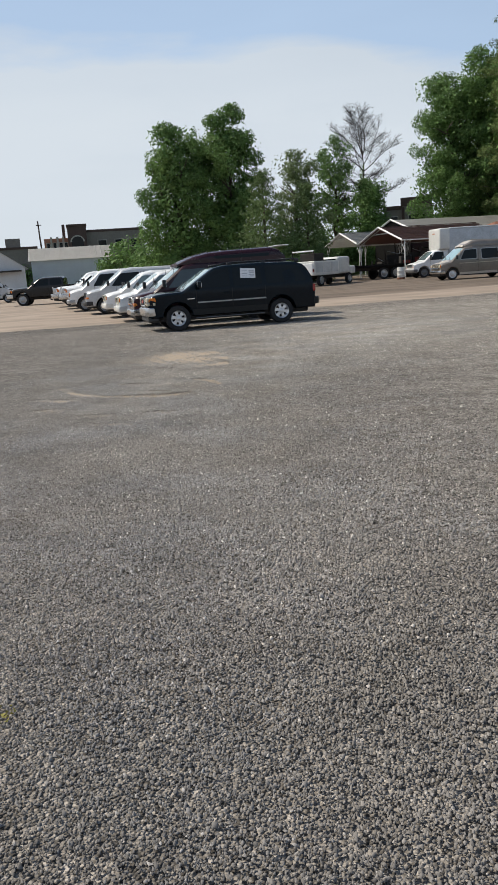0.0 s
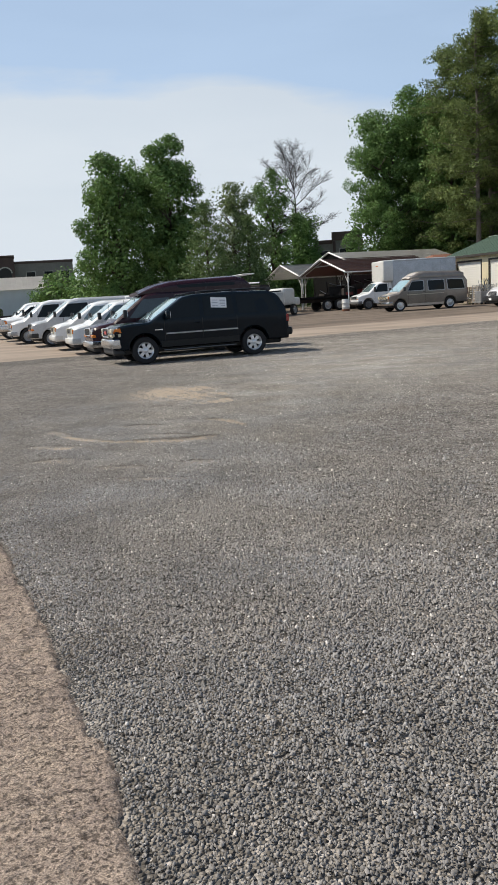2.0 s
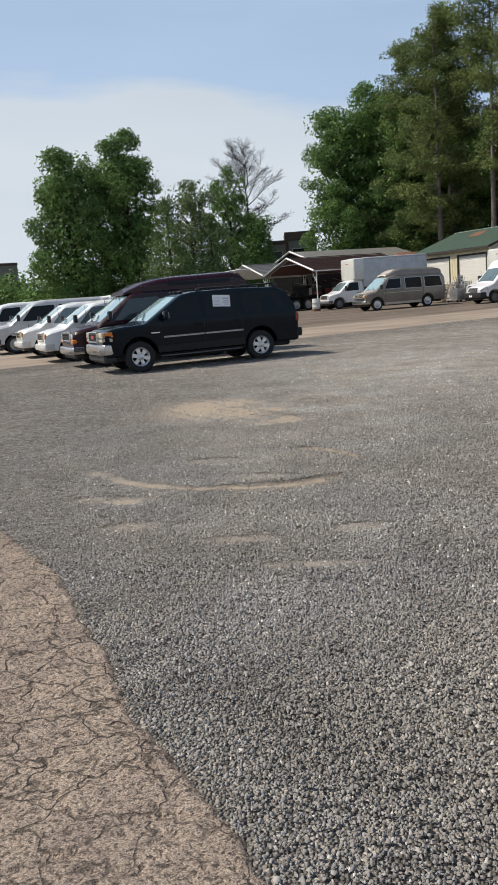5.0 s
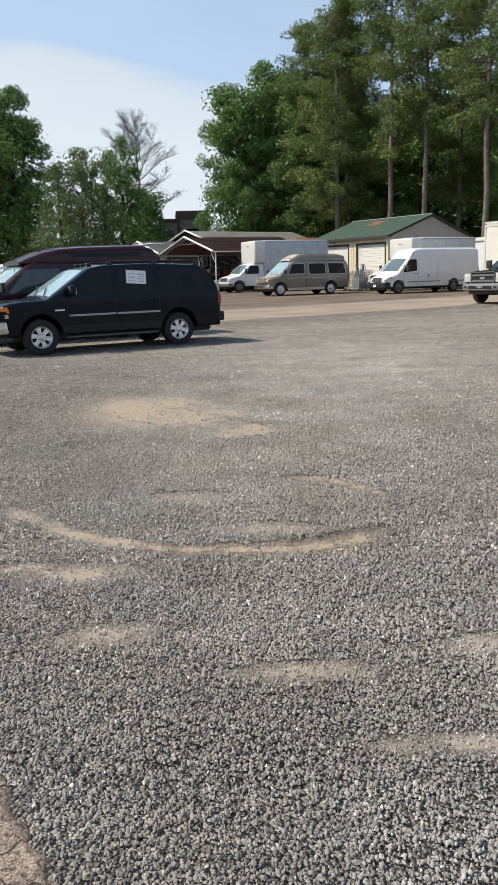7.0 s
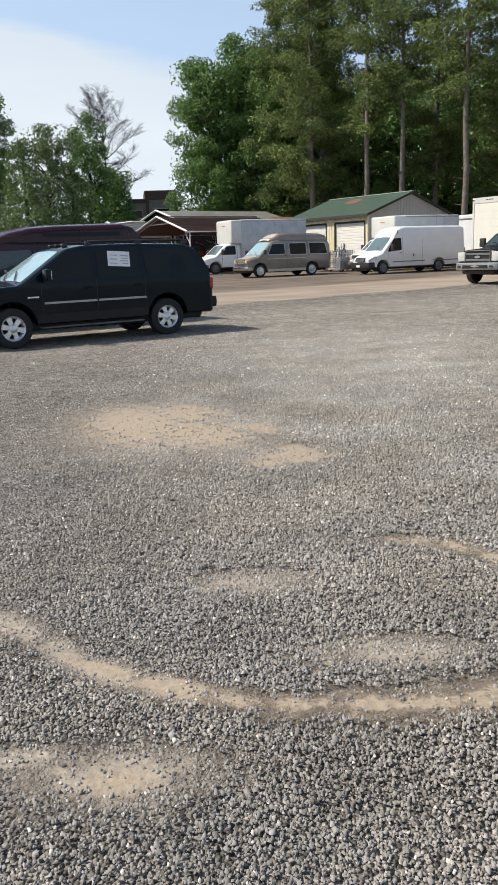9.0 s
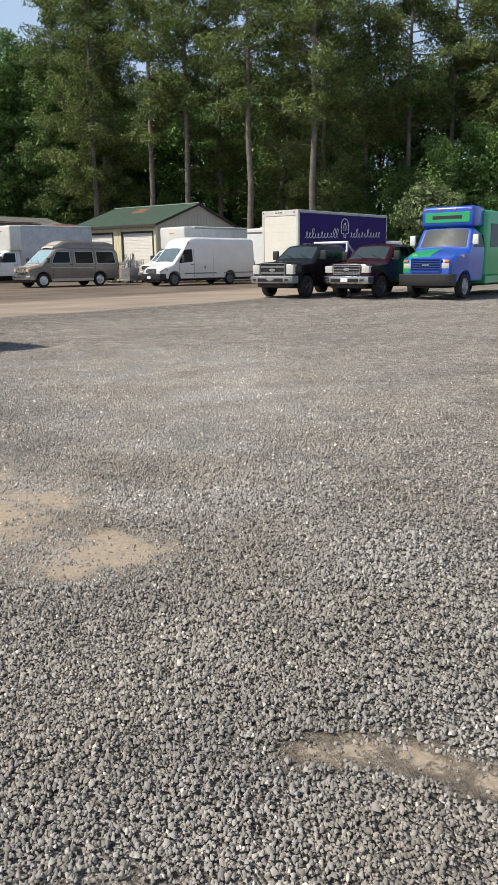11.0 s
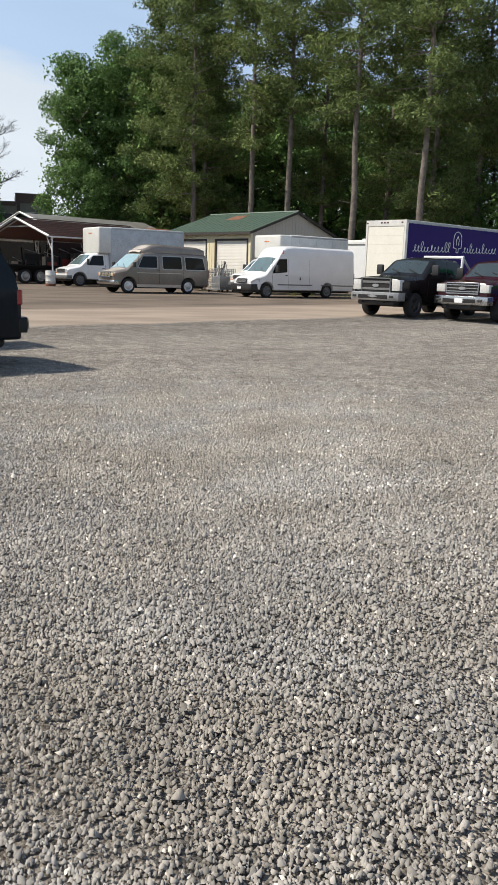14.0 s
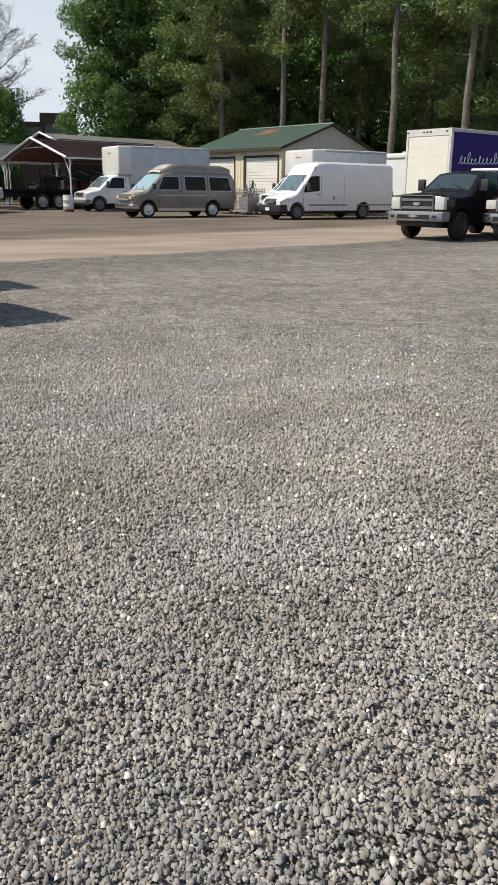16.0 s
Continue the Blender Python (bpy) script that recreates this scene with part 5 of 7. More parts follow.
def build_garage(m):
    g = thing("garage", "cream metal garage with a green roof and two white roll-up doors", "garage", m)
    L, D, eave, ridge, t = 8.85, 9.4, 3.9, 5.46, 0.15
    doors = ((0.38, 3.5), (4.6, 7.7))
    dh = 3.28
    for a, b in ((0.0, 0.38), (3.5, 4.6), (7.7, 8.85)):
        part("wall", box(0, t, a, b, -0.3, eave), CREAM, g, smooth=0)
    for a, b in doors:
        part("wall", box(0, t, a, b, dh, eave), CREAM, g, "cream lintel wall", smooth=0)
        fr = part("door_frame", box(-0.03, 0.06, a - 0.12, a, -0.3, dh + 0.14), FRAME_DARK, g, smooth=0)
        part("door_frame", box(-0.03, 0.06, b, b + 0.12, -0.3, dh + 0.14), FRAME_DARK, g, smooth=0)
        part("door_frame", box(-0.03, 0.06, a, b, dh, dh + 0.14), FRAME_DARK, g, smooth=0)
        door = part("roll_up_door", box(0.1, 0.14, a, b, -0.3, dh), DOOR_WHITE, g, smooth=0)
        slat = shared(box(0.065, 0.1, a + 0.01, b - 0.01, 0.008, 0.192, 0.012), DOOR_WHITE, "slat")
        for i in range(18):
            part("slat", slat, None, door, m=Matrix.Translation((0, 0, -0.25 + 0.2 * i)), smooth=0)
    for y in np.arange(0.05, 8.85, 0.28):
        ind = [d for d in doors if d[0] - 0.16 < y < d[1] + 0.16]
        z0 = dh + 0.15 if ind else -0.2
        part("wall_rib", box(-0.022, 0.0, y - 0.035, y + 0.035, z0, eave - 0.02), CREAM, g, smooth=0)
    gab = [(0.0, -0.3), (D, -0.3), (D, eave), (D / 2, ridge), (0.0, eave)]
    for y0, y1 in ((0, t), (L - t, L)):
        part("gable_wall", prism([(x + (0.001 if x == 0 else 0), z) for x, z in gab], y0 + 0.002, y1), GABLE, g, smooth=0)
    part("wall", box(D - t, D, t, L - t, -0.3, eave), CREAM, g, smooth=0)
    for i in range(1, 26):
        x = D * i / 26
        zt = eave + (ridge - eave) * (1 - abs(x - D / 2) / (D / 2))
        part("wall_rib", box(x - 0.02, x + 0.02, -0.016, 0.0, -0.2, zt - 0.03), GABLE, g, smooth=0)
    o = 0.32
    sl = (ridge - eave) / (D / 2)
    front = roof_slope("roof", g, -o, eave - o * sl + 0.03, D / 2, ridge + 0.03, -0.25, L + 0.25, GREEN_ROOF, 0.5)
    roof_slope("roof", g, D + o, eave - o * sl + 0.03, D / 2, ridge + 0.03, -0.25, L + 0.25, GREEN_ROOF, 0.5)
    part("ridge_cap", rod((D / 2, -0.25, ridge + 0.1), (D / 2, L + 0.25, ridge + 0.1), 0.08, sides=6), GREEN_ROOF, g)
    part("rust_patch", prism([(2.9, eave + 2.9 * sl + 0.1), (4.1, eave + 4.1 * sl + 0.1), (4.1, eave + 4.1 * sl + 0.108), (2.9, eave + 2.9 * sl + 0.108)], 4.2, 5.6), RUST, front, "rust-brown patched sheet", smooth=0)
    part("fascia", box(-o - 0.04, -o, -0.25, L + 0.25, eave - o * sl - 0.1, eave - o * sl + 0.08), FRAME_DARK, g, smooth=0)
    for s in (0, 1):
        x0, x1 = ((-o, D / 2), (D + o, D / 2))[s]
        part("barge_board", prism([(x0, eave - o * sl - 0.08), (x1, ridge - 0.06), (x1, ridge + 0.12), (x0, eave - o * sl + 0.1)], -0.3, -0.25), FRAME_DARK, g, smooth=0)
    return g


build_garage(lot(20.0, 65.4))


def build_carport(m, half, eave, apex, depth, roof_mat, label, posts=3):
    c = thing("carport", label, "carport", m)
    roofs = []
    for s in (1, -1):
        bm = bmesh.new()
        v = [bm.verts.new(c_) for c_ in ((-0.25, s * half, eave), (depth, s * half, eave), (depth, 0, apex), (-0.25, 0, apex))]
        bm.faces.new(v if s > 0 else v[::-1])
        bmesh.ops.solidify(bm, geom=list(bm.faces), thickness=0.05)
        sheet = part("roof", bm, roof_mat, c, smooth=0)
        k = int(half / 0.42)
        for i in range(k + 1):
            y = s * half * i / k
            z = apex + (eave - apex) * i / k + 0.05
            part("roof_rib", box(-0.24, depth - 0.01, y - 0.025, y + 0.025, z - 0.03, z + 0.03), roof_mat, sheet, smooth=0)
        part("gable_trim", rod((-0.27, s * half, eave + 0.02), (-0.27, 0, apex + 0.04), 0.085, sides=4), WHITE_STEEL, c, "white gable trim")
        part("eave_trim", rod((-0.27, s * half, eave), (depth, s * half, eave), 0.05, sides=6), WHITE_STEEL, c)
        for i in range(posts):
            x = depth * i / (posts - 1)
            post = part("post", rod((x, s * (half - 0.06), -0.3), (x, s * (half - 0.06), eave), 0.05, sides=8), WHITE_STEEL, c)
            part("brace", rod((x, s * (half - 0.06), eave - 0.9), (x, s * (half - 0.8), eave + (apex - eave) * 0.8 / half), 0.03, sides=6), WHITE_STEEL, post)
            part("rafter", rod((x, s * half, eave - 0.04), (x, 0, apex - 0.05), 0.045, sides=6), WHITE_STEEL, c)
    part("tie_bar", rod((0, -half * 0.35, apex - (apex - eave) * 0.42), (0, half * 0.35, apex - (apex - eave) * 0.42), 0.04, sides=6), WHITE_STEEL, c)
    return c


build_carport(lot(4.65, 68.15), 4.0, 2.9, 4.1, 9.2, BROWN_ROOF, "open carport with a brown metal roof and white posts")
build_carport(lot(1.38, 75.0), 3.55, 2.95, 4.05, 8.0, GREY_ROOF, "open carport with a pale grey metal roof and white posts")


def build_long_shed(m):
    s = thing("workshop", "long low workshop with a pale grey metal roof", "building", m)
    half, eave, apex, depth = 3.9, 4.3, 5.4, 13.6
    for y0, y1 in ((-half, -half + 0.2), (half - 0.2, half)):
        part("wall", box(0.2, depth, y0, y1, -0.4, eave), RED_WALL, s, "dull red board wall", smooth=0)
    for x in (0.3, depth):
        bm = bmesh.new()
        prism([(-half, -0.4), (half, -0.4), (half, eave), (0, apex), (-half, eave)], 0, 0.2, bm)
        part("gable_wall", bm, SHADE_BOARD if x < 1 else RED_WALL, s, m=Matrix.Translation((x, 0, 0)) @ Matrix.Rotation(radians(90), 4, "Z"), smooth=0)
    for sg in (1, -1):
        bm = bmesh.new()
        v = [bm.verts.new(c_) for c_ in ((0, sg * (half + 0.3), eave - 0.08), (depth, sg * (half + 0.3), eave - 0.08), (depth, 0, apex + 0.02), (0, 0, apex + 0.02))]
        bm.faces.new(v if sg > 0 else v[::-1])
        bmesh.ops.solidify(bm, geom=list(bm.faces), thickness=0.06)
        part("roof", bm, GREY_ROOF, s, smooth=0)
        part("gable_trim", rod((-0.02, sg * (half + 0.3), eave - 0.06), (-0.02, 0, apex + 0.06), 0.1, sides=4), WHITE_STEEL, s, "white gable trim")
    return s


build_long_shed(lot(6.41, 86.1))


def build_rust_shed(m):
    s = thing("lean_to_shed", "low shed with a rust-brown metal roof", "shed", m)
    part("wall", box(0, 7, -3, 3, -0.4, 3.0), RED_WALL, s, "dull red board wall", smooth=0)
    bm = bmesh.new()
    base = [bm.verts.new(v) for v in ((-0.4, -3.4, 2.98), (7.4, -3.4, 2.98), (7.4, 3.4, 2.98), (-0.4, 3.4, 2.98))]
    top = [bm.verts.new(v) for v in ((2.2, 0, 4.2), (5.0, 0, 4.2))]
    for f in ((base[0], base[1], top[1], top[0]), (base[1], base[2], top[1]), (base[2], base[3], top[0], top[1]), (base[3], base[0], top[0])):
        bm.faces.new(f)
    bm.faces.new(base[::-1])
    part("roof", bm, RUST, s, "rust-brown hipped roof", smooth=0)
    return s


build_rust_shed(lot(13.2, 74.5))


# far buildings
# the wing's brick is raised in tone: its sunlight is in the colour
LIT_BRICK = material("red brick", (0.42, 0.20, 0.125), 0.9, tint=(0.32, 0.145, 0.095), scale=0.8)
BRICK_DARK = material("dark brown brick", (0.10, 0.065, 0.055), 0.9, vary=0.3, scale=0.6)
CONCRETE = material("grey concrete facade", (0.22, 0.20, 0.175), 0.9, vary=0.25, scale=0.3)
STONE_TRIM = material("pale stone trim", (0.46, 0.43, 0.38), 0.85, vary=0.2, scale=1)


def facing(eye, az, d, z=None):
    x, y = eye[0] + d * math.sin(radians(az)), eye[1] + d * math.cos(radians(az))
    return Matrix.Translation((x, y, ground_z(x, y))) @ Matrix.Rotation(radians(-az), 4, "Z")


def window_row(b, wall, xs, z0, z1, w, y, glass=GLASS):
    for x in xs:
        fr = part("window", box(x - w, x + w, y - 0.05, y + 0.1, z0, z1, 0.02), STONE_TRIM, wall)
        part("pane", box(x - w + 0.12, x + w - 0.12, y - 0.08, y - 0.03, z0 + 0.12, z1 - 0.12), glass, fr, smooth=0)


def build_brick(m):
    b = thing("brick_building", "red brick building with an arched window and flat roof", "building", m)
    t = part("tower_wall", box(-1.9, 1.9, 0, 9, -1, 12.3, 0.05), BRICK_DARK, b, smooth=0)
    arch = bmesh.new()
    pts = [(1.45 * math.cos(math.pi * i / 12), 9.2 + 1.3 * math.sin(math.pi * i / 12)) for i in range(13)]
    inner = [(1.2 * math.cos(math.pi * i / 12), 9.2 + 1.05 * math.sin(math.pi * i / 12)) for i in range(13)]
    prism(pts + inner[::-1], -0.12, 0.02, arch)
    part("arch_trim", arch, STONE_TRIM, t, smooth=0)
    part("arched_window", prism(inner + [(-1.2, 7.2), (1.2, 7.2)], -0.05, 0.02), GLASS, t, smooth=0)
    part("parapet", box(-2.05, 2.05, -0.15, 9.1, 12.3, 12.7, 0.03), BRICK_DARK, t, smooth=0)
    w = part("wing_wall", box(1.9, 13.5, 1.2, 9, -1, 11.0), CONCRETE, b, smooth=0)
    part("parapet", box(1.9, 13.6, 1.1, 9.1, 11.0, 11.5), BRICK_DARK, w, smooth=0)
    window_row(b, w, (5.0, 8.5, 11.8), 7.6, 9.4, 0.95, 1.15)
    side = part("wing_wall", box(-6.8, -1.9, 2.5, 9, -1, 10.2), LIT_BRICK, b, "red brick wing with sunlight in its tone", smooth=0)
    window_row(b, side, (-6.0, -4.7, -3.4, -2.4), 7.4, 9.4, 0.4, 2.45)
    for x in (-5.35, -4.05, -2.9):
        part("pier", box(x - 0.2, x + 0.2, 2.2, 2.5, -1, 10.5), STONE_TRIM, side, smooth=0)
    part("chimney", box(-3.0, -2.4, 4, 5, 10.2, 13.0), BRICK_DARK, b, smooth=0)
    return b


build_brick(facing((1.77, -0.72), -18.8, 170))


def build_office(m):
    b = thing("office_building", "dark brown flat-roofed building behind the trees", "building", m)
    w = part("wall", box(-4.2, 4.2, 0, 10, -1, 10.2), CONCRETE, b, smooth=0)
    part("tower_wall", box(-1.0, 4.2, -0.4, 10, -1, 11.6), CONCRETE, b, smooth=0)
    part("parapet", box(-1.15, 4.35, -0.55, 10.1, 10.5, 12.0), BRICK_DARK, b, smooth=0)
    part("parapet", box(-4.35, -1.15, -0.12, 10.1, 10.0, 10.7), BRICK_DARK, b, smooth=0)
    for x in (-4.2, -1.0, 4.0):
        part("pier", box(x, x + 0.5, -0.6, -0.1, -1, 10.4), BRICK_DARK, b, smooth=0)
    window_row(b, w, (-2.6,), 7.4, 8.9, 1.0, -0.1)
    window_row(b, w, (1.7,), 7.4, 9.1, 1.6, -0.5)
    return b


build_office(facing((1.77, -0.72), 4.2, 150))


def build_barn(m):
    s = thing("metal_barn", "white metal barn with a pale metal roof", "barn", m)
    L, D, eave, ridge = 4.5, 6.5, 3.95, 5.35
    wall_mat = material("pale blue-white siding", (0.62, 0.66, 0.70), 0.55, vary=0.12, scale=1)
    for y in (0, D - 0.2):
        w = part("wall", box(-L, L, y, y + 0.2, -0.8, eave), wall_mat, s, smooth=0)
        if y == 0:
            for i in range(13):
                part("siding_board", box(-L, L, -0.03, 0.0, 0.02 + 0.29 * i, 0.27 + 0.29 * i), wall_mat, w, smooth=0)
    for x in (-L, L - 0.2):
        bm = prism([(0, -0.8), (D, -0.8), (D, eave), (D / 2, ridge), (0, eave)], 0, 0.2)
        part("gable_wall", bm, wall_mat, s, m=Matrix.Translation((x + 0.2, 0, 0)) @ Matrix.Rotation(radians(90), 4, "Z"), smooth=0)
    roof_mat = material("pale metal roofing", (0.66, 0.64, 0.60), 0.45, 0.1, vary=0.15, scale=0.8)
    for a, b in ((-0.35, D / 2), (D + 0.35, D / 2)):
        bm = bmesh.new()
        z0 = eave - 0.1
        v = [bm.verts.new(c_) for c_ in ((-L - 0.3, a, z0), (L + 0.3, a, z0), (L + 0.3, b, ridge + 0.02), (-L - 0.3, b, ridge + 0.02))]
        bm.faces.new(v if a < b else v[::-1])
        bmesh.ops.solidify(bm, geom=list(bm.faces), thickness=0.06)
        sheet = part("roof", bm, roof_mat, s, smooth=0)
        for i in range(17):
            x = -L - 0.25 + (2 * L + 0.5) * i / 16
            part("roof_rib", rod((x, a, z0 + 0.03), (x, b, ridge + 0.05), 0.018, sides=4), roof_mat, sheet)
    return s


build_barn(facing((1.77, -0.72), -19.4, 96))


def build_white_house(m):
    s = thing("gabled_shed", "white gabled shed with a pale roof edge", "shed", m)
    wall_mat = material("white board siding", (0.68, 0.70, 0.72), 0.6, vary=0.12, scale=1)
    half, eave, ridge = 4.4, 3.2, 6.2
    w = part("wall", prism([(-half, -0.8), (half, -0.8), (half, eave), (0, ridge), (-half, eave)], 0, 9), wall_mat, s, smooth=0)
    for i in range(20):
        z = 0.1 + 0.3 * i
        hw = half - 0.02 if z + 0.28 < eave else half * (ridge - z - 0.28) / (ridge - eave)
        if hw > 0.3:
            part("siding_board", box(-hw, hw, -0.035, 0.0, z, z + 0.27), wall_mat, w, smooth=0)
    for sg in (1, -1):
        bm = bmesh.new()
        v = [bm.verts.new(c_) for c_ in ((sg * (half + 0.35), -0.4, eave - 0.22), (sg * (half + 0.35), 9.3, eave - 0.22), (0, 9.3, ridge + 0.04), (0, -0.4, ridge + 0.04))]
        bm.faces.new(v if sg > 0 else v[::-1])
        bmesh.ops.solidify(bm, geom=list(bm.faces), thickness=0.12)
        part("roof", bm, GREY_ROOF, s, smooth=0)
    # added bar, its dark colour standing in for a shaded gap
    part("gap_bar", box(-half, half - 0.4, -1.0, 0, 2.75, 2.9), FRAME_DARK, s, "dark flat bar standing in for a dark gap", smooth=0)
    return s


build_white_house(facing((1.77, -0.72), -25.4, 88))
low = thing("storage_building", "grey flat-roofed building beyond the sheds", "building", facing((1.77, -0.72), -22.8, 150))
part("wall", box(-5.5, 3.2, 0, 8, -1, 7.4), CONCRETE, low, smooth=0)
part("roof_unit", box(-2.2, 0.4, 2, 4, 7.4, 9.4), CONCRETE, low, smooth=0)
part("parapet", box(-5.6, 3.3, -0.1, 8.1, 7.4, 7.8), BRICK_DARK, low, smooth=0)
pole = thing("utility_pole", "dark wooden utility pole above the sheds", "pole", facing((1.77, -0.72), -21.3, 130))
part("shaft", rod((0.3, 0, -1), (-0.1, 0, 10.6), 0.16, 0.1, 8), BRICK_DARK, pole)
part("crossarm", box(-0.4, 0.4, -0.06, 0.06, 9.9, 10.02), BRICK_DARK, pole)


# ---- bus, lorries and yard things ----
GREEN_SIDE = -1     # which front wing is green


def build_bus(m):
    car = thing("shuttle_bus", "blue and green shuttle bus with a destination sign box", "bus", m)
    blue = paint("bright blue paint", (0.02, 0.09, 0.50), 0.3, 0.2)
    green = paint("bright green paint", (0.02, 0.38, 0.14), 0.3, 0.2)
    wb, W = 5.2, 1.12
    f = wb / 2 + 1.15
    back = f - 2.9
    sh = Shell([(back, 2.4), (f - 1.95, 2.72), (f - 1.85, 2.62), (f - 1.42, 1.9), (f - 1.34, 1.84), (f - 0.5, 1.66), (f - 0.14, 1.54), (f, 1.36)],
               [(back, W + 0.03), (f - 1.3, W), (f - 0.5, W - 0.08), (f - 0.1, W - 0.14), (f, W - 0.2)], 0.62, 1.84, 0.14, (wb / 2,), 0.56, 0.46, 0.16, 0.05)
    part("cab", sh.mesh(), blue, car, smooth=38)
    half = bmesh.new()
    rows = []
    for i in range(11):
        x = f - 1.32 + 1.27 * i / 10
        w = lerp([(f - 1.32, 0.98), (f - 0.5, 0.9), (f - 0.05, 0.78)], x)
        rows.append([half.verts.new((x, -w + (w + 0.05) * j / 6, sh.roof(x, -w + (w + 0.05) * j / 6) + 0.012)) for j in range(7)])
    for p, q in zip(rows, rows[1:]):
        for j in range(6):
            half.faces.new((p[j], q[j], q[j + 1], p[j + 1]))
    part("bonnet_panel", half, green, car, "green half of the bonnet")
    part("front_panel", box(f - 0.1, f + 0.01, -0.93, -0.62, 0.95, 1.34, 0.03), green, car, "green corner of the nose")
    part("wing_panel", sh.side([(f - 1.35, 0.72), (f - 1.75, 0.72), (f - 1.75, 1.78), (f - 1.3, 1.72), (f - 0.5, 1.54), (f - 0.14, 1.42), (f - 0.12, 1.05), (f - 0.6, 1.1), (f - 1.1, 1.1)], GREEN_SIDE, 0.008, 0.03), green, car, "green front wing")
    wheels(car, (-wb / 2, wb / 2), W - 0.16, 0.46, 0.28, "steel", STEEL)
    part("windscreen", sh.over(f - 1.83, f - 1.44, W - 0.26, W - 0.18), DARKSCREEN, car)
    body = part("coach_body", box(back - 5.2, back + 0.15, -1.2, 1.2, 0.75, 3.3, 0.14, seg=3), green, car, smooth=40)
    sign = part("sign_box", box(back + 0.05, f - 1.75, -1.06, 1.06, 2.66, 3.42, 0.12, seg=3), blue, car, "blue destination box over the cab", smooth=40)
    part("sign_glass", box(f - 1.76, f - 1.735, -0.9, 0.9, 2.82, 3.2, 0.02), green, sign, "green display panel")
    part("sign_bar", box(f - 1.74, f - 1.73, -0.6, 0.6, 2.95, 3.08, 0.004), PLASTIC, sign, "dark bar on the display")
    for y in (-0.9, -0.3, 0.3, 0.9):
        part("marker_lamp", box(f - 1.77, f - 1.73, y - 0.06, y + 0.06, 3.28, 3.33, 0.008), AMBER, sign)
    for s in (1, -1):
        part("window", sh.side([(f - 2.8, 1.9), (f - 1.75, 1.9), (f - 2.0, 2.4), (f - 2.8, 2.34)], s), GLASS, car)
        for i in range(5):
            x = back - 0.3 - i * 0.98
            part("window", box(x - 0.82, x, s * 1.195, s * 1.212, 1.9, 2.8, 0.01), GLASS, body)
        lamp("headlight", car, f + 0.012, s * 0.6, s * 0.9, 1.12, 1.32, LENS, 0.12)
        part("turn_signal", box(f - 0.12, f + 0.01, s * 0.72, s * 0.9, 1.34, 1.43, 0.02), AMBER, car)
        mirror(car, sh, f - 1.5, 2.0, s, WHITE, (0.12, 0.22, 0.36))
        part("turn_signal", box(f - 0.9, f - 0.8, s * (W - 0.07), s * (W + 0.01), 1.5, 1.6, 0.015), AMBER, car)
    g = grille(car, f + 0.02, 0.6, 1.0, 1.5, 7, blue, blue)
    part("emblem", box(0.016, 0.03, -0.14, 0.14, -0.03, 0.03, 0.01), CHROME, g)
    bumper(car, f + 0.14, 1.06, 0.5, 0.92, 0.14, PLASTIC, 0.5)
    part("chassis", box(back - 5.0, f - 0.3, -0.6, 0.6, 0.4, 0.75, 0.03), DARK_UNDER, car)
    part("coach_skirt", box(back - 5.2, back, -1.19, 1.19, 0.5, 0.8, 0.03), green, body)
    return car


build_bus(place(21.3, 34.5, 205))

PURPLE = material("deep purple panel", (0.026, 0.012, 0.13), 0.6, spec=0.15, vary=0.2, scale=1.5)
CREAMBOX = paint("creamy white box", (0.76, 0.74, 0.66), 0.45, 0.1)


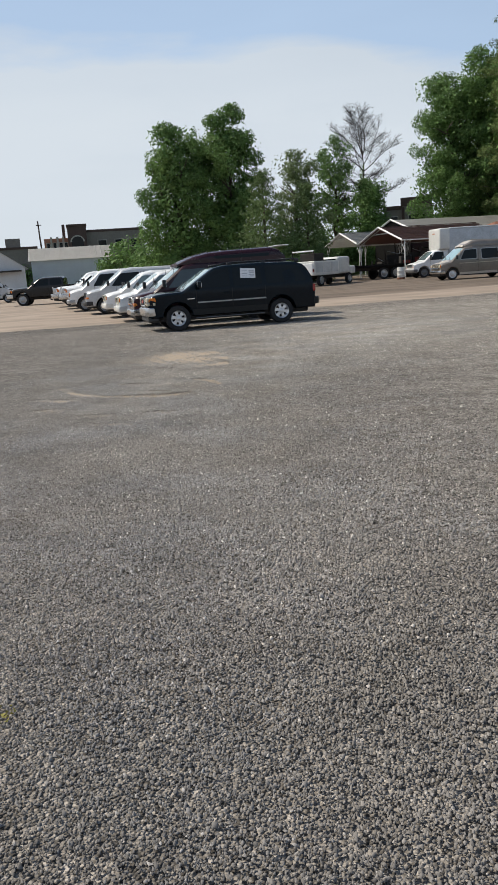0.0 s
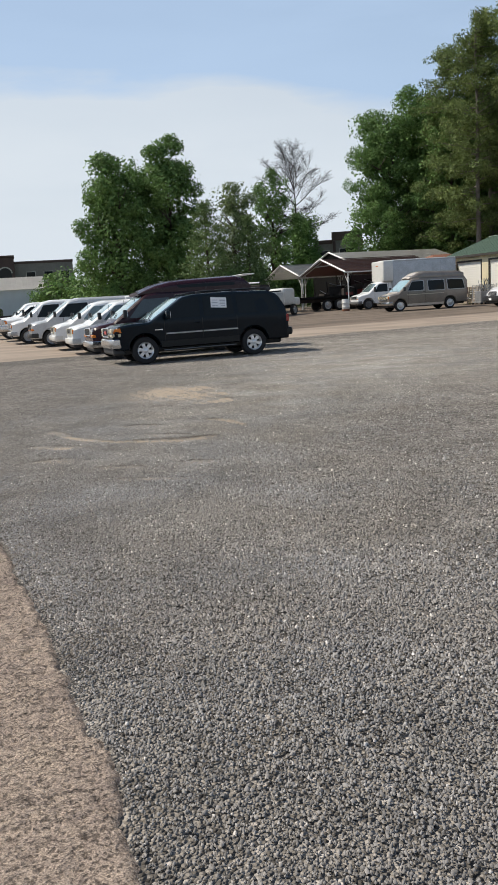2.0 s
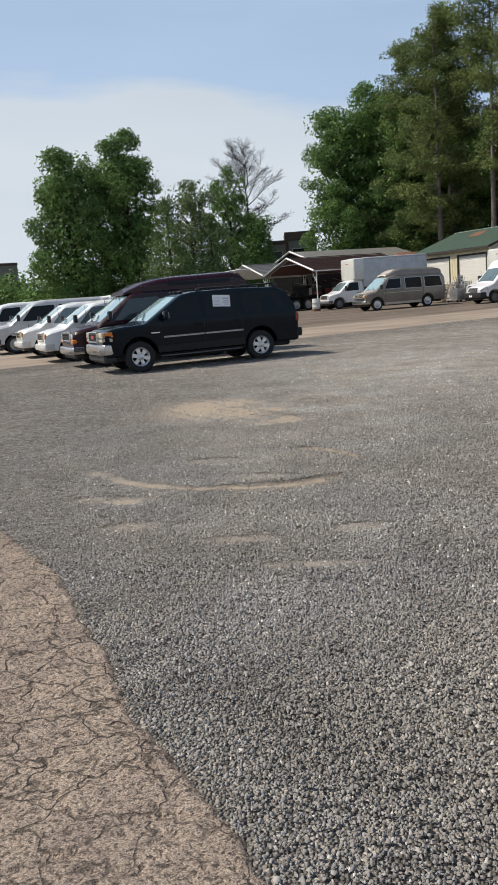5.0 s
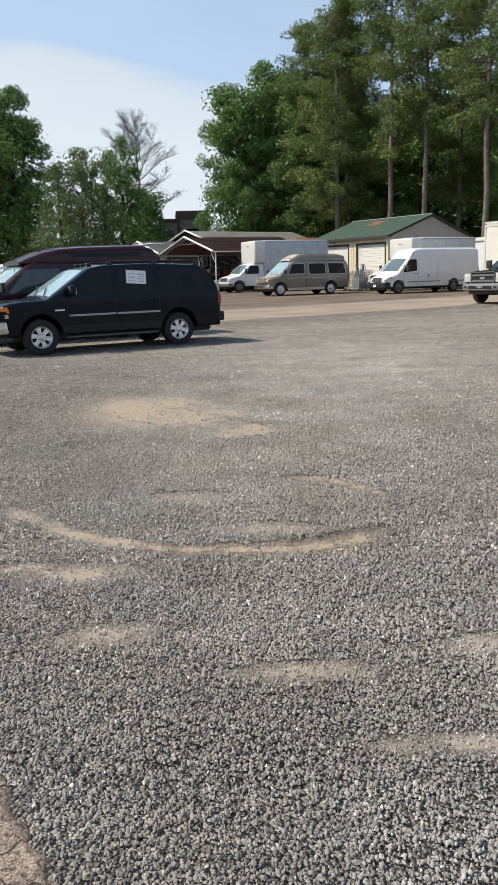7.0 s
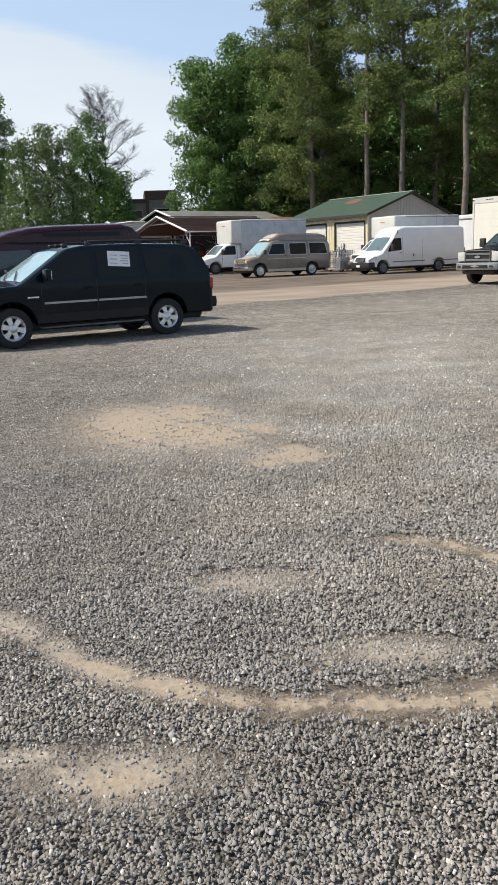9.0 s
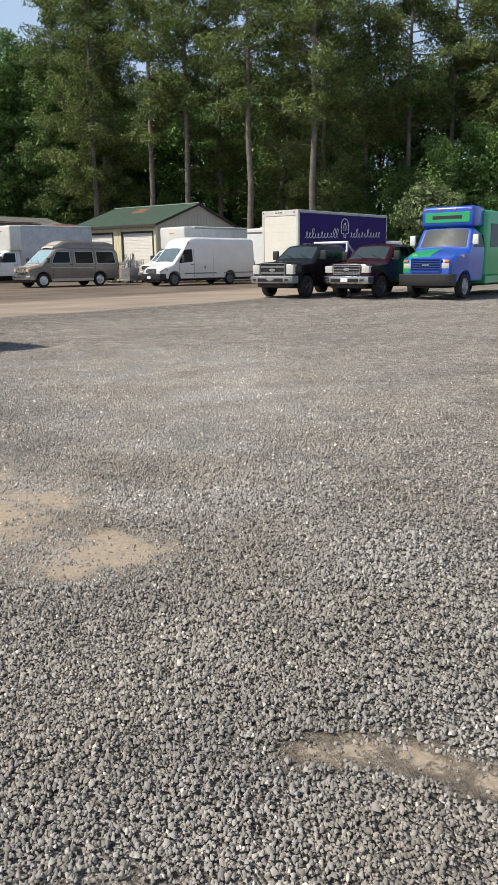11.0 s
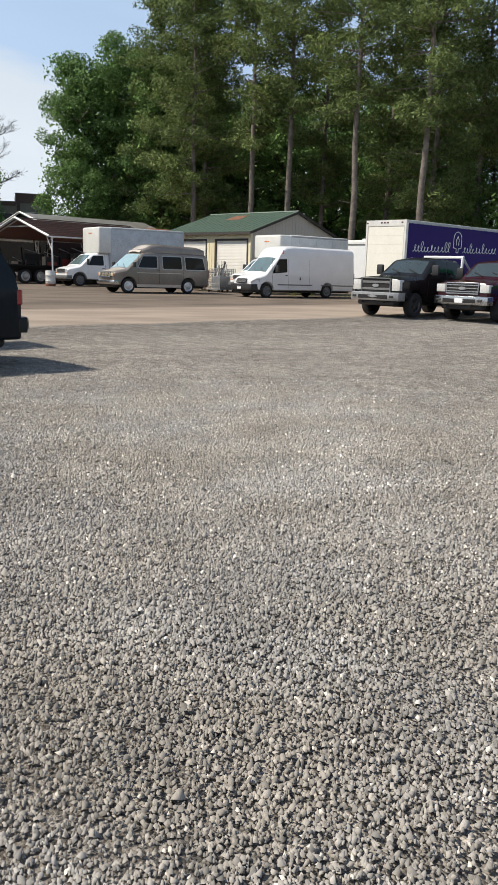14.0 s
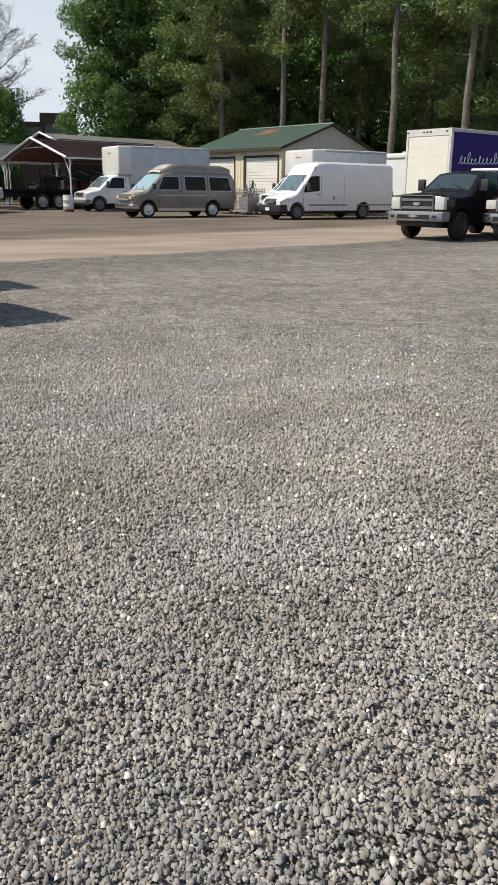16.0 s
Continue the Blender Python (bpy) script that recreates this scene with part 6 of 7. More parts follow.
def build_purple_truck(m):
    """Local x runs along the box from its lit end, y across."""
    t = thing("cargo_lorry", "large box lorry with a white end and purple sides", "truck", m)
    L, w, z0, z1 = 8.5, 2.3, 1.1, 3.78
    body = part("cargo_box", box(0, L, 0, w, z0, z1, 0.03), CREAMBOX, t, smooth=0)
    part("side_panel", box(0.09, L - 0.09, -0.012, 0.002, z0 + 0.12, z1 - 0.14), PURPLE, body, "purple side panel", smooth=0)
    part("side_rail", box(0.02, L - 0.02, -0.03, 0.01, z1 - 0.13, z1 - 0.02), STEEL, body, smooth=0)
    part("side_rail", box(0.02, L - 0.02, -0.03, 0.01, z0 - 0.02, z0 + 0.11), STEEL, body, smooth=0)
    for y in (0.02, w - 0.12):
        part("corner_post", box(-0.04, 0.04, y, y + 0.1, z0, z1), WHITE_OLD, body, smooth=0)
    part("header", box(-0.04, 0.04, 0.12, w - 0.12, z1 - 0.26, z1), WHITE_OLD, body, smooth=0)
    door = part("end_door", box(-0.03, 0.0, 0.14, w - 0.14, z0 + 0.05, z1 - 0.3, 0.01), CREAMBOX, body)
    for i in range(1, 6):
        z = z0 + 0.05 + i * 0.39
        part("door_joint", box(-0.034, -0.028, 0.15, w - 0.15, z - 0.004, z + 0.004), WHITE_OLD, door, smooth=0)
    for y in (0.25, 1.05, 1.22, 1.39, 2.2):
        part("marker_lamp", box(-0.06, -0.035, y - 0.05, y + 0.05, z1 - 0.14, z1 - 0.09, 0.008), RED, body)
    # white stroke mark and lettering strokes, drawn as plain shapes
    def strokes(pts, r, name, label=""):
        st = bmesh.new()
        for (a, b), (c_, d) in zip(pts, pts[1:]):
            rod((a, -0.022, b), (c_, -0.022, d), r, sides=4, bm=st)
        part(name, st, WHITE, body, label, smooth=0)

    dome = [(4.1 + 0.34 * math.cos(math.pi * k / 12), 3.12 + 0.34 * math.sin(math.pi * k / 12)) for k in range(13)]
    strokes(dome + [(3.76, 2.72), (4.02, 2.68), (4.02, 2.5), (4.2, 2.5), (4.2, 2.68), (4.44, 2.72), (4.44, 3.12)], 0.02, "stroke_mark", "white outline mark")
    strokes([(4.02, 2.84), (4.0, 3.1), (4.12, 3.26), (4.22, 3.1), (4.2, 2.84)], 0.022, "stroke_mark")
    rng = random.Random(7)
    for x0, x1, loops in ((0.5, 1.75, 5), (1.8, 2.6, 3), (2.65, 3.45, 3), (4.6, 5.6, 4), (5.65, 6.5, 3), (6.55, 7.7, 4)):
        tall = [rng.choice((0.22, 0.26, 0.3, 0.46)) for _ in range(loops + 1)]
        pts = []
        for k in range(loops * 12 + 1):
            u = k / (loops * 12)
            a = 2 * math.pi * k / 12
            z = tall[min(k // 12, loops)] * (0.5 - 0.5 * math.cos(a)) ** 0.8
            pts.append((x0 + (x1 - x0) * u + (0.03 + 0.22 * tall[min(k // 12, loops)]) * math.sin(a) + 0.25 * z, 2.42 + 0.02 * x0 + z))
        strokes(pts, 0.017, "stroke_bar")
    for k in range(5):
        part("small_bar", box(0.4 + k * 0.24, 0.56 + k * 0.24, -0.025, -0.01, 2.08, 2.15), WHITE_OLD, body, smooth=0)
    ch = part("chassis", box(0.2, L + 1.6, 0.75, 1.7, 0.6, 1.08), DARK_UNDER, t)
    wheels(t, (1.6, L + 1.4), 1.0, 0.48, 0.3, "steel", STEEL)
    for o in t.children:
        if o.name.startswith("wheel"):
            o.location.y += w / 2
    part("rear_bumper", box(-0.1, 0.05, 0.2, w - 0.2, 0.5, 0.62), STEEL, t)
    cab = part("cab", box(L + 0.3, L + 2.3, 0.15, w - 0.15, 0.6, 2.4, 0.2, seg=3), WHITE, t, smooth=40)
    part("windscreen", box(L + 2.28, L + 2.32, 0.35, w - 0.35, 1.5, 2.2, 0.02), SKY_SCREEN, cab)
    return t


build_purple_truck(lot(19.15, 44.0, 22))


def build_white_trailer(m):
    t = thing("cargo_trailer", "white cargo trailer behind the panel van", "trailer", m)
    b = part("trailer_box", box(0, 6.5, 0, 2.5, 0.9, 3.45, 0.12, seg=3), WHITE_OLD, t, smooth=40)
    part("end_door", box(-0.03, 0.02, 0.2, 2.3, 1.0, 3.1, 0.02), WHITE, b)
    part("door_frame", box(-0.045, -0.02, 0.1, 0.2, 0.95, 3.2), GREYPLASTIC, b, smooth=0)
    part("door_frame", box(-0.045, -0.02, 2.3, 2.4, 0.95, 3.2), GREYPLASTIC, b, smooth=0)
    part("door_frame", box(-0.045, -0.02, 0.2, 2.3, 3.1, 3.2), GREYPLASTIC, b, smooth=0)
    part("tail_light", box(-0.06, -0.03, 0.0, 0.12, 1.0, 1.3), RED, b, smooth=0)
    part("roof_vent", box(1.2, 2.0, 0.8, 1.6, 3.44, 3.6, 0.04), WHITE_OLD, b)
    wheels(t, (2.6, 3.6), 1.05, 0.38, 0.24, "steel", STEEL)
    for o in t.children:
        if o.name.startswith("wheel"):
            o.location.y += 1.25
    part("chassis", box(0.1, 7.6, 0.7, 1.8, 0.5, 0.9), DARK_UNDER, t)
    return t


build_white_trailer(lot(25.8, 58.9))


def build_service_truck(m):
    t = thing("service_truck", "white utility truck with side lockers and a light bar", "truck", m)
    wheels(t, (-2.0, 2.0), 0.88, 0.4, 0.26, "steel", STEEL)
    part("chassis", box(-2.9, 2.6, -0.5, 0.5, 0.5, 0.8), DARK_UNDER, t)
    b = part("service_body", box(-3.0, 0.4, -1.05, 1.05, 0.75, 1.75, 0.03), WHITE_OLD, t)
    part("tailgate", box(-3.05, -2.98, -0.9, 0.9, 0.8, 1.6, 0.02), WHITE, b)
    for s in (1, -1):
        for i in range(3):
            x = -2.85 + i * 1.05
            part("locker_door", box(x, x + 0.95, s * 1.045, s * 1.065, 0.95, 1.65, 0.01), GREY_PAINT, b)
    part("cab", box(0.5, 2.2, -0.95, 0.95, 0.75, 2.0, 0.18, seg=3), WHITE_OLD, t, smooth=40)
    part("bonnet", box(2.1, 3.1, -0.9, 0.9, 0.7, 1.3, 0.14, seg=3), WHITE_OLD, t, smooth=40)
    part("rear_window", box(0.485, 0.505, -0.7, 0.7, 1.4, 1.85, 0.01), GLASS, t)
    r = part("rack", rod((-2.8, -0.9, 2.45), (-2.8, 0.9, 2.45), 0.05), WHITE, t)
    for y in (-0.9, 0.9):
        part("rack_post", rod((-2.8, y, 1.7), (-2.8, y, 2.45), 0.04), MACHINE, r)
    part("toolbox", box(-2.3, -1.0, -0.6, 0.6, 1.75, 2.3, 0.03), MACHINE, t)
    for s in (1, -1):
        part("tail_light", box(-3.07, -3.03, s * 0.92, s * 1.02, 1.0, 1.2), RED, t, smooth=0)
    return t


build_service_truck(lot(0.04, 59.25, 60))


def build_flatbed(m):
    t = thing("flatbed_trailer", "dark flatbed trailer with a steel headboard", "trailer", m)
    d = part("deck", box(-3.6, 3.6, -1.15, 1.15, 0.95, 1.12, 0.02), SHADE_BOARD, t)
    for i in range(14):
        x = -3.45 + i * 0.53
        part("deck_plank", box(x - 0.24, x + 0.24, -1.1, 1.1, 1.12, 1.15), SHADE_BOARD, d, smooth=0)
    for y in (-0.45, 0.45):
        part("frame_rail", box(-3.5, 3.8, y - 0.06, y + 0.06, 0.7, 0.95), MACHINE, t, smooth=0)
    wheels(t, (-1.2, -0.1), 0.95, 0.45, 0.26, "steel", STEEL)
    hb = part("headboard", box(3.5, 3.6, -1.15, 1.15, 1.12, 1.3), MACHINE, t)
    for i in range(6):
        y = -1.05 + 0.42 * i
        part("headboard_bar", rod((3.55, y, 1.2), (3.55, y, 2.3), 0.03), MACHINE, hb)
    part("headboard_bar", rod((3.55, -1.1, 2.3), (3.55, 1.1, 2.3), 0.04), MACHINE, hb)
    for s in (1, -1):
        for i in range(7):
            x = -3.3 + i * 1.05
            part("stake", rod((x, s * 1.12, 1.0), (x, s * 1.12, 1.45), 0.025), MACHINE, d)
    return t


build_flatbed(lot(5.3, 66.2))
build_flatbed(lot(7.6, 70.2))
RED_PANEL = material("faded red panel", (0.25, 0.03, 0.025), 0.6, vary=0.3, scale=4)
# machines and frames standing under the carports
rng = random.Random(12)
for i in range(18):
    x = 0.8 + rng.uniform(0, 7.5)
    y = rng.uniform(-3.3, 3.3)
    mm = lot(4.65, 68.15) @ Matrix.Translation((x, y, 0)) @ Matrix.Rotation(rng.uniform(0, 3), 4, "Z")
    q = thing("machine", "dark steel machine stored under the carport", "machine", mm, "machines under the carport")
    w, d, h = rng.uniform(0.25, 0.6), rng.uniform(0.25, 0.6), rng.uniform(0.9, 2.0)
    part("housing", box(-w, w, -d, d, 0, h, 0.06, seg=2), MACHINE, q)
    part("mast", rod((w * 0.5, 0, h * 0.9), (w * 0.5, 0.1, h + rng.uniform(0.4, 1.1)), 0.05), MACHINE, q)
    part("handlebar", rod((-w * 0.6, -d, h), (-w * 0.6, d, h + 0.3), 0.03), STEEL, q)
    part("panel", box(-w - 0.01, -w + 0.02, -d * 0.7, d * 0.7, h * 0.3, h * 0.8, 0.01), rng.choice((STEEL, MACHINE, RED_PANEL, MACHINE)), q)
# added wall whose near-black boards paint the carport's shaded depth
screen_wall = thing("storage_wall", "board wall added behind the carport, near-black for its shade", "wall", lot(4.65, 68.15))
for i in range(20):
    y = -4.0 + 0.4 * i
    part("board", box(9.0, 9.06, y + 0.01, y + 0.39, -0.2, 2.8), SHADE_BOARD, screen_wall, smooth=0)


def build_barrel(m):
    b = thing("barrel", "white plastic barrel with a brown stained foot", "barrel", m)
    part("drum", lathe([(0, 0), (0.27, 0), (0.29, 0.04), (0.29, 0.28), (0.305, 0.3), (0.29, 0.32), (0.29, 0.6), (0.305, 0.62), (0.29, 0.64), (0.285, 0.86), (0.27, 0.9), (0.25, 0.88), (0, 0.87)], 24, "Z"), WHITE_OLD, b, smooth=40)
    part("stained_foot", lathe([(0.285, 0.0), (0.296, 0.03), (0.295, 0.14), (0.285, 0.15)], 24, "Z"), RUST, b, "brown stain band", smooth=40)
    return b


build_barrel(lot(5.75, 61.3))


def build_pallet(m):
    p = thing("pallet", "grey wooden pallet leaning by the garage", "pallet", m, "pallets by the garage")
    for i in range(7):
        part("plank", box(-0.6 + 0.175 * i, -0.48 + 0.175 * i, -0.5, 0.5, 0.11, 0.13), PALLET, p, smooth=0)
    for y in (-0.46, 0, 0.46):
        part("bearer", box(-0.6, 0.6, y - 0.04, y + 0.04, 0.02, 0.11), PALLET, p, smooth=0)
    for i in range(3):
        part("plank", box(-0.6 + 0.53 * i, -0.48 + 0.53 * i, -0.5, 0.5, 0.0, 0.02), PALLET, p, smooth=0)
    return p


for k, (x, y, tilt, turn) in enumerate(((14.0, 58.4, 78, 25), (14.5, 58.0, 74, 30), (14.3, 59.2, 82, 15))):
    build_pallet(Matrix.Translation((x, y, ground_z(x, y) + 0.62)) @ Matrix.Rotation(radians(turn + 180), 4, "Z") @ Matrix.Rotation(radians(tilt), 4, "Y"))


def build_cage(m):
    c = thing("wire_cage_cart", "grey wire cage cart filled with scrap", "cart", m)
    for x in (-0.55, 0.55):
        for y in (-0.45, 0.45):
            part("corner_post", rod((x, y, 0.12), (x, y, 1.35), 0.022), STEEL, c)
            part("caster", lathe([(0, -0.03), (0.07, -0.03), (0.07, 0.03), (0, 0.03)], 14), RUBBER, c, m=Matrix.Translation((x, y, 0.07)))
    for s, name in ((-0.45, "y"), (0.45, "y")):
        bm = bmesh.new()
        for i in range(9):
            rod((-0.55, s, 0.2 + 0.14 * i), (0.55, s, 0.2 + 0.14 * i), 0.01, sides=4, bm=bm)
        for i in range(9):
            rod((-0.55 + 0.137 * i, s, 0.2), (-0.55 + 0.137 * i, s, 1.32), 0.01, sides=4, bm=bm)
        part("wire_panel", bm, STEEL, c, smooth=0)
    for s in (-0.55, 0.55):
        bm = bmesh.new()
        for i in range(9):
            rod((s, -0.45, 0.2 + 0.14 * i), (s, 0.45, 0.2 + 0.14 * i), 0.01, sides=4, bm=bm)
        for i in range(7):
            rod((s, -0.45 + 0.15 * i, 0.2), (s, -0.45 + 0.15 * i, 1.32), 0.01, sides=4, bm=bm)
        part("wire_panel", bm, STEEL, c, smooth=0)
    part("base", box(-0.56, 0.56, -0.46, 0.46, 0.13, 0.18), STEEL, c, smooth=0)
    rr = random.Random(3)
    for i in range(14):
        a = (rr.uniform(-0.4, 0.4), rr.uniform(-0.3, 0.3), 0.2)
        b = (rr.uniform(-0.5, 0.6), rr.uniform(-0.4, 0.4), rr.uniform(1.0, 1.9))
        part("scrap_bar", rod(a, b, 0.03, 0.02, 5), rr.choice((MACHINE, STEEL, PALLET)), c)
    part("scrap_bin", box(-0.45, 0.45, -0.35, 0.35, 0.2, 0.9, 0.03), STEEL, c)
    return c


build_cage(lot(14.95, 57.0))
build_cage(lot(15.5, 58.2, 10))

# ---- trees ----
def leaf_material(name, color, other):
    m = material(name, color, 0.6, spec=0.16, tint=other, scale=0.25, island=0.45)
    n, l = m.node_tree.nodes, m.node_tree.links
    b = n["Principled BSDF"]
    tr, mx = n.new("ShaderNodeBsdfTranslucent"), n.new("ShaderNodeMixShader")
    src = b.inputs["Base Color"].links[0].from_socket
    l.new(src, tr.inputs["Color"])
    mx.inputs["Fac"].default_value = 0.22
    l.new(b.outputs["BSDF"], mx.inputs[1])
    l.new(tr.outputs["BSDF"], mx.inputs[2])
    l.new(mx.outputs["Shader"], n["Material Output"].inputs["Surface"])
    return m


BARK = material("rough bark", (0.105, 0.085, 0.07), 0.95, spec=0.2, tint=(0.045, 0.037, 0.03), scale=3, bump=1.0, bump_scale=9)
TWIG = material("dead wood", (0.035, 0.03, 0.027), 0.95, spec=0.1, tint=(0.02, 0.018, 0.016), scale=3)
PINE_BARK = material("pine bark", (0.24, 0.208, 0.182), 0.95, spec=0.2, tint=(0.092, 0.078, 0.067), scale=3, bump=1.0, bump_scale=8)
LEAF = leaf_material("broad leaves", (0.175, 0.285, 0.083), (0.082, 0.155, 0.052))
LEAF_LIGHT = leaf_material("light leaves", (0.20, 0.255, 0.115), (0.125, 0.175, 0.08))
NEEDLE = leaf_material("pine needles", (0.20, 0.252, 0.080), (0.085, 0.125, 0.046))
CEDAR = leaf_material("cedar foliage", (0.15, 0.215, 0.080), (0.085, 0.135, 0.052))


def leaf_mesh(name, clumps, per, size, rng, flat=0.5, mat=None, droop=0.0, slim=1.0):
    """Many small leaves, facing outwards, scattered round each clump (x, y, z, radius)."""
    P, F = [], []
    for cx, cy, cz, cr in clumps:
        k = max(8, int(per * cr * cr))
        d = rng.normal(size=(k, 3))
        d /= np.linalg.norm(d, axis=1)[:, None] + 1e-6
        rad = cr * rng.uniform(0.35, 1.0, k) ** 0.5
        c = np.array((cx, cy, cz)) + d * rad[:, None] * np.array((1, 1, flat))
        c[:, 2] -= droop * rng.uniform(0, 1, k)
        up = d * 0.8 + rng.normal(size=(k, 3)) * 0.5 + np.array((0, 0, 0.35))
        up /= np.linalg.norm(up, axis=1)[:, None] + 1e-6
        a = np.cross(up, rng.normal(size=(k, 3)))
        a /= np.linalg.norm(a, axis=1)[:, None] + 1e-6
        b = np.cross(up, a) * slim
        s = size * rng.uniform(0.55, 1.4, k)[:, None]
        v = np.stack([c - a * s * 0.7 + b * s * 0.6, c + a * s, c - a * s * 0.5 - b * s * 0.6], axis=1)
        P.append(v.reshape(-1, 3))
    V = np.concatenate(P)
    me = bpy.data.meshes.new(name)
    n = len(V) // 3
    me.vertices.add(len(V))
    me.vertices.foreach_set("co", V.astype(np.float32).ravel())
    me.loops.add(3 * n)
    me.loops.foreach_set("vertex_index", np.arange(3 * n, dtype=np.int32))
    me.polygons.add(n)
    me.polygons.foreach_set("loop_start", np.arange(0, 3 * n, 3, dtype=np.int32))
    me.update(calc_edges=True)
    me.validate()
    me.materials.append(mat)
    return me


def branch(bm, a, d, length, r, depth, rng, tips, bend=0.35, split=(2, 4)):
    """A limb in short bent pieces that forks."""
    p = Vector(a)
    d = Vector(d).normalized()
    n = 4
    for i in range(n):
        q = p + d * (length / n)
        rod(p, q, max(0.016, r * (1 - 0.16 * i)), max(0.012, r * (1 - 0.16 * (i + 1))), 5 if depth < 2 else 3, bm)
        p = q
        d = (d + Vector((rng.uniform(-bend, bend), rng.uniform(-bend, bend), rng.uniform(-bend * 0.4, bend * 0.7))) * 0.5).normalized()
        if depth < 3 and i >= 1:
            e = (d + Vector((rng.uniform(-1, 1), rng.uniform(-1, 1), rng.uniform(-0.15, 0.6))) * 0.9).normalized()
            branch(bm, p, e, length * rng.uniform(0.45, 0.65), r * 0.5, depth + 1, rng, tips, bend, split)
    tips.append((p.x, p.y, p.z))


def build_broadleaf(name, label, m, height, spread, seed, mat, base=0.12, per=300, size=0.105, clump=1.5, lobes=60, dense=1.0, foot=0.16):
    """A forked trunk and a crown of leaf clumps with gaps, its outline broken into lobes."""
    rng, nr = random.Random(seed), np.random.default_rng(seed)
    tree = thing(name, label, "tree", m)
    bm = bmesh.new()
    r = height * 0.018 + 0.08
    p = Vector((0, 0, -0.2))
    for i in range(5):
        q = Vector((rng.uniform(-0.15, 0.15), rng.uniform(-0.15, 0.15), height * 0.62 * (i + 1) / 5))
        rod(p, q, r * (1 - 0.14 * i), r * (1 - 0.14 * (i + 1)), 9, bm)
        p = q
        if i >= 1:
            for k in range(3):
                a = rng.uniform(0, 6.28)
                branch(bm, q, (math.cos(a), math.sin(a), rng.uniform(0.4, 0.9)), spread * rng.uniform(0.35, 0.6), r * 0.45, 2, rng, [])
    part("trunk", bm, BARK, tree, smooth=40)
    # main lobes inside a rounded, uneven outline, each with clumps over its surface
    masses = []
    for k in range(max(7, lobes // 8)):
        t = base + (1 - base) * (k + rng.random()) / max(7, lobes // 8)
        u = (t - base) / (1 - base)
        env = spread * (math.sin(math.pi * (foot + (0.92 - foot) * u)) ** 0.8)
        a = k * 2.4 + rng.uniform(-0.5, 0.5)
        rr = env * rng.uniform(0.35, 0.8)
        big_r = spread * rng.uniform(0.26, 0.42) * (1.0 - 0.35 * u)
        masses.append((rr * math.cos(a), rr * math.sin(a), height * t - big_r * (0.5 if u < 0.8 else 0.9), big_r))
    clumps = []
    for k in range(lobes * 2):
        x, y, z, R = masses[k % len(masses)]
        d = Vector((rng.gauss(0, 1), rng.gauss(0, 1), rng.gauss(0.25, 0.9))).normalized() * R * rng.uniform(0.75, 1.1)
        clumps.append((x + d.x, y + d.y, max(0.3, z + d.z), clump * rng.uniform(0.3, 0.75)))
    core = [(spread * 0.55 * math.cos(i * 2.4) * rng.random(), spread * 0.55 * math.sin(i * 2.4) * rng.random(), height * (base + (0.93 - base) * rng.random()), clump * 1.3) for i in range(int(lobes * 0.5 * dense))]
    crown = part("crown", leaf_mesh("crown", clumps, per * dense, size, nr, 0.8, mat), mat, tree, smooth=0)
    part("inner_leaves", leaf_mesh("inner_leaves", core, per * 0.16, size * 1.7, nr, 0.9, mat), mat, crown, smooth=0)
    return tree


def build_pine(name, label, m, height, seed, crown_from=0.35, spread=3.8, per=120):
    rng, nr = random.Random(seed), np.random.default_rng(seed)
    tree = thing(name, label, "tree", m)
    bm = bmesh.new()
    r = 0.3
    lean = rng.uniform(-0.002, 0.002)
    p = Vector((0, 0, -0.2))
    for i in range(8):
        z = height * (i + 1) / 8
        q = Vector((lean * z + rng.uniform(-0.08, 0.08), rng.uniform(-0.1, 0.1), z))
        rod(p, q, r * (1 - 0.1 * i), r * (1 - 0.1 * (i + 1)), 10, bm)
        p = q
    clumps = []
    z = height * crown_from
    while z < height:
        t = (z / height - crown_from) / (1 - crown_from)
        ln = spread * (0.55 + 0.6 * math.sin(math.pi * min(1, t * 0.8 + 0.2))) * rng.uniform(0.5, 1.1)
        a = rng.uniform(0, 6.28)
        d = Vector((math.cos(a), math.sin(a), rng.uniform(-0.1, 0.35)))
        e = Vector((lean * z, 0, z)) + d * ln
        rod((lean * z, 0, z), e, 0.07, 0.02, 5, bm)
        for k in range(4):
            u = 0.4 + 0.2 * k
            c = Vector((lean * z, 0, z)) + d * ln * u
            clumps.append((c.x + rng.uniform(-0.4, 0.4), c.y + rng.uniform(-0.4, 0.4), c.z + rng.uniform(-0.2, 0.4), rng.uniform(0.65, 1.25)))
        z += rng.uniform(0.15, 0.38)
    for k in range(3):
        zz = height * rng.uniform(0.15, crown_from)
        a = rng.uniform(0, 6.28)
        rod((0, 0, zz), (math.cos(a) * 1.2, math.sin(a) * 1.2, zz + 0.2), 0.035, 0.01, 5, bm)
    part("trunk", bm, PINE_BARK, tree, "tall bare grey-brown trunk", smooth=40)
    part("crown", leaf_mesh("crown", clumps, per, 0.17, nr, 0.6, NEEDLE, slim=0.5), NEEDLE, tree, smooth=0)
    return tree


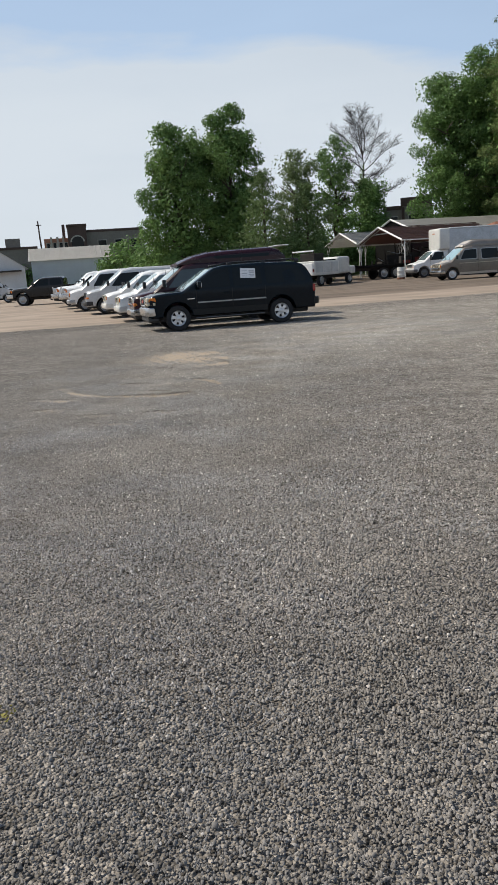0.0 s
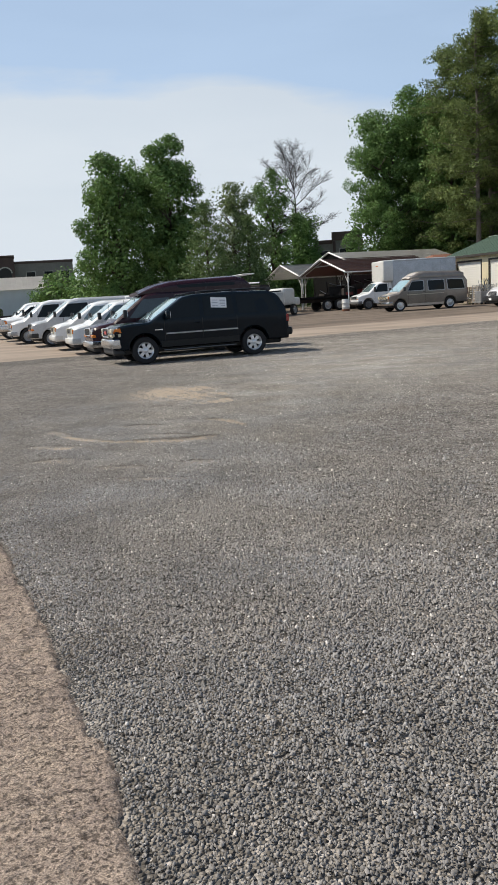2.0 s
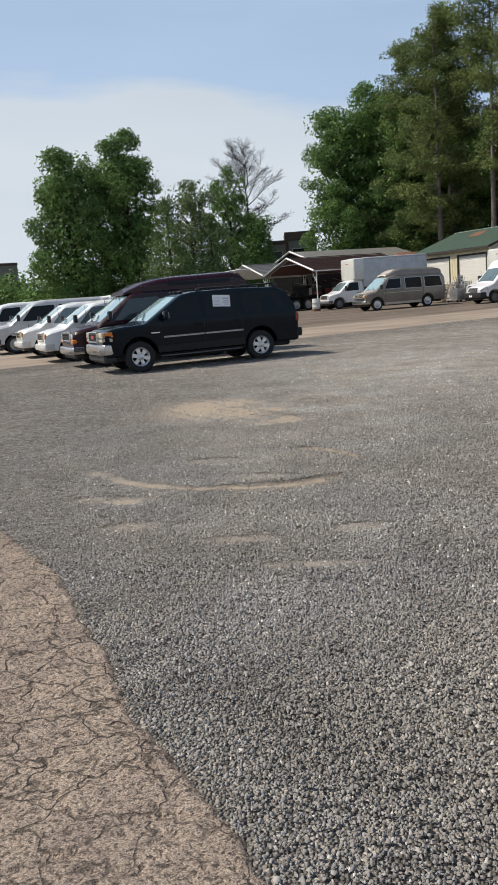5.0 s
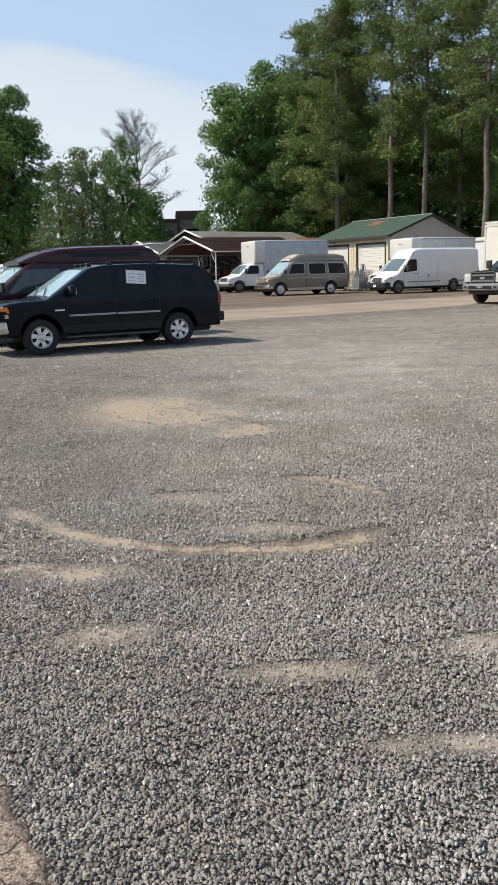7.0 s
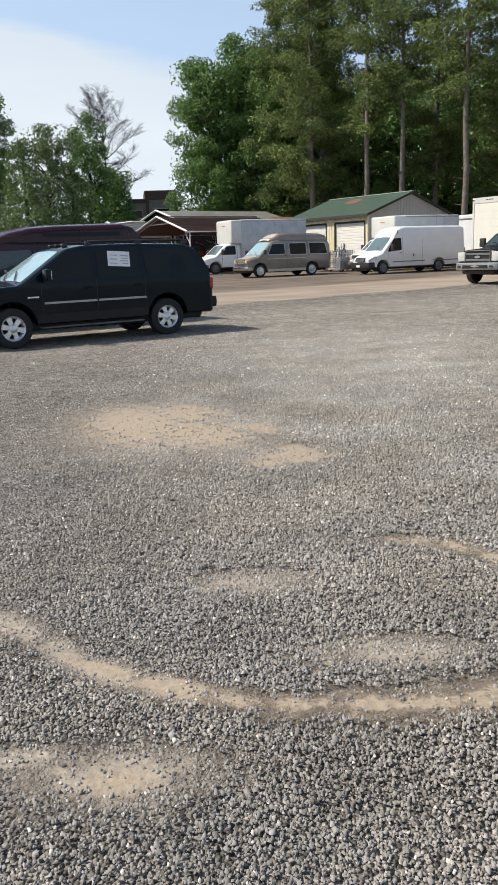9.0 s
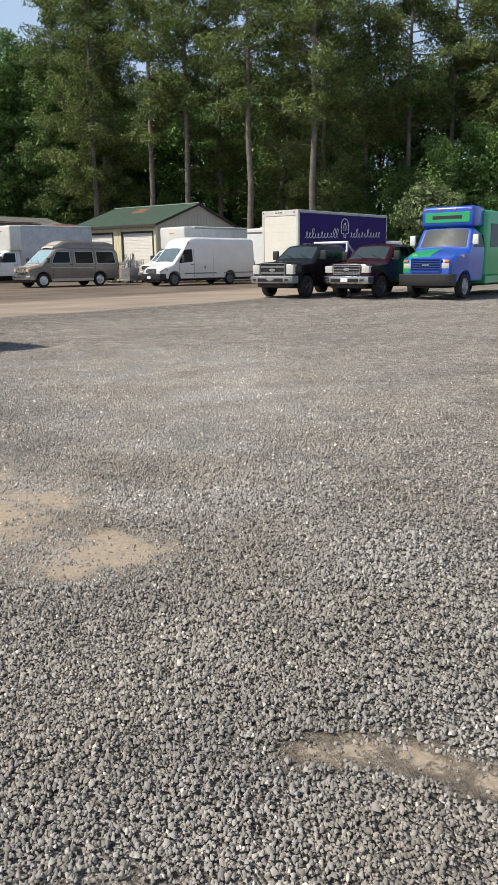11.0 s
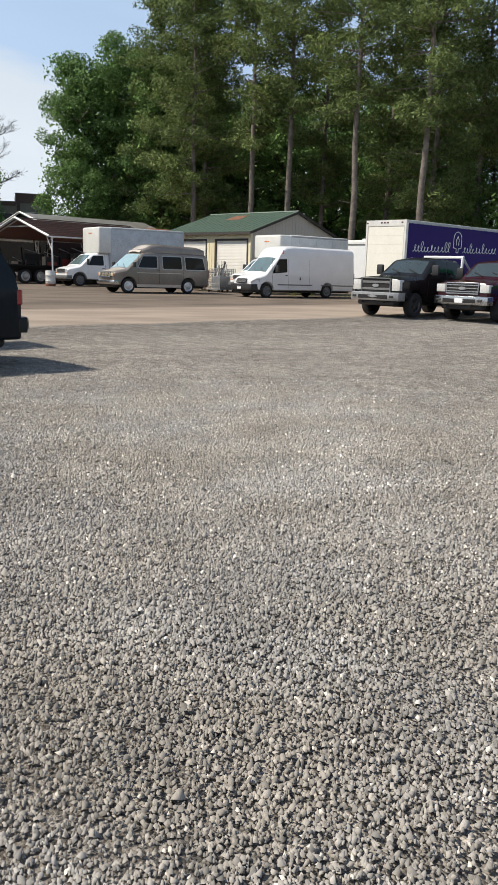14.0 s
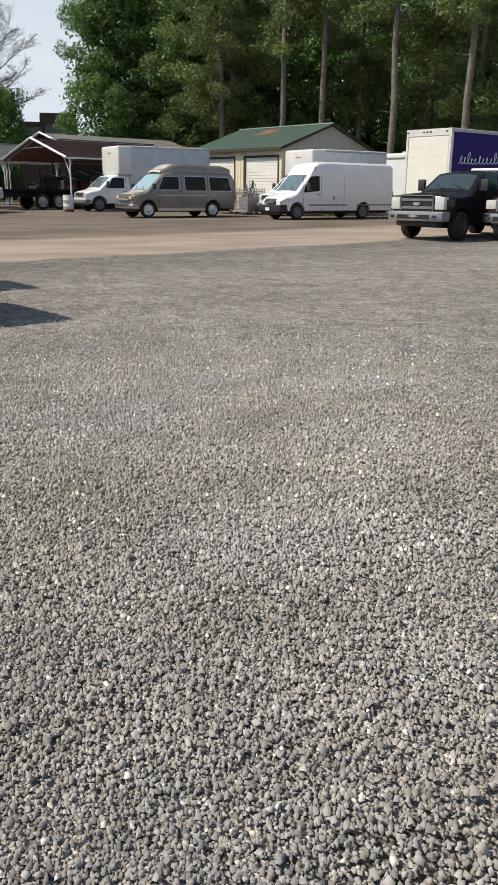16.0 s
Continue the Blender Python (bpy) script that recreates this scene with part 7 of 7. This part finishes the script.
def build_conifer(name, label, m, height, spread, seed, mat=None):
    """A cedar-like cone of drooping sprays."""
    rng, nr = random.Random(seed), np.random.default_rng(seed)
    tree = thing(name, label, "tree", m)
    part("trunk", rod((0, 0, -0.2), (0, 0, height * 0.95), 0.2, 0.03, 8), BARK, tree, smooth=40)
    clumps = []
    z = 0.6
    while z < height:
        env = spread * (1 - z / height) ** 0.8 + 0.2
        n = max(4, int(env * 3.4))
        for k in range(n):
            a = 6.28 * k / n + rng.uniform(-0.35, 0.35)
            ln = env * rng.uniform(0.7, 1.15)
            for u in (0.4, 0.6, 0.8, 1.0):
                clumps.append((ln * u * math.cos(a), ln * u * math.sin(a), z + rng.uniform(0.0, 0.5) - 0.55 * u * u * min(1, ln / 2), rng.uniform(0.34, 0.6) * (1.25 - 0.4 * u)))
        z += 0.4
    part("crown", leaf_mesh("crown", clumps, 120, 0.12, nr, 0.4, mat or CEDAR, 0.16, 0.6), mat or CEDAR, tree, smooth=0)
    return tree


def polar(eye, az, d):
    return eye[0] + d * math.sin(radians(az)), eye[1] + d * math.cos(radians(az))


def stand(x, y, turn=0, s=1.0):
    return Matrix.Translation((x, y, ground_z(x, y))) @ Matrix.Rotation(radians(turn), 4, "Z") @ Matrix.Diagonal((s, s, s, 1))


E0, E1, E14 = (1.77, -0.72), (0.62, 0.33), (-0.02, 13.23)
# pines behind the garage
for i, (az, d, h) in enumerate(((14.6, 84, 27), (16.9, 76, 28), (17.7, 80, 26), (20.95, 72, 29), (23.6, 70, 30), (28.1, 64, 29), (32.8, 62, 29), (33.5, 68, 28), (26.0, 80, 28), (30.5, 78, 29), (36.5, 74, 28), (39.5, 70, 27), (42.5, 72, 28), (46, 70, 28))):
    build_pine("pine_tree", "tall pine with a bare trunk and dark needles", stand(*polar(E14, az, d), i * 40), h, 20 + i, crown_from=(0.14, 0.26, 0.16, 0.4, 0.44, 0.46, 0.42)[i % 7])["group"] = "pines behind the garage"
# broadleaf woods
big = build_broadleaf("oak_tree", "broad dark green oak at the edge of the wood", stand(*polar(E1, 7.9, 100), 0), 22.5, 5.4, 5, LEAF, base=0.03, foot=0.04, lobes=230, clump=1.5, per=200, size=0.12)
for az, d, turn, s in ((10.5, 104, 80, 1.12), (12.6, 98, 200, 1.05), (14.4, 106, 300, 1.1)):
    copy_thing(big, stand(*polar(E1, az, d), turn, s))
wood = build_broadleaf("forest_tree", "dense broadleaf tree in the wood behind the yard", stand(*polar(E14, 20.5, 92), 0), 20, 5.4, 9, LEAF, base=0.02, lobes=170, clump=1.5, per=130, size=0.15, dense=0.75)
wood["group"] = "wood behind the yard"
for i, (az, d, s) in enumerate(((14.0, 96, 0.85), (17.2, 98, 1.0), (23.5, 90, 0.95), (26.5, 96, 0.92), (29.4, 94, 0.9), (32, 88, 1.05), (34.8, 92, 1.1), (37.5, 84, 0.95), (40, 80, 1.0), (42.5, 82, 1.05), (45, 76, 1.0), (48, 74, 1.1), (36, 74, 0.5), (39.3, 68, 0.45), (42, 64, 0.55), (45, 66, 0.6), (22, 80, 0.4), (19, 84, 0.45), (12, 88, 0.4), (52, 72, 1.1), (56, 66, 1.1), (18.6, 110, 1.2), (22, 112, 1.3), (25, 110, 1.3), (28, 108, 1.3), (31, 106, 1.25))):
    copy_thing(wood, stand(*polar(E14, az, d), i * 67, s))
# trees beyond the van row
build_broadleaf("maple_tree", "large dark green tree behind the van row", stand(*polar(E0, -11.6, 72)), 14.2, 3.7, 31, LEAF, base=0.05, lobes=170, clump=1.15)
build_broadleaf("maple_tree", "large rounded dark green tree behind the van row", stand(*polar(E0, -8.0, 73)), 15.2, 3.9, 32, LEAF, base=0.04, lobes=180, clump=1.15)
build_conifer("cedar_tree", "green cedar with drooping boughs", stand(*polar(E0, -5.7, 64)), 9.0, 3.0, 41)
build_conifer("cedar_tree", "dark green cedar at the edge of the lot", stand(*polar(E0, -2.7, 70)), 8.0, 2.8, 42)
build_broadleaf("ash_tree", "lighter green thin-leaved tree", stand(*polar(E0, -3.4, 88)), 13.6, 3.9, 43, LEAF_LIGHT, base=0.04, lobes=120, clump=0.95, dense=0.8)
build_broadleaf("ash_tree", "lighter green tree beside a bare tree", stand(*polar(E0, -0.7, 94)), 15.2, 3.0, 46, LEAF, base=0.03, lobes=130, clump=0.95, dense=0.8)
build_broadleaf("ivy_tree", "dark bushy tree at the foot of the bare one", stand(5.7, 138.0), 14.6, 4.8, 45, LEAF, base=0.02, foot=0.42, lobes=170, clump=1.25, size=0.14, per=200)


def limb(bm, p, d, length, r, depth, rng):
    """A dead limb that bends upwards and carries side twigs, finer at each fork."""
    n = 5 if depth else 3
    side = 1
    for i in range(n):
        q = p + d * (length / n)
        rod(p, q, max(r * (1 - i / n * 0.75), 0.011), max(r * (1 - (i + 1) / n * 0.75), 0.009), 4 if depth > 1 else 3, bm)
        p = q
        d = (d + Vector((rng.gauss(0, 0.12), rng.gauss(0, 0.12), 0.02 + rng.gauss(0, 0.09)))).normalized()
        if depth:
            for k in range(1 if i == 0 or depth == 1 else 2):
                side = -side
                a = Vector((-d.y, d.x, 0)).normalized() * side
                e = (d * 0.8 + a * rng.uniform(0.5, 1.1) + Vector((rng.gauss(0, 0.35), rng.gauss(0, 0.35), rng.uniform(-0.25, 0.5)))).normalized()
                limb(bm, p, e, length * rng.uniform(0.38, 0.58) * (1.1 - 0.09 * i), r * 0.42, depth - 1, rng)


def build_bare(m, height, seed):
    rng, nr = random.Random(seed), np.random.default_rng(seed)
    tree = thing("bare_tree", "leafless tree with ivy on its trunk", "tree", m)
    bm = bmesh.new()
    p, r = Vector((0, 0, -0.2)), 0.3
    for i in range(8):
        q = Vector((rng.uniform(-0.1, 0.1), rng.uniform(-0.1, 0.1), height * 0.72 * (i + 1) / 8))
        rod(p, q, r * (1 - 0.1 * i), r * (1 - 0.1 * (i + 1)), 8, bm)
        u = (i + 1) / 8
        if u > 0.6:
            for k in range(3):
                a = 2.094 * k + rng.uniform(-0.5, 0.5) + i * 1.1
                tilt = lerp([(0.6, 1.35), (0.8, 1.0), (1.0, 0.65)], u) + rng.uniform(-0.15, 0.15)
                limb(bm, p + (q - p) * rng.random(), Vector((math.cos(a) * math.sin(tilt), math.sin(a) * math.sin(tilt), math.cos(tilt))), height * rng.uniform(0.2, 0.25), r * 0.3, 3, rng)
        p = q
    for k in range(4):
        a = 1.571 * k + rng.uniform(-0.3, 0.3)
        limb(bm, p, Vector((math.cos(a) * 0.35, math.sin(a) * 0.35, 1)).normalized(), height * rng.uniform(0.2, 0.26), r * 0.28, 3, rng)
    part("trunk", bm, TWIG, tree, "bare grey trunk and twigs", smooth=40)
    clumps = [(rng.uniform(-0.35, 0.35), rng.uniform(-0.35, 0.35), z * 0.35, rng.uniform(0.4, 0.65) * (1.3 - z * 0.35 / height)) for z in range(0, int(height * 0.68 / 0.35))]
    part("ivy", leaf_mesh("ivy", clumps, 260, 0.11, nr, 0.9, LEAF), LEAF, tree, "green ivy", smooth=0)
    return tree


build_bare(stand(5.0, 141.5), 26.2, 51)
build_broadleaf("shrub", "light green leafy shrub at the wood's edge", stand(33.7, 51.6), 6.2, 2.7, 71, LEAF_LIGHT, base=0.02, lobes=60, clump=0.9)
GRASS_SPOTS = ((18.4, 53.4, 0.9), (21.5, 53.2, 0.9), (14.3, 58.2, 0.5))
GRASS = leaf_material("dry grass blades", (0.30, 0.29, 0.075), (0.16, 0.19, 0.05))
gr = np.random.default_rng(8)
for gx, gy, gw in GRASS_SPOTS:
    tuft = thing("grass_tuft", "yellow-green grass growing by the parked vans", "grass", stand(gx, gy), "grass by the vans")
    blades = part("blades", leaf_mesh("blades", [(gr.uniform(-gw, gw), gr.uniform(-0.35, 0.35), 0.05, 0.16) for k in range(int(gw * 14))], 900, 0.05, gr, 0.9, GRASS, 0.0, 0.35), GRASS, tuft, smooth=0)
    tagged(blades, kind="stuff")
weed = thing("weed", "small yellow-green weed growing in the gravel", "plant", stand(0.39, 1.82))
WEED = leaf_material("dry weed leaves", (0.34, 0.30, 0.09), (0.2, 0.2, 0.06))
wr = np.random.default_rng(2)
part("leaves", leaf_mesh("leaves", [(0.04 * math.cos(k), 0.05 * math.sin(k * 2.1), 0.02, 0.03) for k in range(6)], 9000, 0.010, wr, 0.6, WEED), WEED, weed, smooth=0)
shrub = build_broadleaf("shrub", "low dark green shrub along the lot's edge", stand(*polar(E0, -14.6, 78)), 3.4, 2.2, 61, LEAF, base=0.0, lobes=26, clump=0.9)
shrub["group"] = "shrubs along the edge"
for i, (az, d, s) in enumerate(((-16.0, 84, 1.25), (-13.2, 76, 1.35), (-15.2, 90, 1.6), (-11.6, 74, 1.0), (-9.8, 73, 1.1), (-8.2, 74, 1.0), (-6.6, 73, 1.1), (-5.0, 72, 1.2), (-3.4, 74, 1.2), (-1.9, 90, 1.3), (-0.3, 96, 1.2), (1.2, 96, 1.2), (2.8, 98, 0.9), (-24.5, 140, 1.3), (-23.3, 150, 1.4), (-22.3, 150, 1.3))):
    copy_thing(shrub, stand(*polar(E0, az, d), i * 50, s))

# ---- loose gravel: real stones along the stretch that is walked ----
def build_gravel():
    rng = np.random.default_rng(5)
    spine = np.array([(1.6, 1.0), (0.9, 3.2), (-0.5, 6.2), (-1.4, 9.2), (-1.1, 12.2), (0.1, 15.2), (1.5, 17.6), (2.4, 20.5)])
    P = rng.uniform((-8.0, -0.5), (14.0, 31.0), (4000000, 2))
    near = np.full(len(P), 99.0)
    for a, b in zip(spine, spine[1:]):
        d = b - a
        t = np.clip(((P - a) @ d) / (d @ d), 0, 1)
        near = np.minimum(near, np.hypot(*(P - a - t[:, None] * d).T))
    grow = 1 + 0.06 * near
    pick = rng.uniform(0, 1, len(P)) < (np.clip(1.12 - 0.24 * near, 0, 1) ** 2.7 + 0.07 * np.exp(-(near / 5.0) ** 2)) / grow ** 2
    P, grow = P[pick], grow[pick]
    x, y = P[:, 0], P[:, 1]
    line = np.array(APRON_EDGE)
    edge_x = np.interp(y, line[:, 1], line[:, 0])
    keep = x > edge_x + 0.02
    ragged = 0.3 * (np.sin(x * 19 + y * 11) + np.sin(y * 27 - x * 9) + np.sin(x * 43 + 1) * np.sin(y * 39))
    deep = patch_depth(x, y, PATCHES) + ragged
    keep &= rng.uniform(0, 1, len(x)) > np.clip(deep * 1.3 + 0.55, 0, 0.90)
    keep &= rng.uniform(0, 1, len(x)) > np.clip((patch_depth(x, y, DUST) + 1.3 * ragged) * 0.8 + 0.22, 0, 0.36)
    P, grow = P[keep], grow[keep]
    x, y = P[:, 0], P[:, 1]
    n = len(P)
    # finer stone by the apron, coarser into the lot
    coarse = np.clip((0.55 * y + 0.9 * x - 1.0) / 7.0, 0, 1)
    size = (rng.gamma(7, 0.00060, n) + 0.0022) * grow * (0.66 + 0.42 * coarse)
    size[rng.uniform(0, 1, n) < 0.006] *= 1.5
    base = np.array([(1, 0.1, -0.55), (0.05, 1, -0.55), (-1, 0, -0.55), (0, -1, -0.55), (0.52, 0.25, 0.62), (-0.48, -0.25, 0.6)])
    tri = np.array([(0, 1, 4), (1, 5, 4), (1, 2, 5), (2, 3, 5), (3, 4, 5), (3, 0, 4)])
    V = base[None] * rng.uniform(0.75, 1.25, (n, 6, 1)) + rng.normal(0, 0.16, (n, 6, 3))
    V = V * size[:, None, None] * rng.uniform(0.75, 1.2, (n, 1, 3)) * np.array((1, 1, 1.25))
    a, b = rng.uniform(0, 6.283, n), rng.uniform(-0.6, 0.6, n)
    ca, sa, cb, sb = np.cos(a)[:, None], np.sin(a)[:, None], np.cos(b)[:, None], np.sin(b)[:, None]
    X, Y, Z = V[..., 0], V[..., 1], V[..., 2]
    X, Z = X * cb + Z * sb, -X * sb + Z * cb
    X, Y = X * ca - Y * sa, X * sa + Y * ca
    # stones lie in a loose layer: some sunk between, some on top of others
    lift = size * rng.uniform(0.1, 1.7, n) + 0.004 * (np.sin(x * 3.1 + y * 1.7) + np.sin(y * 4.3 - x * 2.2) + 2)
    lift = np.where(np.maximum(patch_depth(x, y, PATCHES), patch_depth(x, y, DUST)) > 0.0, size * rng.uniform(0.2, 0.9, n), lift)
    V = np.stack([X + P[:, 0:1], Y + P[:, 1:2], Z + lift[:, None]], 2)
    me = bpy.data.meshes.new("gravel")
    me.vertices.add(n * 6)
    me.vertices.foreach_set("co", V.astype(np.float32).ravel())
    F = (tri[None] + 6 * np.arange(n)[:, None, None]).reshape(-1)
    me.loops.add(len(F))
    me.loops.foreach_set("vertex_index", F.astype(np.int32))
    me.polygons.add(len(F) // 3)
    me.polygons.foreach_set("loop_start", np.arange(0, len(F), 3, dtype=np.int32))
    me.update(calc_edges=True)
    me.shade_smooth()
    m = bpy.data.materials.new("crushed stone")
    m.use_nodes = True
    nd, l = m.node_tree.nodes, m.node_tree.links
    bs = nd["Principled BSDF"]
    bs.inputs["Roughness"].default_value, bs.inputs["Specular IOR Level"].default_value = 0.9, 0.3
    geo, ramp, tc = nd.new("ShaderNodeNewGeometry"), nd.new("ShaderNodeValToRGB"), nd.new("ShaderNodeTexCoord")
    l.new(geo.outputs["Random Per Island"], ramp.inputs["Fac"])
    el = ramp.color_ramp.elements
    el[0].position, el[0].color = 0.0, (0.60, 0.585, 0.56, 1)
    el[1].position, el[1].color = 1.0, (2.3, 2.2, 2.05, 1)
    for pos, col in ((0.3, (0.84, 0.81, 0.765, 1)), (0.6, (1.0, 0.965, 0.915, 1)), (0.9, (1.2, 1.155, 1.09, 1)), (0.975, (1.4, 1.345, 1.26, 1)), (0.985, (2.0, 1.93, 1.8, 1))):
        e = el.new(pos)
        e.color = col
    sep = nd.new("ShaderNodeSeparateXYZ")
    l.new(tc.outputs["Object"], sep.inputs["Vector"])
    m1, m2 = nd.new("ShaderNodeMath"), nd.new("ShaderNodeMath")
    m1.operation, m2.operation = "MULTIPLY", "MULTIPLY_ADD"
    m1.inputs[1].default_value, m2.inputs[1].default_value = 0.9, 0.55
    l.new(sep.outputs["X"], m1.inputs[0])
    l.new(sep.outputs["Y"], m2.inputs[0])
    l.new(m1.outputs[0], m2.inputs[2])
    mr = nd.new("ShaderNodeMapRange")
    mr.interpolation_type = "SMOOTHSTEP"
    for key, v in (("From Min", 5.5), ("From Max", 13.0), ("To Min", 0.295), ("To Max", 0.345)):
        mr.inputs[key].default_value = v
    l.new(m2.outputs[0], mr.inputs["Value"])
    sc = nd.new("ShaderNodeVectorMath")
    sc.operation = "SCALE"
    l.new(ramp.outputs["Color"], sc.inputs[0])
    # stone darker towards the lot's mouth
    mouth, both = nd.new("ShaderNodeMapRange"), nd.new("ShaderNodeMath")
    mouth.interpolation_type = "SMOOTHSTEP"
    for key, v in (("From Min", 0.8), ("From Max", 4.0), ("To Min", 0.72), ("To Max", 1.0)):
        mouth.inputs[key].default_value = v
    l.new(sep.outputs["Y"], mouth.inputs["Value"])
    both.operation = "MULTIPLY"
    l.new(mr.outputs["Result"], both.inputs[0])
    l.new(mouth.outputs["Result"], both.inputs[1])
    drift, dmap, span = nd.new("ShaderNodeTexNoise"), nd.new("ShaderNodeMapRange"), nd.new("ShaderNodeMath")
    drift.inputs["Scale"].default_value, drift.inputs["Detail"].default_value, drift.inputs["Roughness"].default_value = 1.1, 7, 0.65
    l.new(tc.outputs["Object"], drift.inputs["Vector"])
    for key, v in (("From Min", 0.32), ("From Max", 0.68), ("To Min", 0.74), ("To Max", 1.2)):
        dmap.inputs[key].default_value = v
    l.new(drift.outputs["Fac"], dmap.inputs["Value"])
    span.operation = "MULTIPLY"
    l.new(both.outputs[0], span.inputs[0])
    l.new(dmap.outputs["Result"], span.inputs[1])
    l.new(span.outputs[0], sc.inputs["Scale"])
    warm, wmap, wmix = nd.new("ShaderNodeTexNoise"), nd.new("ShaderNodeMapRange"), nd.new("ShaderNodeMix")
    warm.inputs["Scale"].default_value, warm.inputs["Detail"].default_value = 0.8, 6
    off = nd.new("ShaderNodeVectorMath")
    off.inputs[1].default_value = (31.0, 17.0, 0)
    l.new(tc.outputs["Object"], off.inputs[0])
    l.new(off.outputs[0], warm.inputs["Vector"])
    wmap.inputs["From Min"].default_value, wmap.inputs["From Max"].default_value = 0.38, 0.62
    l.new(warm.outputs["Fac"], wmap.inputs["Value"])
    wmix.data_type, wmix.blend_type = "RGBA", "MULTIPLY"
    wmix.inputs["B"].default_value = (1.0, 0.96, 0.90, 1)
    l.new(wmap.outputs["Result"], wmix.inputs["Factor"])
    cool, cmap = nd.new("ShaderNodeMix"), nd.new("ShaderNodeMapRange")
    cool.data_type, cool.blend_type = "RGBA", "MULTIPLY"
    cool.inputs["B"].default_value = (0.99, 1.0, 1.045, 1)
    for key, v in (("From Min", 2.0), ("From Max", 7.0), ("To Min", 1.0), ("To Max", 0.0)):
        cmap.inputs[key].default_value = v
    l.new(m2.outputs[0], cmap.inputs["Value"])
    l.new(cmap.outputs["Result"], cool.inputs["Factor"])
    l.new(sc.outputs[0], cool.inputs["A"])
    l.new(cool.outputs["Result"], wmix.inputs["A"])
    l.new(wmix.outputs["Result"], bs.inputs["Base Color"])
    me.materials.append(m)
    tagged(new("gravel", me), "loose crushed grey stones lying on the lot", "gravel", kind="stuff")


build_gravel()
